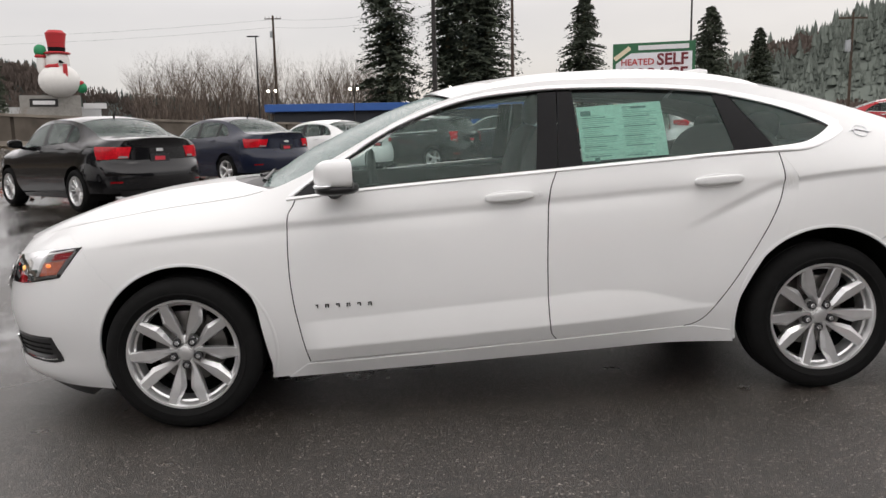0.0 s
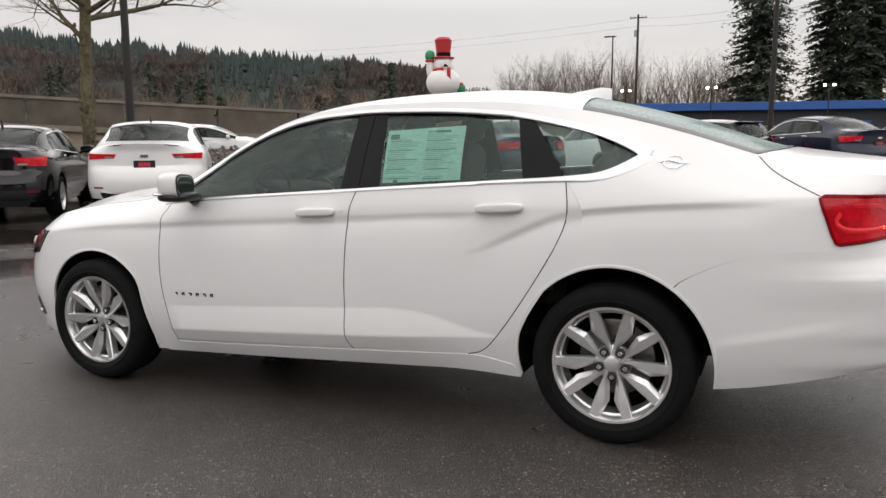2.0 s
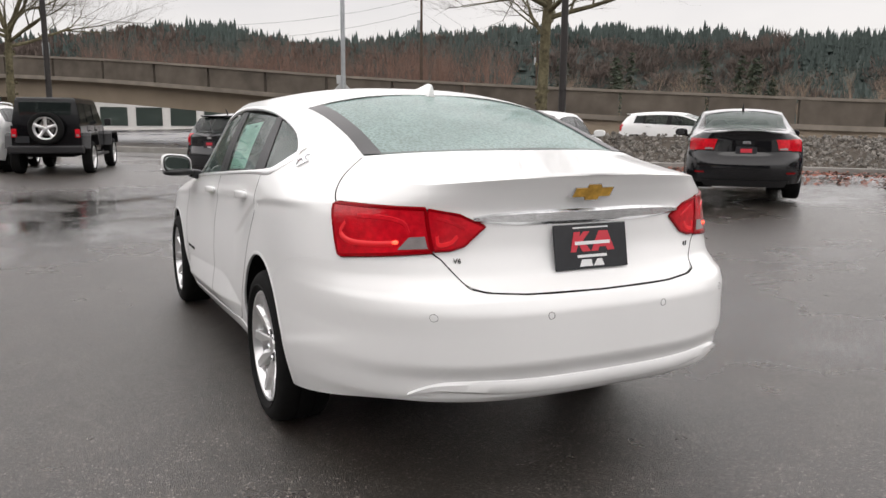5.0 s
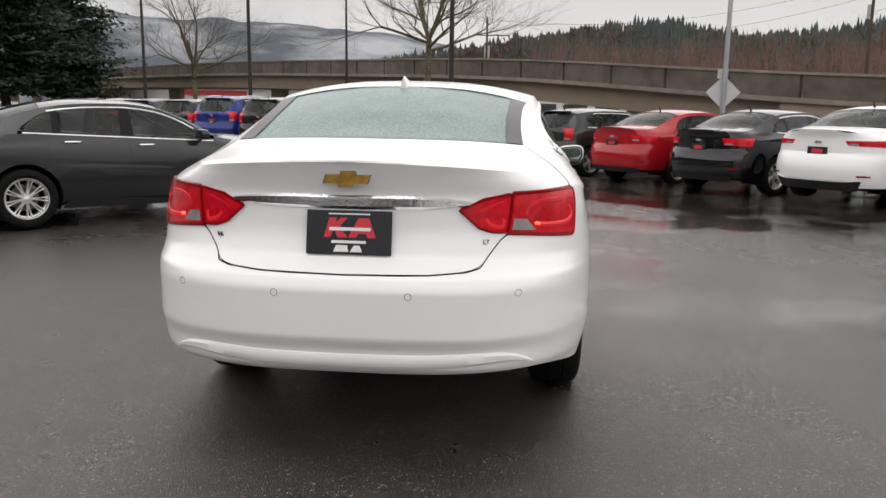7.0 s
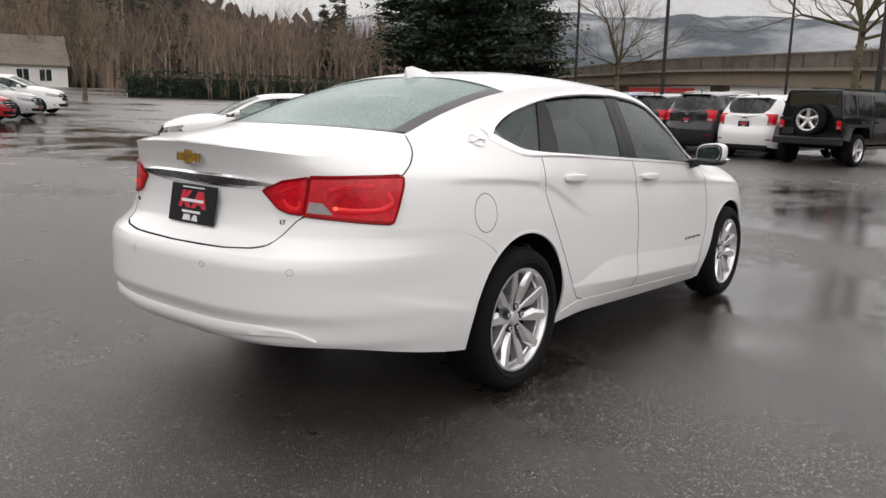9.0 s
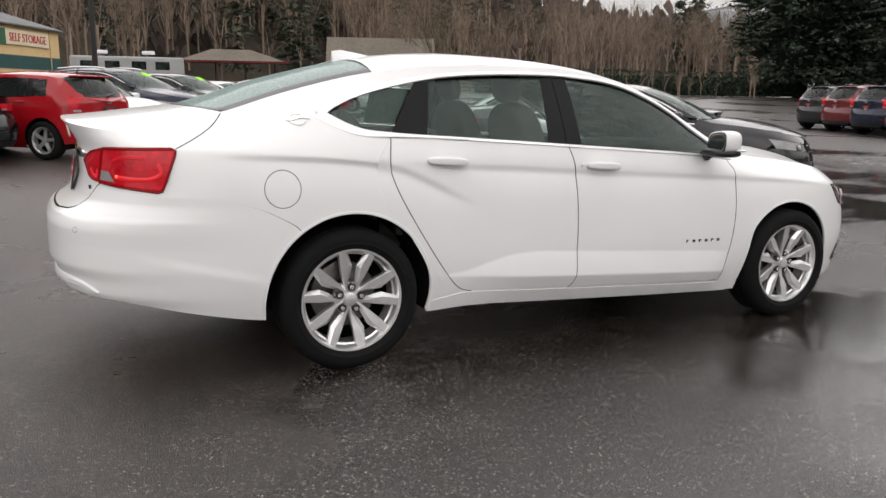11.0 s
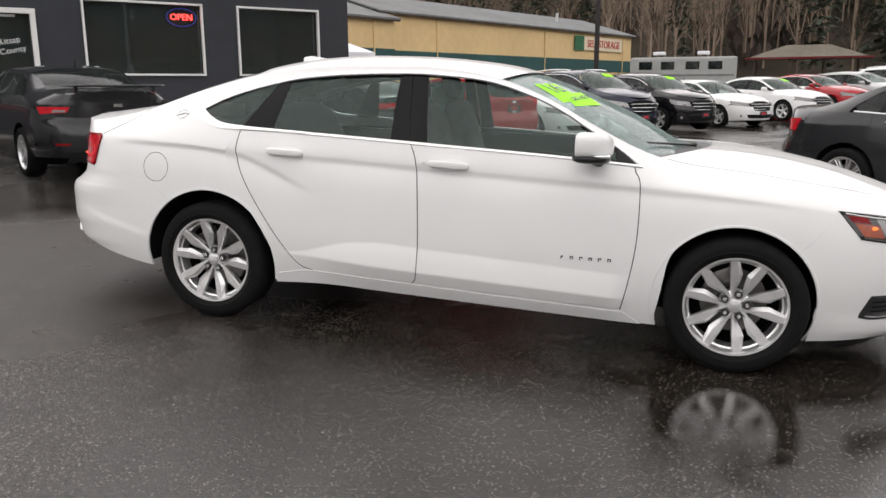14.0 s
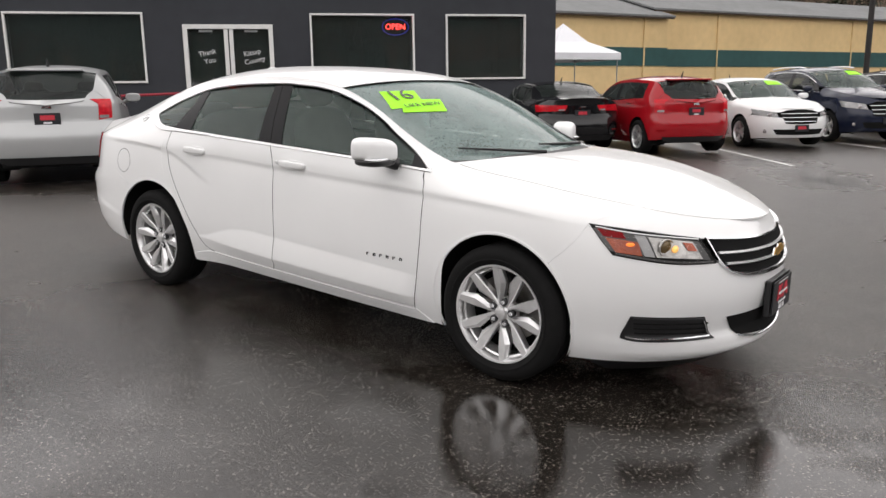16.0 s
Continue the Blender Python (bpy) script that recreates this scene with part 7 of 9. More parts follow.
def pierced_wall(x0, x1, z0, z1, depth, holes):
    """One wall with openings right through it."""
    xs_ = sorted({x0, x1, *(h[0] for h in holes), *(h[1] for h in holes)})
    zs_ = sorted({z0, z1, *(max(h[2], z0) for h in holes), *(h[3] for h in holes)})
    bm = bmesh.new()
    V = {(i, j, k): bm.verts.new((x, k * depth, z)) for i, x in enumerate(xs_) for j, z in enumerate(zs_) for k in (0, 1)}

    def solid(i, j):
        if not (0 <= i < len(xs_) - 1 and 0 <= j < len(zs_) - 1):
            return False
        x, z = (xs_[i] + xs_[i + 1]) / 2, (zs_[j] + zs_[j + 1]) / 2
        return not any(h[0] < x < h[1] and h[2] < z < h[3] for h in holes)
    for i in range(len(xs_) - 1):
        for j in range(len(zs_) - 1):
            if not solid(i, j):
                continue
            bm.faces.new([V[p] for p in ((i, j, 0), (i + 1, j, 0), (i + 1, j + 1, 0), (i, j + 1, 0))])
            bm.faces.new([V[p] for p in ((i, j + 1, 1), (i + 1, j + 1, 1), (i + 1, j, 1), (i, j, 1))])
            for di, dj, p, q in ((-1, 0, (i, j), (i, j + 1)), (1, 0, (i + 1, j + 1), (i + 1, j)), (0, -1, (i + 1, j), (i, j)), (0, 1, (i, j + 1), (i + 1, j + 1))):
                if not solid(i + di, j + dj):
                    bm.faces.new([V[(*p, 0)], V[(*q, 0)], V[(*q, 1)], V[(*p, 1)]])
    loose = [v for v in bm.verts if not v.link_faces]
    bmesh.ops.delete(bm, geom=loose, context="VERTS")
    return bm


part("wall", pierced_wall(-10.0, 9.0, base, topz, .25, openings), WALLDARK, office)
child_box("wall", office, WALLDARK, (8.875, 6.1, (base + topz) / 2), (.25, 11.7, topz - base))
child_box("wall", office, WALLDARK, (-9.875, 6.1, (base + topz) / 2), (.25, 11.7, topz - base))
child_box("wall", office, WALLDARK, (-.5, 11.9, (base + topz) / 2), (18.4, .25, topz - base))
child_box("roof", office, ROOFG, (-.5, 6.0, topz + .12), (19.4, 12.6, .24))
# Inner wall and floor coloured near black: the room's gloom is painted.
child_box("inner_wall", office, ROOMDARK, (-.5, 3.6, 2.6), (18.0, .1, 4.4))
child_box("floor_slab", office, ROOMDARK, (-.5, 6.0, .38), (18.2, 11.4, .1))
for a, b, z0, z1 in openings:
    isdoor = b - a > 1.9 and z0 < 1
    w = child_box("double_door" if isdoor else "shop_window", office, GLASS_SHOP, ((a + b) / 2, .10, (z0 + z1) / 2), (b - a - .04, .012, z1 - z0 - .04), 0, "white framed double glass door" if isdoor else "dark shop window in a thin pale frame")
    t = .10 if isdoor else .045
    for c, s in ((((a + b) / 2, -.01, z1 - t / 2), (b - a, .10, t)), (((a + b) / 2, -.01, z0 + t / 2), (b - a, .10, t)), ((a + t / 2, -.01, (z0 + z1) / 2), (t, .10, z1 - z0 - 2 * t)), ((b - t / 2, -.01, (z0 + z1) / 2), (t, .10, z1 - z0 - 2 * t))):
        child_box("frame", w, FRAMEW, c, s, .006)
    if isdoor:
        for q in (-.06, .06):
            child_box("stile", w, FRAMEW, ((a + b) / 2 + q, .0, (z0 + z1) / 2), (.09, .07, z1 - z0 - .2), .006)
            child_box("handle", w, SATIN, ((a + b) / 2 + q * 1.8, -.07, 1.55), (.02, .03, .35), .006)
        for q in (.5, 1.52):
            child_box("rail", w, FRAMEW, (q, .0, 1.20), (.72, .06, .06), .004)
            child_box("rail", w, FRAMEW, (q, .0, .58), (.72, .06, .14), .004)
            for words, dz in ((("Thank", .07), ("You", -.11)) if q < 1 else (("Kitsap", .07), ("County", -.11))):
                text(words, .16, PRINTW, w, Matrix.Translation((q + (.05 if dz < 0 else 0), .085, 2.22 + dz)) @ pose(0, 0, 0, 90, 0, 0) @ pose(0, 0, 0, 0, 0, 12), .002)
            child_box("notice", w, PRINTW, (q, .085, 2.78), (.3, .004, .05))
    elif a > 2.5 and a < 3:
        text("OPEN", .19, NEONRED, w, Matrix.Translation((a + 2.05, .05, 2.88)) @ pose(0, 0, 0, 90, 0, 0), .01)
        pts = [(a + 2.05 + .32 * math.cos(q), .05, 2.88 + .19 * math.sin(q)) for q in [math.tau * k / 40 for k in range(41)]]
        part("neon_ring", add_tube(bmesh.new(), pts, .010, 6), NEONBLUE, w)
        child_box("small_notice", w, PRINTW, (a + .18, .085, 1.75), (.18, .004, .12))
structure(part("pavement", boxm((-.5, -.85, .20), (18.6, 1.7, .30), .02), KERB, None), "raised concrete walk before the office", "pavement").matrix_basis = office.matrix_basis
rail = thing("handrail", office.matrix_basis.copy(), "dark red steel handrail by the office door", "handrail")
for x in (-3.4, -1.7, -.1):
    part("post", add_tube(bmesh.new(), [(x, -1.45, .34), (x, -1.45, 1.36)], .028, 8), RAILRED, rail)
part("top_rail", add_tube(bmesh.new(), [(-5.0, -1.45, 1.22), (-3.4, -1.45, 1.26), (-1.7, -1.45, 1.32), (-.1, -1.45, 1.37), (1.6, -1.45, 1.37)], .028, 8), RAILRED, rail)


# painted bay lines
def stripe(a, b, w=.10):
    a, b = Vector((*a, 0)), Vector((*b, 0))
    n = Vector((-(b - a).y, (b - a).x, 0)).normalized() * w / 2
    bm = bmesh.new()
    rows = []
    for k in range(9):
        p = a.lerp(b, k / 8)
        rows.append([bm.verts.new((q.x, q.y, ground_z(q.x, q.y) + .005)) for q in (p + n, p - n)])
    for r, s in zip(rows, rows[1:]):
        bm.faces.new((r[0], r[1], s[1], s[0]))
    structure(part("bay_line", bm, LINEW, None), "worn white painted bay line", "road marking")


for a, b in (((-9.2, 12.9), (-4.5, 7.75)), ((-8.0, 7.3), (-4.6, 4.15)), ((-9.0, 4.2), (-5.9, 1.6)), ((-2.9, 13.8), (.1, 10.3)), ((-.6, 16.6), (2.6, 13.6))):
    stripe(a, b)

# white canopy tent
tent = thing("canopy_tent", pose(-12.8, 25.6, ground_z(-12.8, 25.6), 0, 0, 60), "white pop-up canopy tent on thin legs", "tent")
bm = bmesh.new()
ring = [bm.verts.new((x, y, 2.25)) for x, y in ((-1.7, -1.7), (1.7, -1.7), (1.7, 1.7), (-1.7, 1.7))]
low = [bm.verts.new((x, y, 1.98)) for x, y in ((-1.71, -1.71), (1.71, -1.71), (1.71, 1.71), (-1.71, 1.71))]
mid = [bm.verts.new((x, y, 2.72)) for x, y in ((-.75, -.75), (.75, -.75), (.75, .75), (-.75, .75))]
peak = bm.verts.new((0, 0, 3.5))
for k in range(4):
    j = (k + 1) % 4
    bm.faces.new((low[k], low[j], ring[j], ring[k]))
    bm.faces.new((ring[k], ring[j], mid[j], mid[k]))
    bm.faces.new((mid[k], mid[j], peak))
part("canopy", bm, TENT, tent)
for x in (-1.6, 1.6):
    for y in (-1.6, 1.6):
        part("leg", add_tube(bmesh.new(), [(x, y, 0), (x, y, 2.2)], .025, 6), POLEGREY, tent)

# long storage building: x along its front, y into it
sb = thing("storage_building", pose(-26.0, 28.5, 0, 0, 0, 66), "cream storage building with dark green band and grey roof", "building")
for x0, x1, y0, ez in ((-16.0, 20.2, -1.3, 5.75), (20.2, 58.0, 0.0, 6.35)):
    bm = boxm(((x0 + x1) / 2, y0 + 6, (1 + ez) / 2 - .5), (x1 - x0, 12, ez), 0)
    part("wall", bm, YELLOW, sb)
    for k in range(int((ez - 4.2) / .2)):
        child_box("siding_board", sb, YELLOW, ((x0 + x1) / 2, y0 - .004, 4.15 + .2 * k), (x1 - x0, .014, .03))
    child_box("wall_band", sb, GREENB, ((x0 + x1) / 2, y0 - .03, 3.3), (x1 - x0 + .06, .06, 1.15))
    child_box("fascia", sb, WOODPOLE, ((x0 + x1) / 2, y0 - .32, ez + .02), (x1 - x0 + .5, .10, .22))
    bm = bmesh.new()
    a = [bm.verts.new(p) for p in ((x0 - .3, y0 - .4, ez), (x1 + .3, y0 - .4, ez), (x1 + .3, y0 + 6, ez + 1.9), (x0 - .3, y0 + 6, ez + 1.9), (x1 + .3, y0 + 12.4, ez), (x0 - .3, y0 + 12.4, ez))]
    b = [bm.verts.new(v.co + Vector((0, 0, .12))) for v in a]
    for q in ((0, 1, 2, 3), (3, 2, 4, 5)):
        bm.faces.new([b[i] for i in q])
        bm.faces.new([a[i] for i in q[::-1]])
    for i, j in ((0, 1), (1, 2), (2, 4), (4, 5), (5, 3), (3, 0)):
        bm.faces.new((a[i], a[j], b[j], b[i]))
    part("roof", bm, ROOFG, sb)
    for k in range(3):
        child_box("downpipe", sb, YELLOW, (x0 + 6 + (x1 - x0 - 8) * k / 2, y0 - .06, (1 + ez) / 2 + .3), (.09, .09, ez - 1.6))
part("vent_pipe", add_tube(bmesh.new(), [(48, 3, 7), (48, 3, 8.3)], .14, 8), STEELW, sb)
sg = child_box("sign_board", sb, CREAM, (51.7, -.12, 5.35), (7.8, .12, 1.25), .02)
child_box("green_panel", sg, SIGNGREEN, (46.95, -.16, 5.35), (1.7, .10, 1.35), .02)
text("SELF STORAGE", 1.0, SIGNRED, sg, Matrix.Translation((51.7, -.2, 5.32)) @ pose(0, 0, 0, 90, 0, 0), .02)

# motor home beyond the storage building
rv = thing("motor_home", pose(2.6, 66.0, ground_z(2, 66) - .45, 0, 0, -4), "white motor home parked at the storage yard", "motor home")
part("body", boxm((0, 0, 1.6), (8.6, 2.5, 2.5), .18), RVGREY, rv)
for x in (-3.0, -1.2, .8, 2.6):
    child_box("window", rv, GLASS_DARK, (x, -1.26, 2.15), (1.1, .02, .65))
child_box("stripe", rv, ROOFG, (0, -1.265, 1.35), (8.2, .02, .16))
for x in (-2.0, 1.6):
    child_box("roof_unit", rv, TENT, (x, 0, 3.2), (1.0, .8, .28), .08)
for x in (-2.6, 2.7):
    for y in (-1.1, 1.1):
        part("wheel", spin(bmesh.new(), [(0, -.13), (.3, -.13), (.4, -.1), (.4, .1), (.3, .13), (0, .13)], 20, (x, y, .4)), RUBBER, rv)

# open shed with a low roof, and the white house with shingle roof
shed = thing("open_shed", pose(18.3, 104, 2.0, 0, 0, -8), "open-sided shed with dark red roof edge", "shed")
bm = bmesh.new()
v = [bm.verts.new(p) for p in ((-7, -4, 2.6), (7, -4, 2.6), (7, 4, 2.6), (-7, 4, 2.6), (-2.5, 0, 4.3), (2.5, 0, 4.3))]
for q in ((0, 1, 5, 4), (1, 2, 5), (2, 3, 4, 5), (3, 0, 4), (3, 2, 1, 0)):
    bm.faces.new([v[i] for i in q])
part("roof", bm, SHINGLE, shed)
for c, s in (((0, -4.05, 2.6), (14.2, .1, .25)), ((7.05, 0, 2.6), (.1, 8, .25)), ((-7.05, 0, 2.6), (.1, 8, .25))):
    child_box("roof_edge", shed, PAINTS["maroon"], c, s)
for x in (-6, -2, 2, 6):
    for y in (-3.5, 3.5):
        child_box("post", shed, WOODPOLE, (x, y, 1.3), (.18, .18, 2.6))
house = thing("house", pose(37.5, 98.5, 1.9, 0, 0, -20), "white clapboard house with grey shingle roof", "house")
bm = boxm((0, 0, 1.4), (14, 8, 2.8))
g0 = [bm.verts.new(p) for p in ((7, -4, 2.8), (7, 4, 2.8), (7, 0, 6.0))]
bm.faces.new(g0)
g1 = [bm.verts.new(p) for p in ((-7, -4, 2.8), (-7, 0, 6.0), (-7, 4, 2.8))]
bm.faces.new(g1)
part("wall", bm, HOUSEW, house)
bm = bmesh.new()
for s in (-1, 1):
    a = [bm.verts.new(p) for p in ((-7.3, 4.4 * s, 2.55), (7.3, 4.4 * s, 2.55), (7.3, 0, 6.15), (-7.3, 0, 6.15))]
    bm.faces.new(a)
    b = [bm.verts.new(q.co + Vector((0, 0, .16))) for q in a]
    bm.faces.new(b)
    for i in range(4):
        bm.faces.new((a[i], a[(i + 1) % 4], b[(i + 1) % 4], b[i]))
part("roof", bm, SHINGLE, house)
for x in (-4.6, -2.9, -1.2, 2.2, 4.6):
    w = child_box("window", house, GLASS_DARK, (x, -4.03, 1.5), (1.3, .06, 1.3))
    for q in (-.68, 0, .68):
        child_box("frame", w, FRAMEW, (x + q, -4.08, 1.5), (.09, .06, 1.4))
w = child_box("window", house, GLASS_DARK, (7.03, 0, 3.9), (.06, 1.1, 1.2))
child_box("frame", w, FRAMEW, (7.07, 0, 3.9), (.05, .08, 1.2))

# concrete ramp and bridge: a parapet wall that turns into a raised deck on piers
ROUTE = [(-6, -66, 1.7), (8, -44, 1.9), (14, -34, 2.1), (19.5, -24, 2.4), (30.6, -12.8, 3.2), (44.8, .3, 4.6), (58, 14, 5.3), (71, 29, 5.8), (88, 47, 6.1), (106, 65, 6.3), (140, 98, 6.5), (190, 145, 6.6)]
rt = pl(ROUTE)
LEN = sum(math.dist(a, b) for a, b in zip(ROUTE, ROUTE[1:]))
bridge = tagged(new("concrete_bridge"), "weathered concrete ramp and bridge with jointed parapet", "bridge", kind="structure")
bridge.empty_display_size = .2


def sweep(section, s0, s1, n, off=0.0):
    """Sweeps (outward, up) points along the route; up is counted from the parapet's top."""
    bm = bmesh.new()
    rows = []
    for k in range(n + 1):
        s = s0 + (s1 - s0) * k / n
        p, q = rt(max(s - .004, 0)), rt(min(s + .004, 1))
        c = rt(s)
        d = Vector((q[0] - p[0], q[1] - p[1], 0)).normalized()
        nn = Vector((-d.y, d.x, 0))
        rows.append([bm.verts.new(Vector((c[0], c[1], 0)) + nn * o + Vector((0, 0, (c[2] + u) if u > -50 else 0.0))) for o, u in section])
    for a, b in zip(rows, rows[1:]):
        for i in range(len(section)):
            j = (i + 1) % len(section)
            bm.faces.new((a[i], a[j], b[j], b[i]))
    bm.faces.new(rows[0])
    bm.faces.new(rows[-1][::-1])
    return bm


N = int(LEN / 3.6)
for k in range(N):
    s0, s1 = k / N, (k + 1) / N - .0006
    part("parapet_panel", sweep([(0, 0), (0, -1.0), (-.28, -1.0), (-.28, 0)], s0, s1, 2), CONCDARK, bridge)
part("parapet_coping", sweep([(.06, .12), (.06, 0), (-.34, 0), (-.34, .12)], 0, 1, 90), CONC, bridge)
part("deck_slab", sweep([(.10, -1.0), (.10, -1.22), (-9.0, -1.22), (-9.0, -1.0)], 0, 1, 90), CONC, bridge)
sA = .228
part("deck_girder", sweep([(-.55, -1.22), (-.75, -2.35), (-7.5, -2.35), (-7.8, -1.22)], sA, 1, 70), GIRDER, bridge)
part("retaining_wall", sweep([(-.10, -1.22), (-.10, -99), (-.5, -99), (-.5, -1.22)], 0, sA, 50), GIRDER, bridge)
for k in range(9):
    s = sA + .01 + (1 - sA) * k / 9
    c = rt(s)
    part("pier", boxm((c[0] + 2.5, c[1] - 2.5, (c[2] - 2.35) / 2), (1.4, 1.4, max(c[2] - 2.3, .4)), .1), GIRDER, bridge)
# shops seen under the bridge
for at, w, band, lab in (((112, 47), 44, SIGNRED, "long white shop with a red fascia beyond the bridge"), ((88, -7), 26, BLUEF, "white car dealership with a dark blue fascia beyond the bridge")):
    shop = thing("shop_building", pose(at[0], at[1], 0, 0, 0, math.degrees(math.atan2(at[1], at[0] + 5)) - 90), lab, "building")
    child_box("wall", shop, HOUSEW, (0, 6, 2.3), (w, 12, 4.6))
    child_box("fascia", shop, band, (0, -.15, 3.7), (w * (.25 if band is SIGNRED else .6), .2, .7))
    child_box("canopy", shop, TENT, (0, 5.6, 4.7), (w + 1, 13.4, .4), .05)
    for k in range(7):
        child_box("shop_window", shop, GLASS_DARK, ((k - 3) * w / 7.2, -.03, 1.5), (w / 9.5, .08, 2.0))
# kerb, stony verge and fallen leaves
structure(part("kerb", boxm((0, 0, .07), (46, .16, .20), .02), KERB, None), "concrete kerb along the stony verge", "kerb").matrix_basis = pose(10.6, -12.2, .17, 0, 0, 38)


def rocks():
    rnd = random.Random(11)
    verts, faces = [], []
    ico = bmesh.new()
    bmesh.ops.create_icosphere(ico, subdivisions=1, radius=1)
    base_v = [v.co.copy() for v in ico.verts]
    base_f = [[v.index for v in f.verts] for f in ico.faces]
    ico.free()
    m = pose(10.6, -12.2, .17, 0, 0, 38)
    for k in range(7500):
        x, y = rnd.uniform(-16, 16), -.25 - 9.0 * rnd.random() ** 1.3
        r = rnd.uniform(.03, .09)
        h = min(.75, .10 * -y)
        c = m @ Vector((x, y, h * rnd.uniform(.8, 1.0) + .02))
        rot = Euler((rnd.random() * 6, rnd.random() * 6, rnd.random() * 6)).to_matrix()
        i = len(verts)
        sc = Vector((rnd.uniform(.7, 1.4), rnd.uniform(.6, 1.1), rnd.uniform(.45, .8))) * r
        verts += [c + rot @ (v * sc * rnd.uniform(.85, 1.15)) for v in base_v]
        faces += [[q + i for q in f] for f in base_f]
    me = bpy.data.meshes.new("verge_stones")
    me.from_pydata(verts, [], faces)
    me.materials.append(shader("grey_river_stone", (0.16, 0.148, 0.132), 0.8, 0, 0.3, 0.3, 14, 0.2, 60, 0, 0.45))
    tagged(new("verge_stones", me), "grey rounded stones banked behind the kerb", "stones", kind="stuff")
    bank = bmesh.new()
    rows = []
    for k in range(17):
        x = -17 + 34 * k / 16
        rows.append([bank.verts.new(m @ Vector((x, y, z))) for y, z in ((-.1, .02), (-3, .26), (-7.5, .66), (-9.5, .70), (-10.5, -.05))])
    for a, b in zip(rows, rows[1:]):
        for i in range(4):
            bank.faces.new((a[i], a[i + 1], b[i + 1], b[i]))
    structure(part("verge_bank", bank, shader("dark_soil", (0.06, 0.05, 0.04), 0.95, 0, 0.1, 0.4, 5, 0.3, 30), None), "soil bank under the stones", "ground")
    lv, lf = [], []
    for k in range(1500):
        x, y = rnd.gauss(-2.5, 3.2), abs(rnd.gauss(0, .55)) + .10 if k < 700 else rnd.uniform(.2, 3.5)
        c = m @ Vector((x, y, 0))
        c.z = ground_z(c.x, c.y) + rnd.uniform(.008, .05 if y < .6 else .012)
        rot = Euler((rnd.uniform(-.5, .5), rnd.uniform(-.5, .5), rnd.random() * 6)).to_matrix()
        r = rnd.uniform(.03, .065)
        i = len(lv)
        lv += [c + rot @ Vector(p) * r for p in ((-1, 0, .1), (-.3, -.6, 0), (.6, -.45, 0), (1, 0, .15), (.5, .5, 0), (-.4, .55, 0))]
        lf.append(list(range(i, i + 6)))
    me = bpy.data.meshes.new("fallen_leaves")
    me.from_pydata(lv, [], lf)
    me.materials.append(shader("wet_red_leaf", (0.20, 0.055, 0.028), 0.5, 0, 0.4, 0.3, 20, 0, 60, 0, 0.5))
    tagged(new("fallen_leaves", me), "wet reddish brown leaves along the kerb", "leaves", kind="stuff")


rocks()


# ---- poles, signs and wires ----
def light_pole(x, y, h, r=.085, arm=0.0, head=True, label="dark steel lamp post"):
    p = thing("street_lamp", pose(x, y, ground_z(x, y)), label, "lamp post", "lamp posts")
    part("pole", add_tube(bmesh.new(), [(0, 0, 0), (0, 0, h * .5), (0, 0, h)], [r, r * .85, r * .6], 12), POLEDARK, p)
    part("base", add_tube(bmesh.new(), [(0, 0, 0), (0, 0, .5)], r * 2.2, 14), KERB, p)
    if head:
        part("lamp_head", boxm((arm * .5 - .1, 0, h), (arm + .5, .32, .14), .04), POLEDARK, p)
    return p


light_pole(11.9, -9.75, 9.0, .10)
light_pole(24.0, 2.0, 9.0, .10)
light_pole(31.2, 12.2, 9.5, .10)
light_pole(41.5, 22.5, 9.5, .11, .6)
light_pole(52, 12.2, 10, .11)
light_pole(-1.3, -36, 11, .13)
light_pole(-25.7, -66, 13, .12, 2.0)
light_pole(16.5, -86, 12, .12, .8)
light_pole(-1.42, 25.6, 9.5, .10)


def utility_pole(x, y, h, z=0.0, arms=1):
    p = thing("utility_pole", pose(x, y, z), "weathered wooden utility pole with cross-arm", "utility pole", "utility poles")
    part("pole", add_tube(bmesh.new(), [(0, 0, 0), (0, 0, h)], [h * .013, h * .008], 10), WOODPOLE, p)
    for k in range(arms):
        part("cross_arm", boxm((0, 0, h - .5 - 1.3 * k), (2.6, .14, .14)), WOODPOLE, p)
        for q in (-1.2, -.6, .6, 1.2):
            part("insulator", add_tube(bmesh.new(), [(q, 0, h - .43 - 1.3 * k), (q, 0, h - .2 - 1.3 * k)], .06, 6), KERB, p)
    part("transformer", add_tube(bmesh.new(), [(.35, 0, h - 3.4), (.35, 0, h - 2.4)], .25, 10), POLEGREY, p)
    return p


for x, y, h in ((20.4, -124, 20), (-15, -104, 22), (60, -27.5, 12.5), (64, 2.5, 9.5), (-40, -65, 11), (95, -62, 13)):
    utility_pole(x, y, h)
wire = new("power_line")
tagged(wire, "sagging black power lines between wooden poles", "power line")
for a, b in (((20.4, -124, 19.4), (-15, -104, 21)), ((20.4, -124, 19.4), (120, -130, 19)), ((120, -130, 19), (180, -90, 19)), ((60, -27.5, 12), (95, -62, 12.5)), ((60, -27.5, 12), (64, 2.5, 9.3))):
    a, b = Vector(a), Vector(b)
    for dz in (0, -1.2):
        pts = [a.lerp(b, k / 12) + Vector((0, 0, dz - 1.6 * (1 - (k / 6 - 1) ** 2))) for k in range(13)]
        part("wire", add_tube(bmesh.new(), pts, .011, 4), POLEDARK, wire)

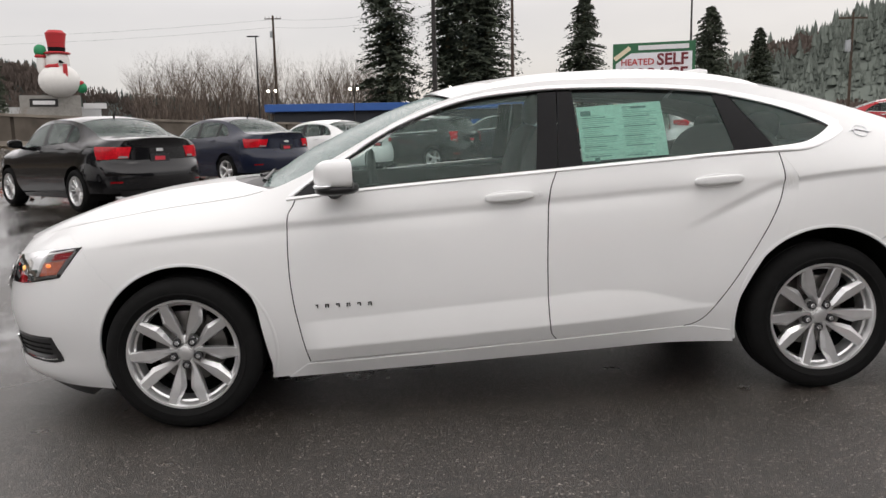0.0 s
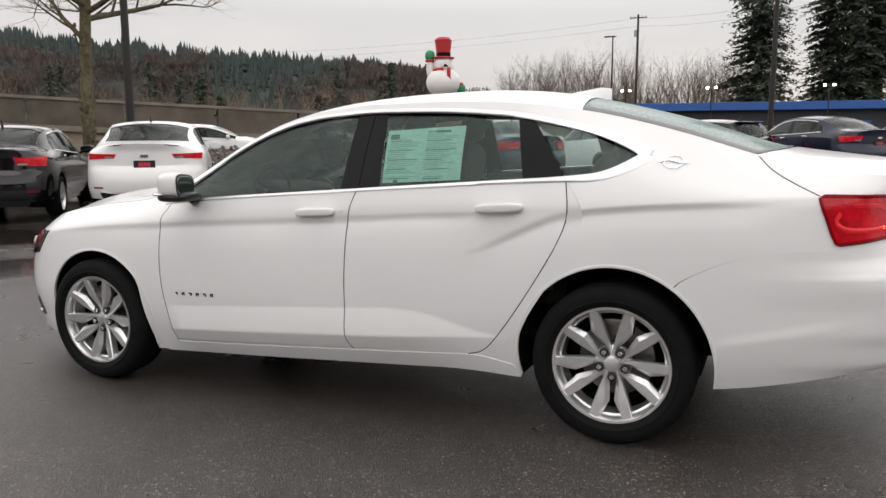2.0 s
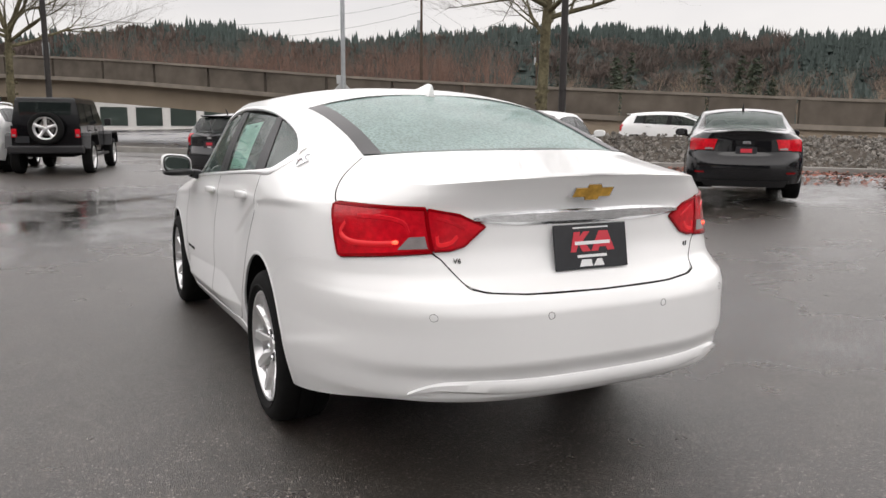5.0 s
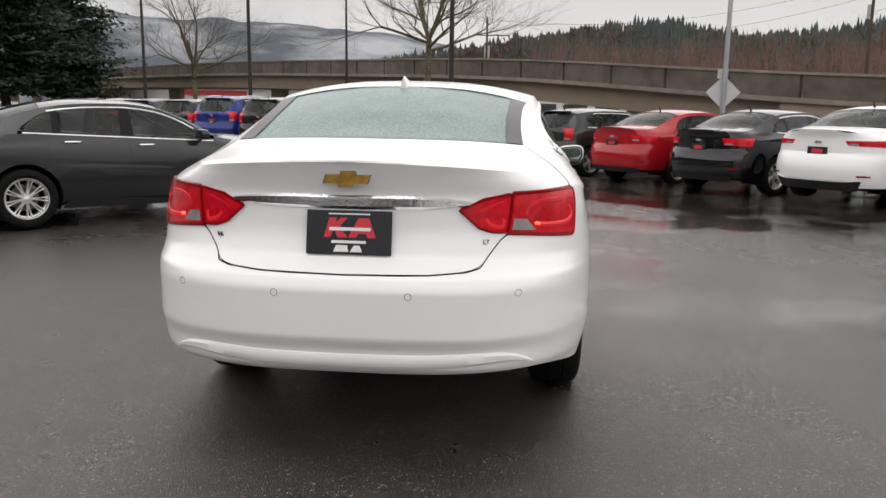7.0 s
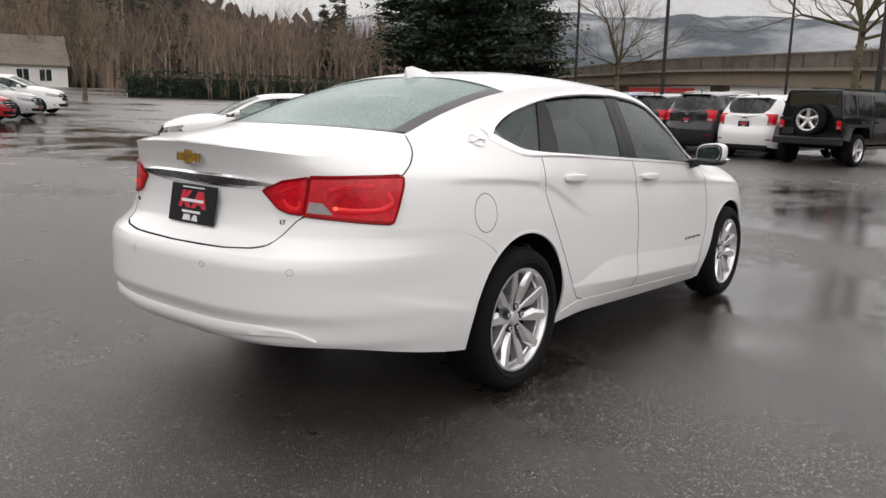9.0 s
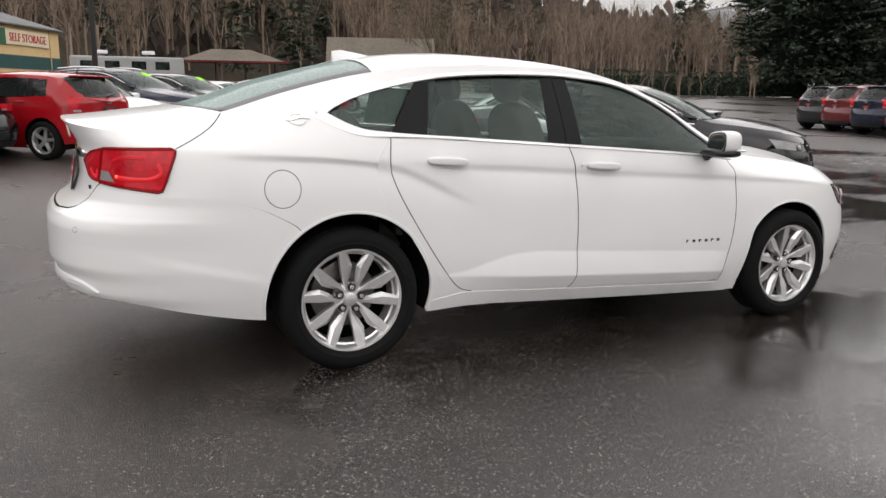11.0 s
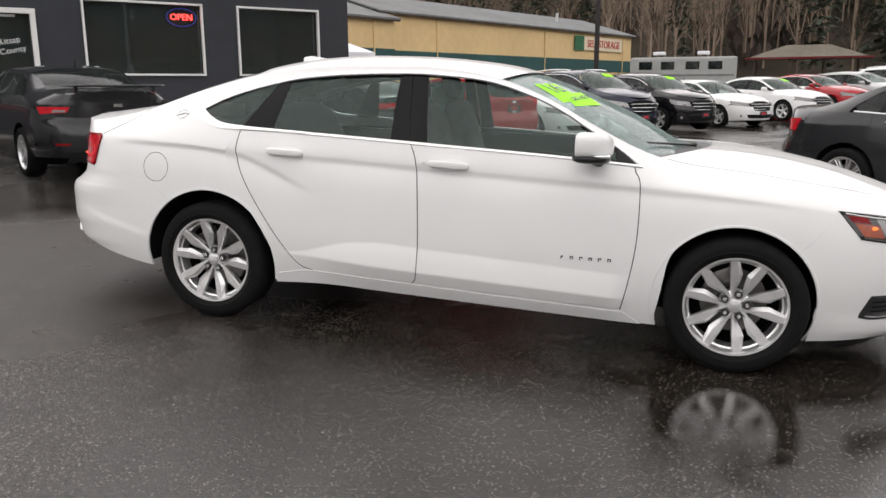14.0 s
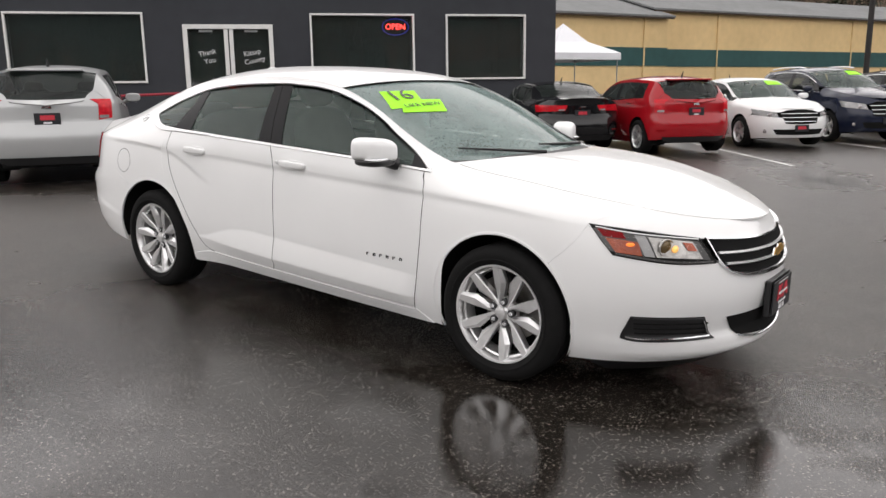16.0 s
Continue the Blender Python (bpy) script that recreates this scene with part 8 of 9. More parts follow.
post = thing("sign_post", pose(21.8, -7.3, 0), "galvanised post with a diamond road sign seen from behind", "road sign")
part("post", add_tube(bmesh.new(), [(0, 0, 0), (0, 0, 9)], [.085, .07], 12), POLEGREY, post)
part("sign_plate", prism(bmesh.new(), [(0, -.56), (.56, 0), (0, .56), (-.56, 0)], .01, Matrix.Translation((.09, 0, 2.15)) @ pose(0, 0, 0, 90, 0, 85)), STEELW, post, "bare metal back of the diamond sign")
part("small_plate", boxm((.09, .05, 2.75), (.01, .34, .30), .004), STEELW, post)

# tall roadside board of the storage firm
pylon = thing("pole_sign", pose(-19.9, -58.5, 0, 0, 0, -19.5), "tall storage sign with red and black lettering and a display", "sign")
for x in (-2.85, 2.85):
    part("column", boxm((x, -.1, 2.1), (.55, .5, 4.2), .03), YELLOW, pylon)
part("board", boxm((0, 0, 6.05), (6.4, .36, 3.8), .04), SIGNGREEN, pylon)
face = prism(bmesh.new(), [(-2.95, -1.55), (2.95, -1.55), (2.95, .35), (1.75, 1.15), (-2.95, 1.15)], .03, Matrix.Translation((0, .185, 6.0)) @ pose(0, 0, 0, 90, 0, 0) @ Matrix.Diagonal((1, 1, -1, 1)))
part("white_face", face, TENT, pylon)
part("yellow_band", boxm((0, .23, 4.68), (5.8, .03, .42)), SIGNYEL, pylon)
part("address_bar", boxm((0, .25, 4.68), (5.0, .02, .16)), SIGNGREEN, pylon)
part("phone_bar", boxm((-.75, .20, 7.55), (3.9, .04, .36), .01), PRINTW, pylon)
part("name_bar", boxm((0, 0, 0), (1.5, .04, .34), .01, Matrix.Translation((2.45, .20, 7.15)) @ pose(0, 0, 0, 0, 36, 0)), CREAM, pylon)
for words, sz, x, z, mt, fat in (("HEATED", .70, 1.25, 6.42, SIGNRED, .012), ("SELF", 1.25, -1.45, 6.55, SIGNDARK, .035), ("STORAGE", 1.25, 0.1, 5.45, SIGNDARK, .035)):
    o = text(words, sz, mt, pylon, Matrix.Translation((x, .235, z)) @ pose(0, 0, 0, 90, 0, 180), .015)
    o.data.offset = fat
part("display", boxm((0, .0, 3.2), (5.0, .36, 1.7), .03), MATTE, pylon, "black message display")
text("2 MO. FREE", .72, LEDW, pylon, Matrix.Translation((0, .20, 3.6)) @ pose(0, 0, 0, 90, 0, 180), .01).data.offset = .02
part("message_bar", boxm((0, .20, 3.08), (3.6, .02, .16)), SIGNRED, pylon)
part("message_bar", boxm((0, .20, 2.78), (3.8, .02, .2)), LEDW, pylon)

# low blue office far across the road
bo = thing("blue_office", pose(-1, -96, 0, 0, 0, 4), "low grey office with bright blue fascia", "building")
part("wall", boxm((0, 0, 2.0), (34, 8, 4.0)), WALLDARK, bo)
part("fascia", boxm((0, 0, 4.4), (36, 9.6, .9), .05), BLUEF, bo)
for x in (-13, -8, -3, 3, 9, 14):
    child_box("window", bo, BLUEF, (x, 4.05, 1.9), (2.2, .1, 1.6))
for x, y in ((16, -92), (6, -90), (-6, -90.5)):
    fl = thing("floodlight", pose(x, y, 0), "lit floodlight on a slim pole", "floodlight", "floodlights")
    part("pole", add_tube(bmesh.new(), [(0, 0, 0), (0, 0, 6.4)], .07, 8), POLEDARK, fl)
    for q in (-.45, .45):
        smooth(part("lamp", blob(bmesh.new(), (q, 0, 6.5), (.15, .10, .13), .8, 12, 8), LAMPLIT, fl))

# flat showroom with a tower and an inflatable snow figure on it
show = thing("showroom", pose(71.5, -147.8, 0, 0, 0, 25), "flat grey showroom with a low tower", "building")
part("wall", boxm((0, 0, 3.6), (26, 12, 7.2), .05), STEELW, show)
part("tower", boxm((-4.5, 7, 4.6), (10, 3, 9.2), .05), KERB, show)
child_box("sign_panel", show, GAPB, (-3.4, 8.55, 7.9), (4.6, .12, 1.4))
child_box("sign_bar", show, PRINTW, (-3.4, 8.65, 7.9), (3.6, .06, .7))
child_box("sign_panel", show, PRINTW, (5.0, 6.1, 7.4), (5.0, .12, 1.0))
child_box("sign_panel", show, PRINTW, (-12.0, 6.1, 7.4), (4.0, .12, 1.0))
bm = blob(bmesh.new(), (0, 0, 2.6), (3.5, 3.2, 3.0), 1.0, 24, 16)
blob(bm, (0, 0, 6.0), (2.1, 2.0, 2.0), 1.0, 20, 14)
blob(bm, (2.7, 0, 5.4), (.8, .8, 1.9), .9, 14, 10)
nw = len(bm.faces)
blob(bm, (0, 0, 7.5), (2.3, 2.1, .28), .8, 20, 8)
add_tube(bm, [(0, 0, 7.6), (0, 0, 9.2), (0, 0, 11.0), (0, 0, 11.5)], [1.35, 1.5, 1.75, 1.2], 20)
blob(bm, (2.7, 0, 6.9), (1.0, .9, .34), .8, 14, 8)
blob(bm, (-3.2, .2, 2.2), (.9, .8, .5), .8, 14, 8)
add_box(bm, (-1.0, 2.75, 4.0), (.75, .25, 2.8), .05)
add_tube(bm, [(0, 1.9, 5.2), (1.6, 1.2, 5.0), (2.0, 0, 4.9)], .42, 8)
nr_ = len(bm.faces)
blob(bm, (2.7, 0, 7.9), (1.05, .8, 1.1), .9, 14, 10)
blob(bm, (-3.6, .2, 1.4), (.9, .8, 1.0), .9, 14, 10)
ng = len(bm.faces)
add_tube(bm, [(0, 0, 7.75), (0, 0, 8.5)], [1.42, 1.48], 20)
add_tube(bm, [(-.3, 2.0, 5.9), (-.9, 3.0, 5.6)], [.3, .05], 8)
bm.faces.ensure_lookup_table()
for i, f in enumerate(bm.faces):
    f.material_index = 0 if i < nw else 1 if i < nr_ else 2 if i < ng else 3
snow = part("inflatable_snow_figure", bm, shader("white_nylon", (.78, .77, .74), .6, 0, .3, .06, 2), None)
for mt in (shader("red_nylon", (.45, .02, .025), .6), shader("green_nylon", (.02, .25, .10), .6), MATTE):
    snow.data.materials.append(mt)
smooth(snow, 50)
snow.matrix_basis = pose(62.4, -143.1, 9.2, 0, 0, 25)
tagged(snow, "giant inflatable snow figure with a red top hat", "inflatable")


# ---- trees, woods and hills ----
BARK = shader("mossy_grey_bark", (0.115, 0.102, 0.062), 0.9, 0, 0.2, 0.8, 11, 0.5, 30)
TWIG = shader("bare_twigs", (0.105, 0.082, 0.062), 0.9, 0, 0.2, 0.2, 4, 0, 60, 0, 0.35)
HAZEWOOD = shader("pale_bare_roadside_woods", (0.15, 0.122, 0.102), 0.95, 0, 0.1, 0.25, 0.4, 0, 60, 0, 0.35)
BROWNWOOD = shader("bare_brown_woods", (0.22, 0.17, 0.13), 0.95, 0, 0.1, 0.25, 0.4, 0, 60, 0, 0.45)
# Needle colour lifted and greyed so that it carries the haze.
NEEDLE = shader("conifer_needles_haze_grey", (0.060, 0.072, 0.050), 0.8, 0, 0.25, 0.3, 0.8, 0, 60, 0, 0.5)
NEEDLEPINE = shader("pine_needles", (0.036, 0.052, 0.034), 0.8, 0, 0.25, 0.3, 0.8, 0, 60, 0, 0.5)
# Bluish tone paints distance haze onto the far conifers.
HILLTREE = shader("far_conifer_forest_haze_tint", (0.062, 0.078, 0.072), 0.95, 0, 0.1, 0.35, 0.05, 0, 60, 0, 0.16)
# Mist and low cloud are pale noise painted into the far hill's colour.
MISTHILL = shader("far_forest_painted_mist", (0.15, 0.175, 0.195), 0.95, 0, 0.1, 0.3, 0.01)
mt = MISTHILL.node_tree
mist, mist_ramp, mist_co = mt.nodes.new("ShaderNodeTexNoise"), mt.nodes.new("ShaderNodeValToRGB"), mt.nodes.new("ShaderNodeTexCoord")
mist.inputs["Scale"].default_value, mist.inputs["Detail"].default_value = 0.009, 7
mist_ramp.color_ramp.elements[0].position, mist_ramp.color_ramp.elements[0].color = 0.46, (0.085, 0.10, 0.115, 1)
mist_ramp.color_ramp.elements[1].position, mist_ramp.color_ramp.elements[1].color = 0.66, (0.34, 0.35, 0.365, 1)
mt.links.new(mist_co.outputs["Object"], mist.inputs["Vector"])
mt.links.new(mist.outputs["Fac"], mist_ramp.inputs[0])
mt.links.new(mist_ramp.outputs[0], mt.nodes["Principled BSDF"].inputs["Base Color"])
# Distance haze is put into this paler forest colour.
HAZEHILL = shader("hillside_forest_painted_haze", (0.15, 0.17, 0.15), 0.95, 0, 0.1, 0.3, 0.02, 0, 60, 0, 0.3)
FOREST = shader("dark_leaf_litter_slope", (0.075, 0.064, 0.050), 0.95, 0, 0.1, 0.4, 0.3, 0.4, 1.5)
THICKET = shader("reddish_bare_thicket", (0.165, 0.108, 0.086), 0.95, 0, 0.1, 0.3, 0.05, 0, 60, 0, 0.3)
HILLBROWN = shader("far_bare_forest", (0.115, 0.092, 0.080), 0.95, 0, 0.1, 0.25, 0.02, 0, 60, 0, 0.22)
HEDGE = shader("dark_hedge_leaves", (0.022, 0.034, 0.020), 0.8, 0, 0.25, 0.3, 1, 0, 60, 0, 0.5)


class Soup:
    """Loose triangles and thin tubes gathered for one mesh."""

    def __init__(self):
        self.v, self.f = [], []

    def limb(self, a, b, r0, r1, n=5):
        d = (b - a).normalized()
        u = d.cross(Vector((0, 0, 1)) if abs(d.z) < .9 else Vector((1, 0, 0))).normalized()
        w = d.cross(u)
        i = len(self.v)
        for p, r in ((a, r0), (b, r1)):
            self.v += [p + (u * math.cos(k * math.tau / n) + w * math.sin(k * math.tau / n)) * r for k in range(n)]
        self.f += [(i + k, i + (k + 1) % n, i + n + (k + 1) % n, i + n + k) for k in range(n)]

    def tri(self, *pts):
        i = len(self.v)
        self.v += list(pts)
        self.f.append(tuple(range(i, i + len(pts))))

    def mesh(self, name, material):
        me = bpy.data.meshes.new(name)
        me.from_pydata(self.v, [], self.f)
        me.materials.append(material)
        return me


def grow(rnd, wood, twig, p, d, length, r, depth, spread=.55, up=.12, thin=False):
    """One limb and all that springs from it."""
    steps = 3
    for k in range(steps):
        q = p + d * length / steps
        target = wood if depth > 2 else twig
        r1 = r * (1 - .22 * (k + 1) / steps * (1.6 if depth < 2 else 1))
        if depth < (2 if thin else 1):
            u = d.cross(Vector((rnd.uniform(-1, 1), rnd.uniform(-1, 1), .3))).normalized() * r * 1.6
            target.tri(p - u, q, p + u)
        else:
            target.limb(p, q, r, r1, 7 if depth > 4 else 5 if depth > 2 else 3)
        p, r = q, r1
        d = (d + Vector((rnd.uniform(-1, 1), rnd.uniform(-1, 1), rnd.uniform(-.6, 1) + up)) * .13).normalized()
        if depth > 0 and k < steps - 1 and rnd.random() < (.75 if thin else .95):
            s = (d + Vector((rnd.uniform(-1, 1), rnd.uniform(-1, 1), rnd.uniform(-.5, .8))).normalized() * spread * 1.5).normalized()
            grow(rnd, wood, twig, p, s, length * rnd.uniform(.5, .75), r * .5, depth - 1, spread, up, thin)
    if depth > 0:
        for k in range(2 if rnd.random() < .7 else 3):
            s = (d + Vector((rnd.uniform(-1, 1), rnd.uniform(-1, 1), rnd.uniform(-.4, .7))).normalized() * spread).normalized()
            grow(rnd, wood, twig, p, s, length * rnd.uniform(.62, .85), r * .66, depth - 1, spread, up, thin)


def bare_tree(x, y, h, seed, label, depth=6, r=None, stems=1, fork=.32, spread=.6, name="tree", side_limbs=0):
    rnd = random.Random(seed)
    wood, twig = Soup(), Soup()
    r = r or h * .022
    for k in range(stems):
        base = Vector((rnd.uniform(-.25, .25) * k, rnd.uniform(-.9, .9) * (k > 0), 0))
        d = Vector((rnd.uniform(-.06, .06), rnd.uniform(-.06, .06), 1)).normalized()
        wood.limb(base - d * .1, base + d * .5, r * 1.5, r * 1.12, 9)
        p = base + d * .5
        n = 4
        for q in range(n):
            e = p + d * (h * fork) / n
            wood.limb(p, e, r * (1.12 - .06 * q), r * (1.06 - .06 * q), 9)
            p = e
            d = (d + Vector((rnd.uniform(-1, 1), rnd.uniform(-1, 1), .4)) * .05).normalized()
            if q > 1:
                s = (d * .5 + Vector((rnd.uniform(-1, 1), rnd.uniform(-1, 1), .25)).normalized()).normalized()
                grow(rnd, wood, twig, p, s, h * .16, r * .45, depth - 2, spread)
        for q in range(3):
            s = (d + Vector((rnd.uniform(-1, 1), rnd.uniform(-1, 1), .2)).normalized() * .55).normalized()
            grow(rnd, wood, twig, p, s, h * .20, r * .66, depth - 1, spread)
        for q in range(side_limbs):
            a = q * math.tau / side_limbs + .5
            s = Vector((math.cos(a), math.sin(a), .28)).normalized()
            grow(rnd, wood, twig, p - Vector((0, 0, .15 * q)), s, h * .20, r * .5, depth - 2, spread, .05)
        # moss and knots on the stem
        for q in range(26):
            a, z = rnd.random() * 6.28, rnd.uniform(.8, h * fork)
            c = base + Vector((math.cos(a) * r * 1.02, math.sin(a) * r * 1.02, z))
            wood.limb(c, c + Vector((math.cos(a) * .06, math.sin(a) * .06, rnd.uniform(-.05, .06))), .07, .02, 5)
    t = thing(name, pose(x, y, ground_z(x, y)), label, "tree")
    for nm, sp, mt in (("trunk", wood, BARK), ("crown", twig, TWIG)):
        o = new(nm, sp.mesh(nm, mt))
        o.parent = t
        smooth(o)
    return t


def conifer_soup(rnd, sp, c, h, r, whorls=26, per=8, bits=5, start=.12, droop=.35, ragged=.35, wide=1.0, clumps=0, full=.75, tuft=1.0):
    """Boughs in whorls, each of ragged drooping sprays; clumps adds loose tufts of needles round every spray."""
    lean = rnd.random() * 50
    for k in range(whorls):
        q = start + (1 - start) * (k + rnd.random() * .9) / whorls
        reach = r * (1 - q) ** full * (1.05 if q > .25 else .65 + q)
        for j in range(per):
            if rnd.random() < .12:
                continue
            a = rnd.random() * math.tau
            gap = noise.noise(Vector((math.cos(a) * 1.1, math.sin(a) * 1.1, q * 7 + lean)))
            if clumps and gap < -.28:
                continue
            ln = reach * (rnd.uniform(1 - ragged, 1 + ragged * .4) + (gap * .7 if clumps else 0)) + .15
            d = Vector((math.cos(a), math.sin(a), 0))
            side_ = Vector((-d.y, d.x, 0))
            p0 = c + Vector((0, 0, h * q))
            for b in range(bits):
                u0, u1 = b / bits, (b + 1.35) / bits
                z0, z1 = -droop * ln * u0 ** 1.4, -droop * ln * min(u1, 1.1) ** 1.4
                w = ln * .20 * wide * (1.15 - u0 * .7) * rnd.uniform(.6, 1.3)
                m = p0 + d * ln * u0 + Vector((0, 0, z0 + rnd.uniform(-.02, .05) * h * .2))
                t = p0 + d * ln * u1 + side_ * rnd.uniform(-.3, .3) * w + Vector((0, 0, z1))
                if clumps and b < bits - 1:
                    sp.tri(m + side_ * w * .8, t, m - side_ * w * .8 + Vector((0, 0, -w * .5)))
                if not clumps:
                    sp.tri(m + side_ * w, t, m - side_ * w + Vector((0, 0, -w * .3)))
                    sp.tri(m + Vector((0, 0, w * .5)), t + Vector((0, 0, -w * .2)), m + Vector((0, 0, -w * .8)))
                for i in range(clumps):
                    s = rnd.uniform(.12, .30) * (.5 + r * .27) * tuft
                    o = m.lerp(t, rnd.random()) + side_ * rnd.gauss(0, w * .6) + Vector((0, 0, rnd.gauss(0, w * .25) - s * .3))
                    e = d * rnd.uniform(-.4, 1.1) + side_ * rnd.uniform(-1, 1) + Vector((0, 0, rnd.uniform(-.8, .4)))
                    f = Vector((rnd.uniform(-1, 1), rnd.uniform(-1, 1), rnd.uniform(-.7, .7)))
                    sp.tri(o - f * s * .45, o + e * s, o + f * s * .45)


def conifer(x, y, h, r, seed, label, z=None, mat=None, **k):
    rnd = random.Random(seed)
    t = thing("conifer_tree", pose(x, y, ground_z(x, y) if z is None else z), label, "tree", "conifers")
    part("trunk", add_tube(bmesh.new(), [(0, 0, 0), (0, 0, h * .5), (0, 0, h * .96)], [h * .018, h * .012, h * .002], 8), BARK, t)
    sp = Soup()
    conifer_soup(rnd, sp, Vector((0, 0, 0)), h, r, **k)
    o = new("crown", sp.mesh("crown", mat or NEEDLE))
    o.parent = t
    return t


# street trees before the ramp
bare_tree(14.26, -10.67, 9.5, 3, "mossy bare street tree beside the verge", 7, .15, 1, .42, side_limbs=5)
bare_tree(27.1, 3.2, 11.0, 8, "bare street tree with spreading pale limbs", 7, .13, 1, .34, side_limbs=4)
bare_tree(38.2, 17.9, 11.5, 21, "bare street tree before the bridge", 7, .12, 1, .28, side_limbs=3)

bare_tree(22.1, 48.6, 9.0, 33, "small bare tree before the green screen fence", 6, .13, 1, .22)

# tall conifers across the road, and the big pines by the bridge
for x, y, h, r, s in ((2.0, -116, 33, 6.2, 1), (-9.5, -115, 36, 6.0, 2), (-13.0, -117, 34, 5.6, 3), (-7.0, -118, 30, 5.0, 5), (-27.0, -113, 20.5, 5.0, 4), (-45, -110, 18, 4.5, 6), (-57, -120, 16, 3.6, 7)):
    conifer(x, y, h, r, s, "tall dark conifer across the road", whorls=58, per=11, bits=5, start=.1, droop=.22, clumps=7, full=.6)
for x, y, h, r, s in ((61.5, 47.0, 22, 7.2, 11), (66.5, 49.0, 24, 8.0, 12), (71.0, 46.0, 20, 7.0, 13), (66.5, 54.0, 23, 8.0, 14)):
    conifer(x, y, h, r, s, "broad dark pine beside the bridge", mat=NEEDLEPINE, whorls=48, per=18, bits=5, start=.08, droop=-.02, ragged=.5, clumps=10, full=.55, tuft=.8)


def woods(name, label, place, count, seed, kinds, material_b, material_c):
    """A stand of bare trees and conifers, too many to count."""
    rnd = random.Random(seed)
    bare, con = Soup(), Soup()
    protos = []
    for k in range(5):
        w = Soup()
        r2 = random.Random(seed * 10 + k)
        p = Vector((0, 0, 0))
        w.limb(p, Vector((0, 0, .34)), .009, .007, 4)
        for q in range(4):
            s = Vector((r2.uniform(-.45, .45), r2.uniform(-.45, .45), 1)).normalized()
            grow(r2, w, w, Vector((0, 0, .16 + .05 * q)), s, .20, .0042, 3, .5, .12, True)
        protos.append(w)
    for k in range(count):
        x, y, z, h = place(rnd)
        if rnd.random() < kinds:
            conifer_soup(rnd, con, Vector((x, y, z)), h * 1.05, h * .19, 20, 8, 3, .08, .24, .45, 1.0, 2, .65, 2.3)
        else:
            w = rnd.choice(protos)
            a = rnd.random() * math.tau
            c, s = math.cos(a) * h, math.sin(a) * h
            i = len(bare.v)
            bare.v += [Vector((x + v.x * c - v.y * s, y + v.x * s + v.y * c, z + v.z * h)) for v in w.v]
            bare.f += [tuple(q + i for q in f) for f in w.f]
    for nm, sp, mt in ((name + "_bare", bare, material_b), (name + "_conifers", con, material_c)):
        if sp.v:
            tagged(new(nm, sp.mesh(nm, mt)), label, "woods", kind="stuff")


def polar(az0, az1, d0, d1, h0, h1, z=0.0, rise=0.0):
    def f(rnd):
        a, d = radians(rnd.uniform(az0, az1)), d0 + (d1 - d0) * rnd.random()
        return d * math.cos(a), d * math.sin(a), z + rise * (d - d0), rnd.uniform(h0, h1)
    return f


woods("near_woods", "brown winter woods with scattered conifers", polar(42, 70, 105, 135, 11, 19, 1.0, .10), 170, 31, .05, BROWNWOOD, NEEDLE)
woods("yard_shrubs", "brown leafless shrubs before the yard fence", polar(40, 64, 65, 70, 2.0, 4.5, .9), 50, 37, 0, BROWNWOOD, NEEDLE)
woods("slope_woods", "steep wooded slope of bare trees and conifers", polar(62, 124, 112, 165, 14, 24, 1.5, .30), 380, 32, .13, BROWNWOOD, NEEDLE)
woods("back_woods", "dark conifers on the upper slope", polar(60, 130, 160, 190, 20, 30, 12, .30), 150, 33, .6, BROWNWOOD, NEEDLE)
woods("road_woods", "bare brown trees along the far road", polar(-90, -71, 125, 160, 12, 21, 0, .05), 160, 34, 0, HAZEWOOD, NEEDLE)
woods("left_woods", "mixed trees beyond the ramp", polar(-64, -34, 95, 150, 5, 11, 0, .06), 120, 35, .2, BROWNWOOD, NEEDLE)
woods("brown_thicket", "reddish brown bare thicket behind the ramp", polar(-31, -1, 125, 190, 12, 18, 0, .14), 230, 36, 0, THICKET, NEEDLE)


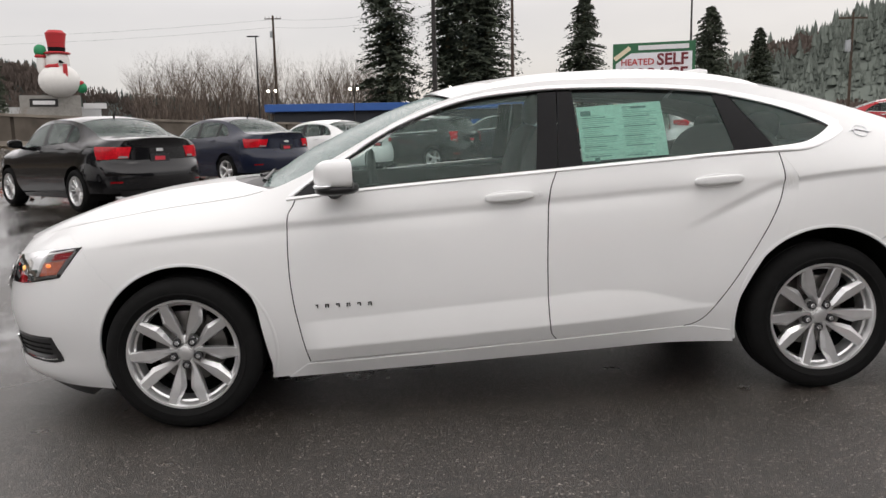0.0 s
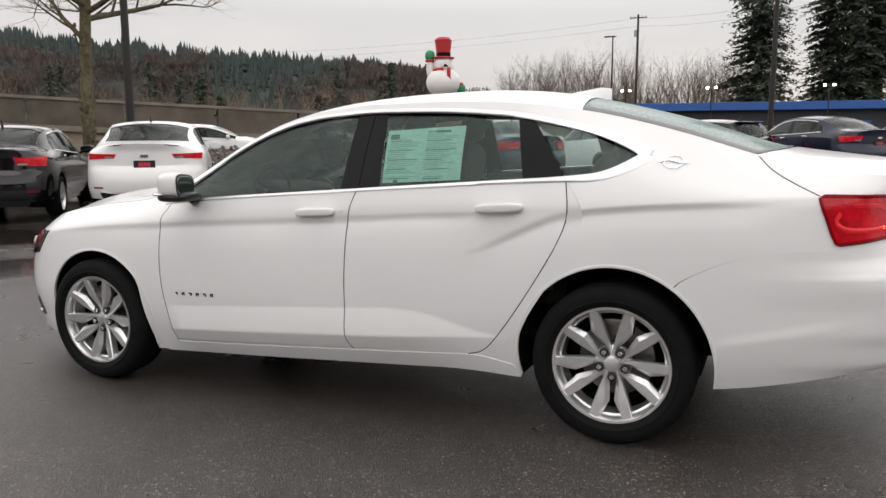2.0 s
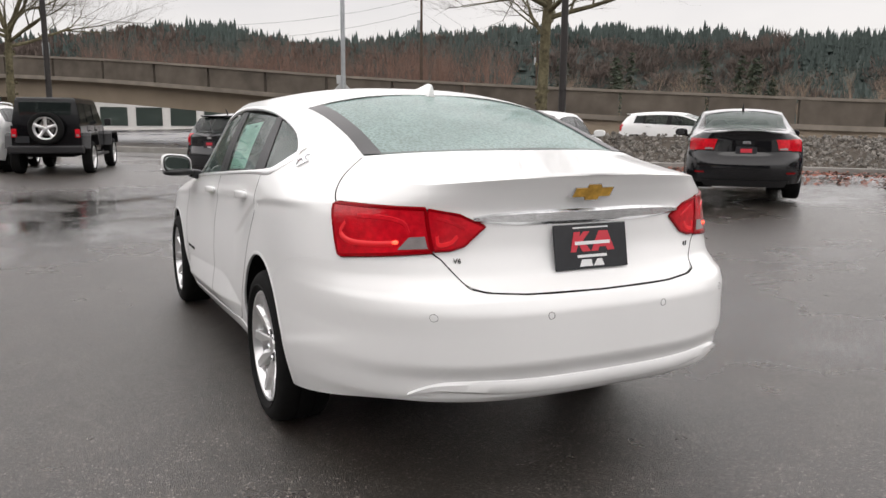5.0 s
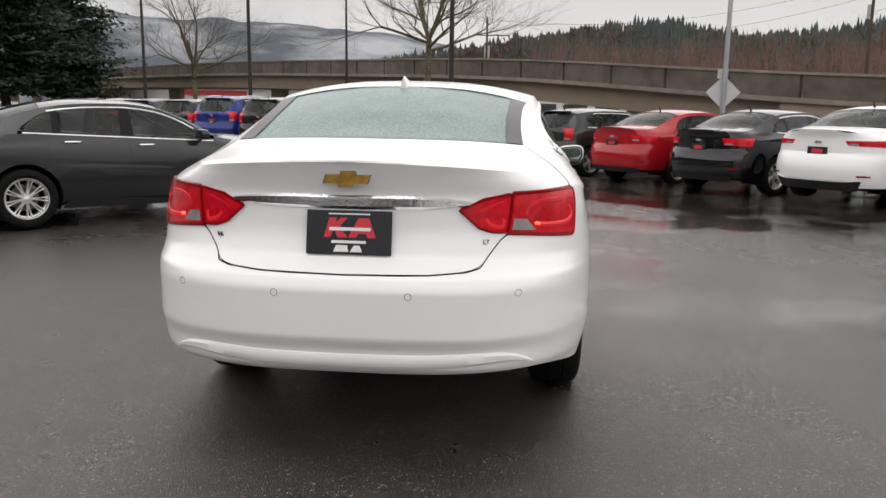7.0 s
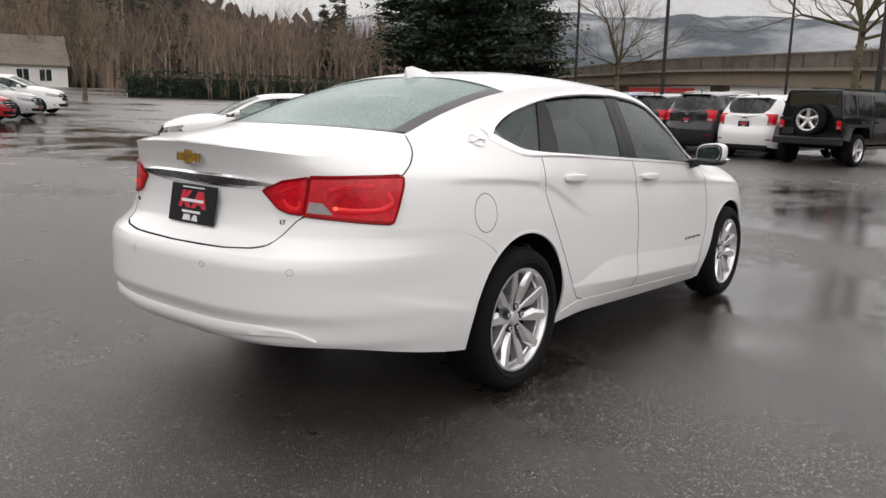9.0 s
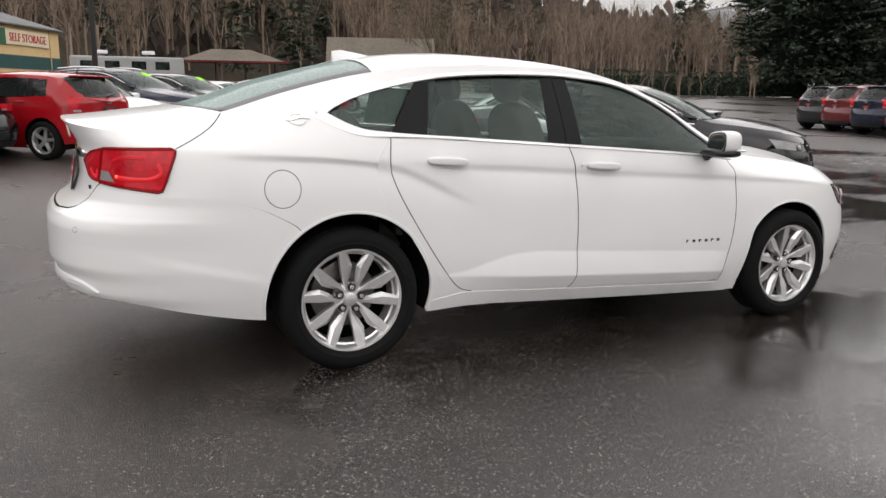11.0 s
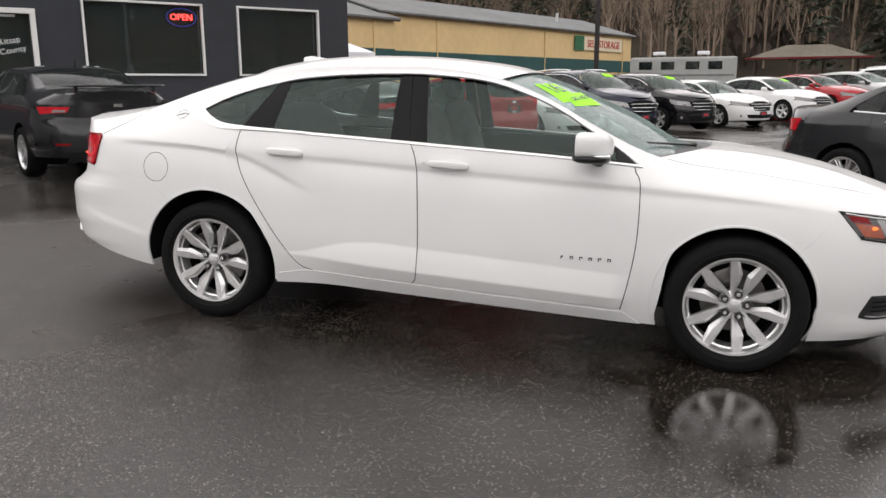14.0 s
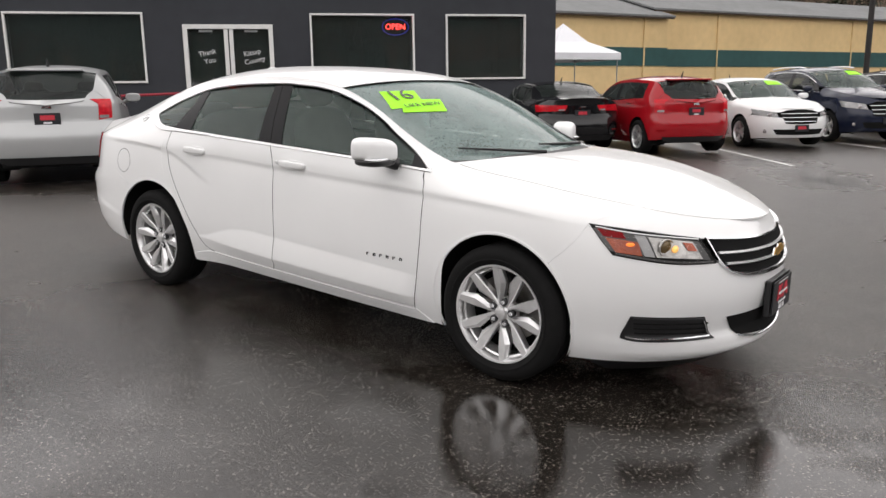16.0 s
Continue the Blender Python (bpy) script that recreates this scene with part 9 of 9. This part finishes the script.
# hill ridges clothed in forest
def ridge(name, label, az0, az1, dist, depth, profile, seed, trees, size, brown=.2, cover=None):
    rnd = random.Random(seed)
    n = 60
    rows = []
    v, f = [], []
    for k in range(n + 1):
        a = az0 + (az1 - az0) * k / n
        h = profile(a)
        for j in range(7):
            q = j / 6
            d = dist + depth * q
            z = h * (q * (2 - q)) + noise.noise(Vector((a * .35, q * 3, seed))) * h * .10 * q
            v.append((d * math.cos(radians(a)), d * math.sin(radians(a)), z - 1.0))
    for k in range(n):
        for j in range(6):
            i = k * 7 + j
            f.append((i, i + 7, i + 8, i + 1))
    me = bpy.data.meshes.new(name + "_slope")
    me.from_pydata(v, [], f)
    me.materials.append(cover or HILLTREE)
    for p in me.polygons:
        p.use_smooth = True
    structure(new(name + "_slope", me), label, "hill")
    con, bro = Soup(), Soup()
    for k in range(trees):
        a, q = rnd.uniform(az0, az1), rnd.random() ** .7
        h = profile(a)
        d = dist + depth * q
        z = h * (q * (2 - q)) + noise.noise(Vector((a * .35, q * 3, seed))) * h * .10 * q - 1.5
        c = Vector((d * math.cos(radians(a)), d * math.sin(radians(a)), z))
        patch_ = noise.noise(Vector((a * .12, q * 2.2, seed + 5)))
        s = size * rnd.uniform(.35, 1.15) * (1.25 + .9 * noise.noise(Vector((a * 1.3, q * 9, seed + 9))))
        if patch_ + rnd.uniform(-.2, .2) > .28 - brown and q < .75:
            for j in range(3):
                o = Vector((rnd.uniform(-.4, .4) * s, rnd.uniform(-.4, .4) * s, 0))
                for i in range(9):
                    e = c + o + Vector((rnd.uniform(-.35, .35) * s, rnd.uniform(-.35, .35) * s, s * rnd.uniform(.35, .85)))
                    m = (c + o).lerp(e, .55)
                    w = s * .05
                    bro.tri(m, e + Vector((w, -w, -w)), e + Vector((0, 0, w)), e + Vector((-w, w, -w)))
        else:
            m = 6
            for j in range(3):
                z0, z1, w = s * (.10 + .27 * j), s * (.52 + .26 * j), s * (.19 - .05 * j)
                top = c + Vector((rnd.uniform(-.02, .02) * s, rnd.uniform(-.02, .02) * s, z1))
                ring = [c + Vector((math.cos(i * math.tau / m) * w * rnd.uniform(.6, 1.3), math.sin(i * math.tau / m) * w * rnd.uniform(.6, 1.3), z0 + rnd.uniform(-.06, .06) * s)) for i in range(m)]
                for i in range(m):
                    con.tri(ring[i], ring[(i + 1) % m], top)
    for nm, sp, mt in ((name + "_conifers", con, cover or HILLTREE), (name + "_bare_trees", bro, HILLBROWN)):
        if sp.v:
            tagged(new(nm, sp.mesh(nm, mt)), label, "forest", kind="stuff")


ridge("east_hill", "forested hill with dark conifers beyond the ramp", -66, 14, 300, 210, pchip((-66, 36), (-60, 41), (-52, 45), (-45, 47), (-35, 53), (-25, 48), (-16, 43), (-9, 50), (-5, 48), (0, 41), (6, 32), (14, 20)), 41, 12000, 6.0)
ridge("south_hill", "low misty forested ridge", -86, -60, 420, 160, pchip((-86, 12), (-76, 21), (-70, 26), (-66, 31), (-60, 36)), 42, 1800, 6, .2)
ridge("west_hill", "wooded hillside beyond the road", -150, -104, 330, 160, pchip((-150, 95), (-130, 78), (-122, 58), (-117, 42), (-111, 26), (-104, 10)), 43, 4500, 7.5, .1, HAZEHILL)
ridge("north_slope", "steep slope of bare brown woods", 40, 140, 150, 110, pchip((40, 8), (48, 14), (58, 22), (66, 36), (78, 50), (95, 55), (140, 55)), 45, 1500, 9, .8, FOREST)
ridge("mist_hill", "far dark mountains with low cloud painted on", 0, 60, 800, 400, pchip((0, 80), (12, 118), (25, 128), (40, 122), (60, 90)), 44, 0, 14, -.5, MISTHILL)


def hedge(a, b, h, seed):
    rnd = random.Random(seed)
    sp = Soup()
    a, b = Vector((*a, 0)), Vector((*b, 0))
    for k in range(8000):
        p = a.lerp(b, rnd.random()) + Vector((rnd.gauss(0, .7), rnd.gauss(0, .7), 0))
        p.z = ground_z(p.x, p.y) + rnd.random() ** .8 * h
        s = rnd.uniform(.08, .22)
        q = [p + Vector((rnd.uniform(-1, 1), rnd.uniform(-1, 1), rnd.uniform(-1, 1))) * s for _ in range(3)]
        sp.tri(*q)
    tagged(new("hedge", sp.mesh("hedge", HEDGE)), "dark evergreen hedge along the back fence", "hedge", kind="stuff")


hedge((64, 49.6), (31, 58.4), 2.3, 51)
HEDGEF = shader("dark_green_mesh_screen", (0.012, 0.017, 0.012), 0.8, 0, 0.2, 0.3, 2)
fence = structure(part("yard_fence", boxm((0, 0, .9), (34, .08, 1.8)), HEDGEF, None), "dark green screened yard fence", "fence")
fence.matrix_basis = pose(48, 55.3, ground_z(48, 55), 0, 0, -15)
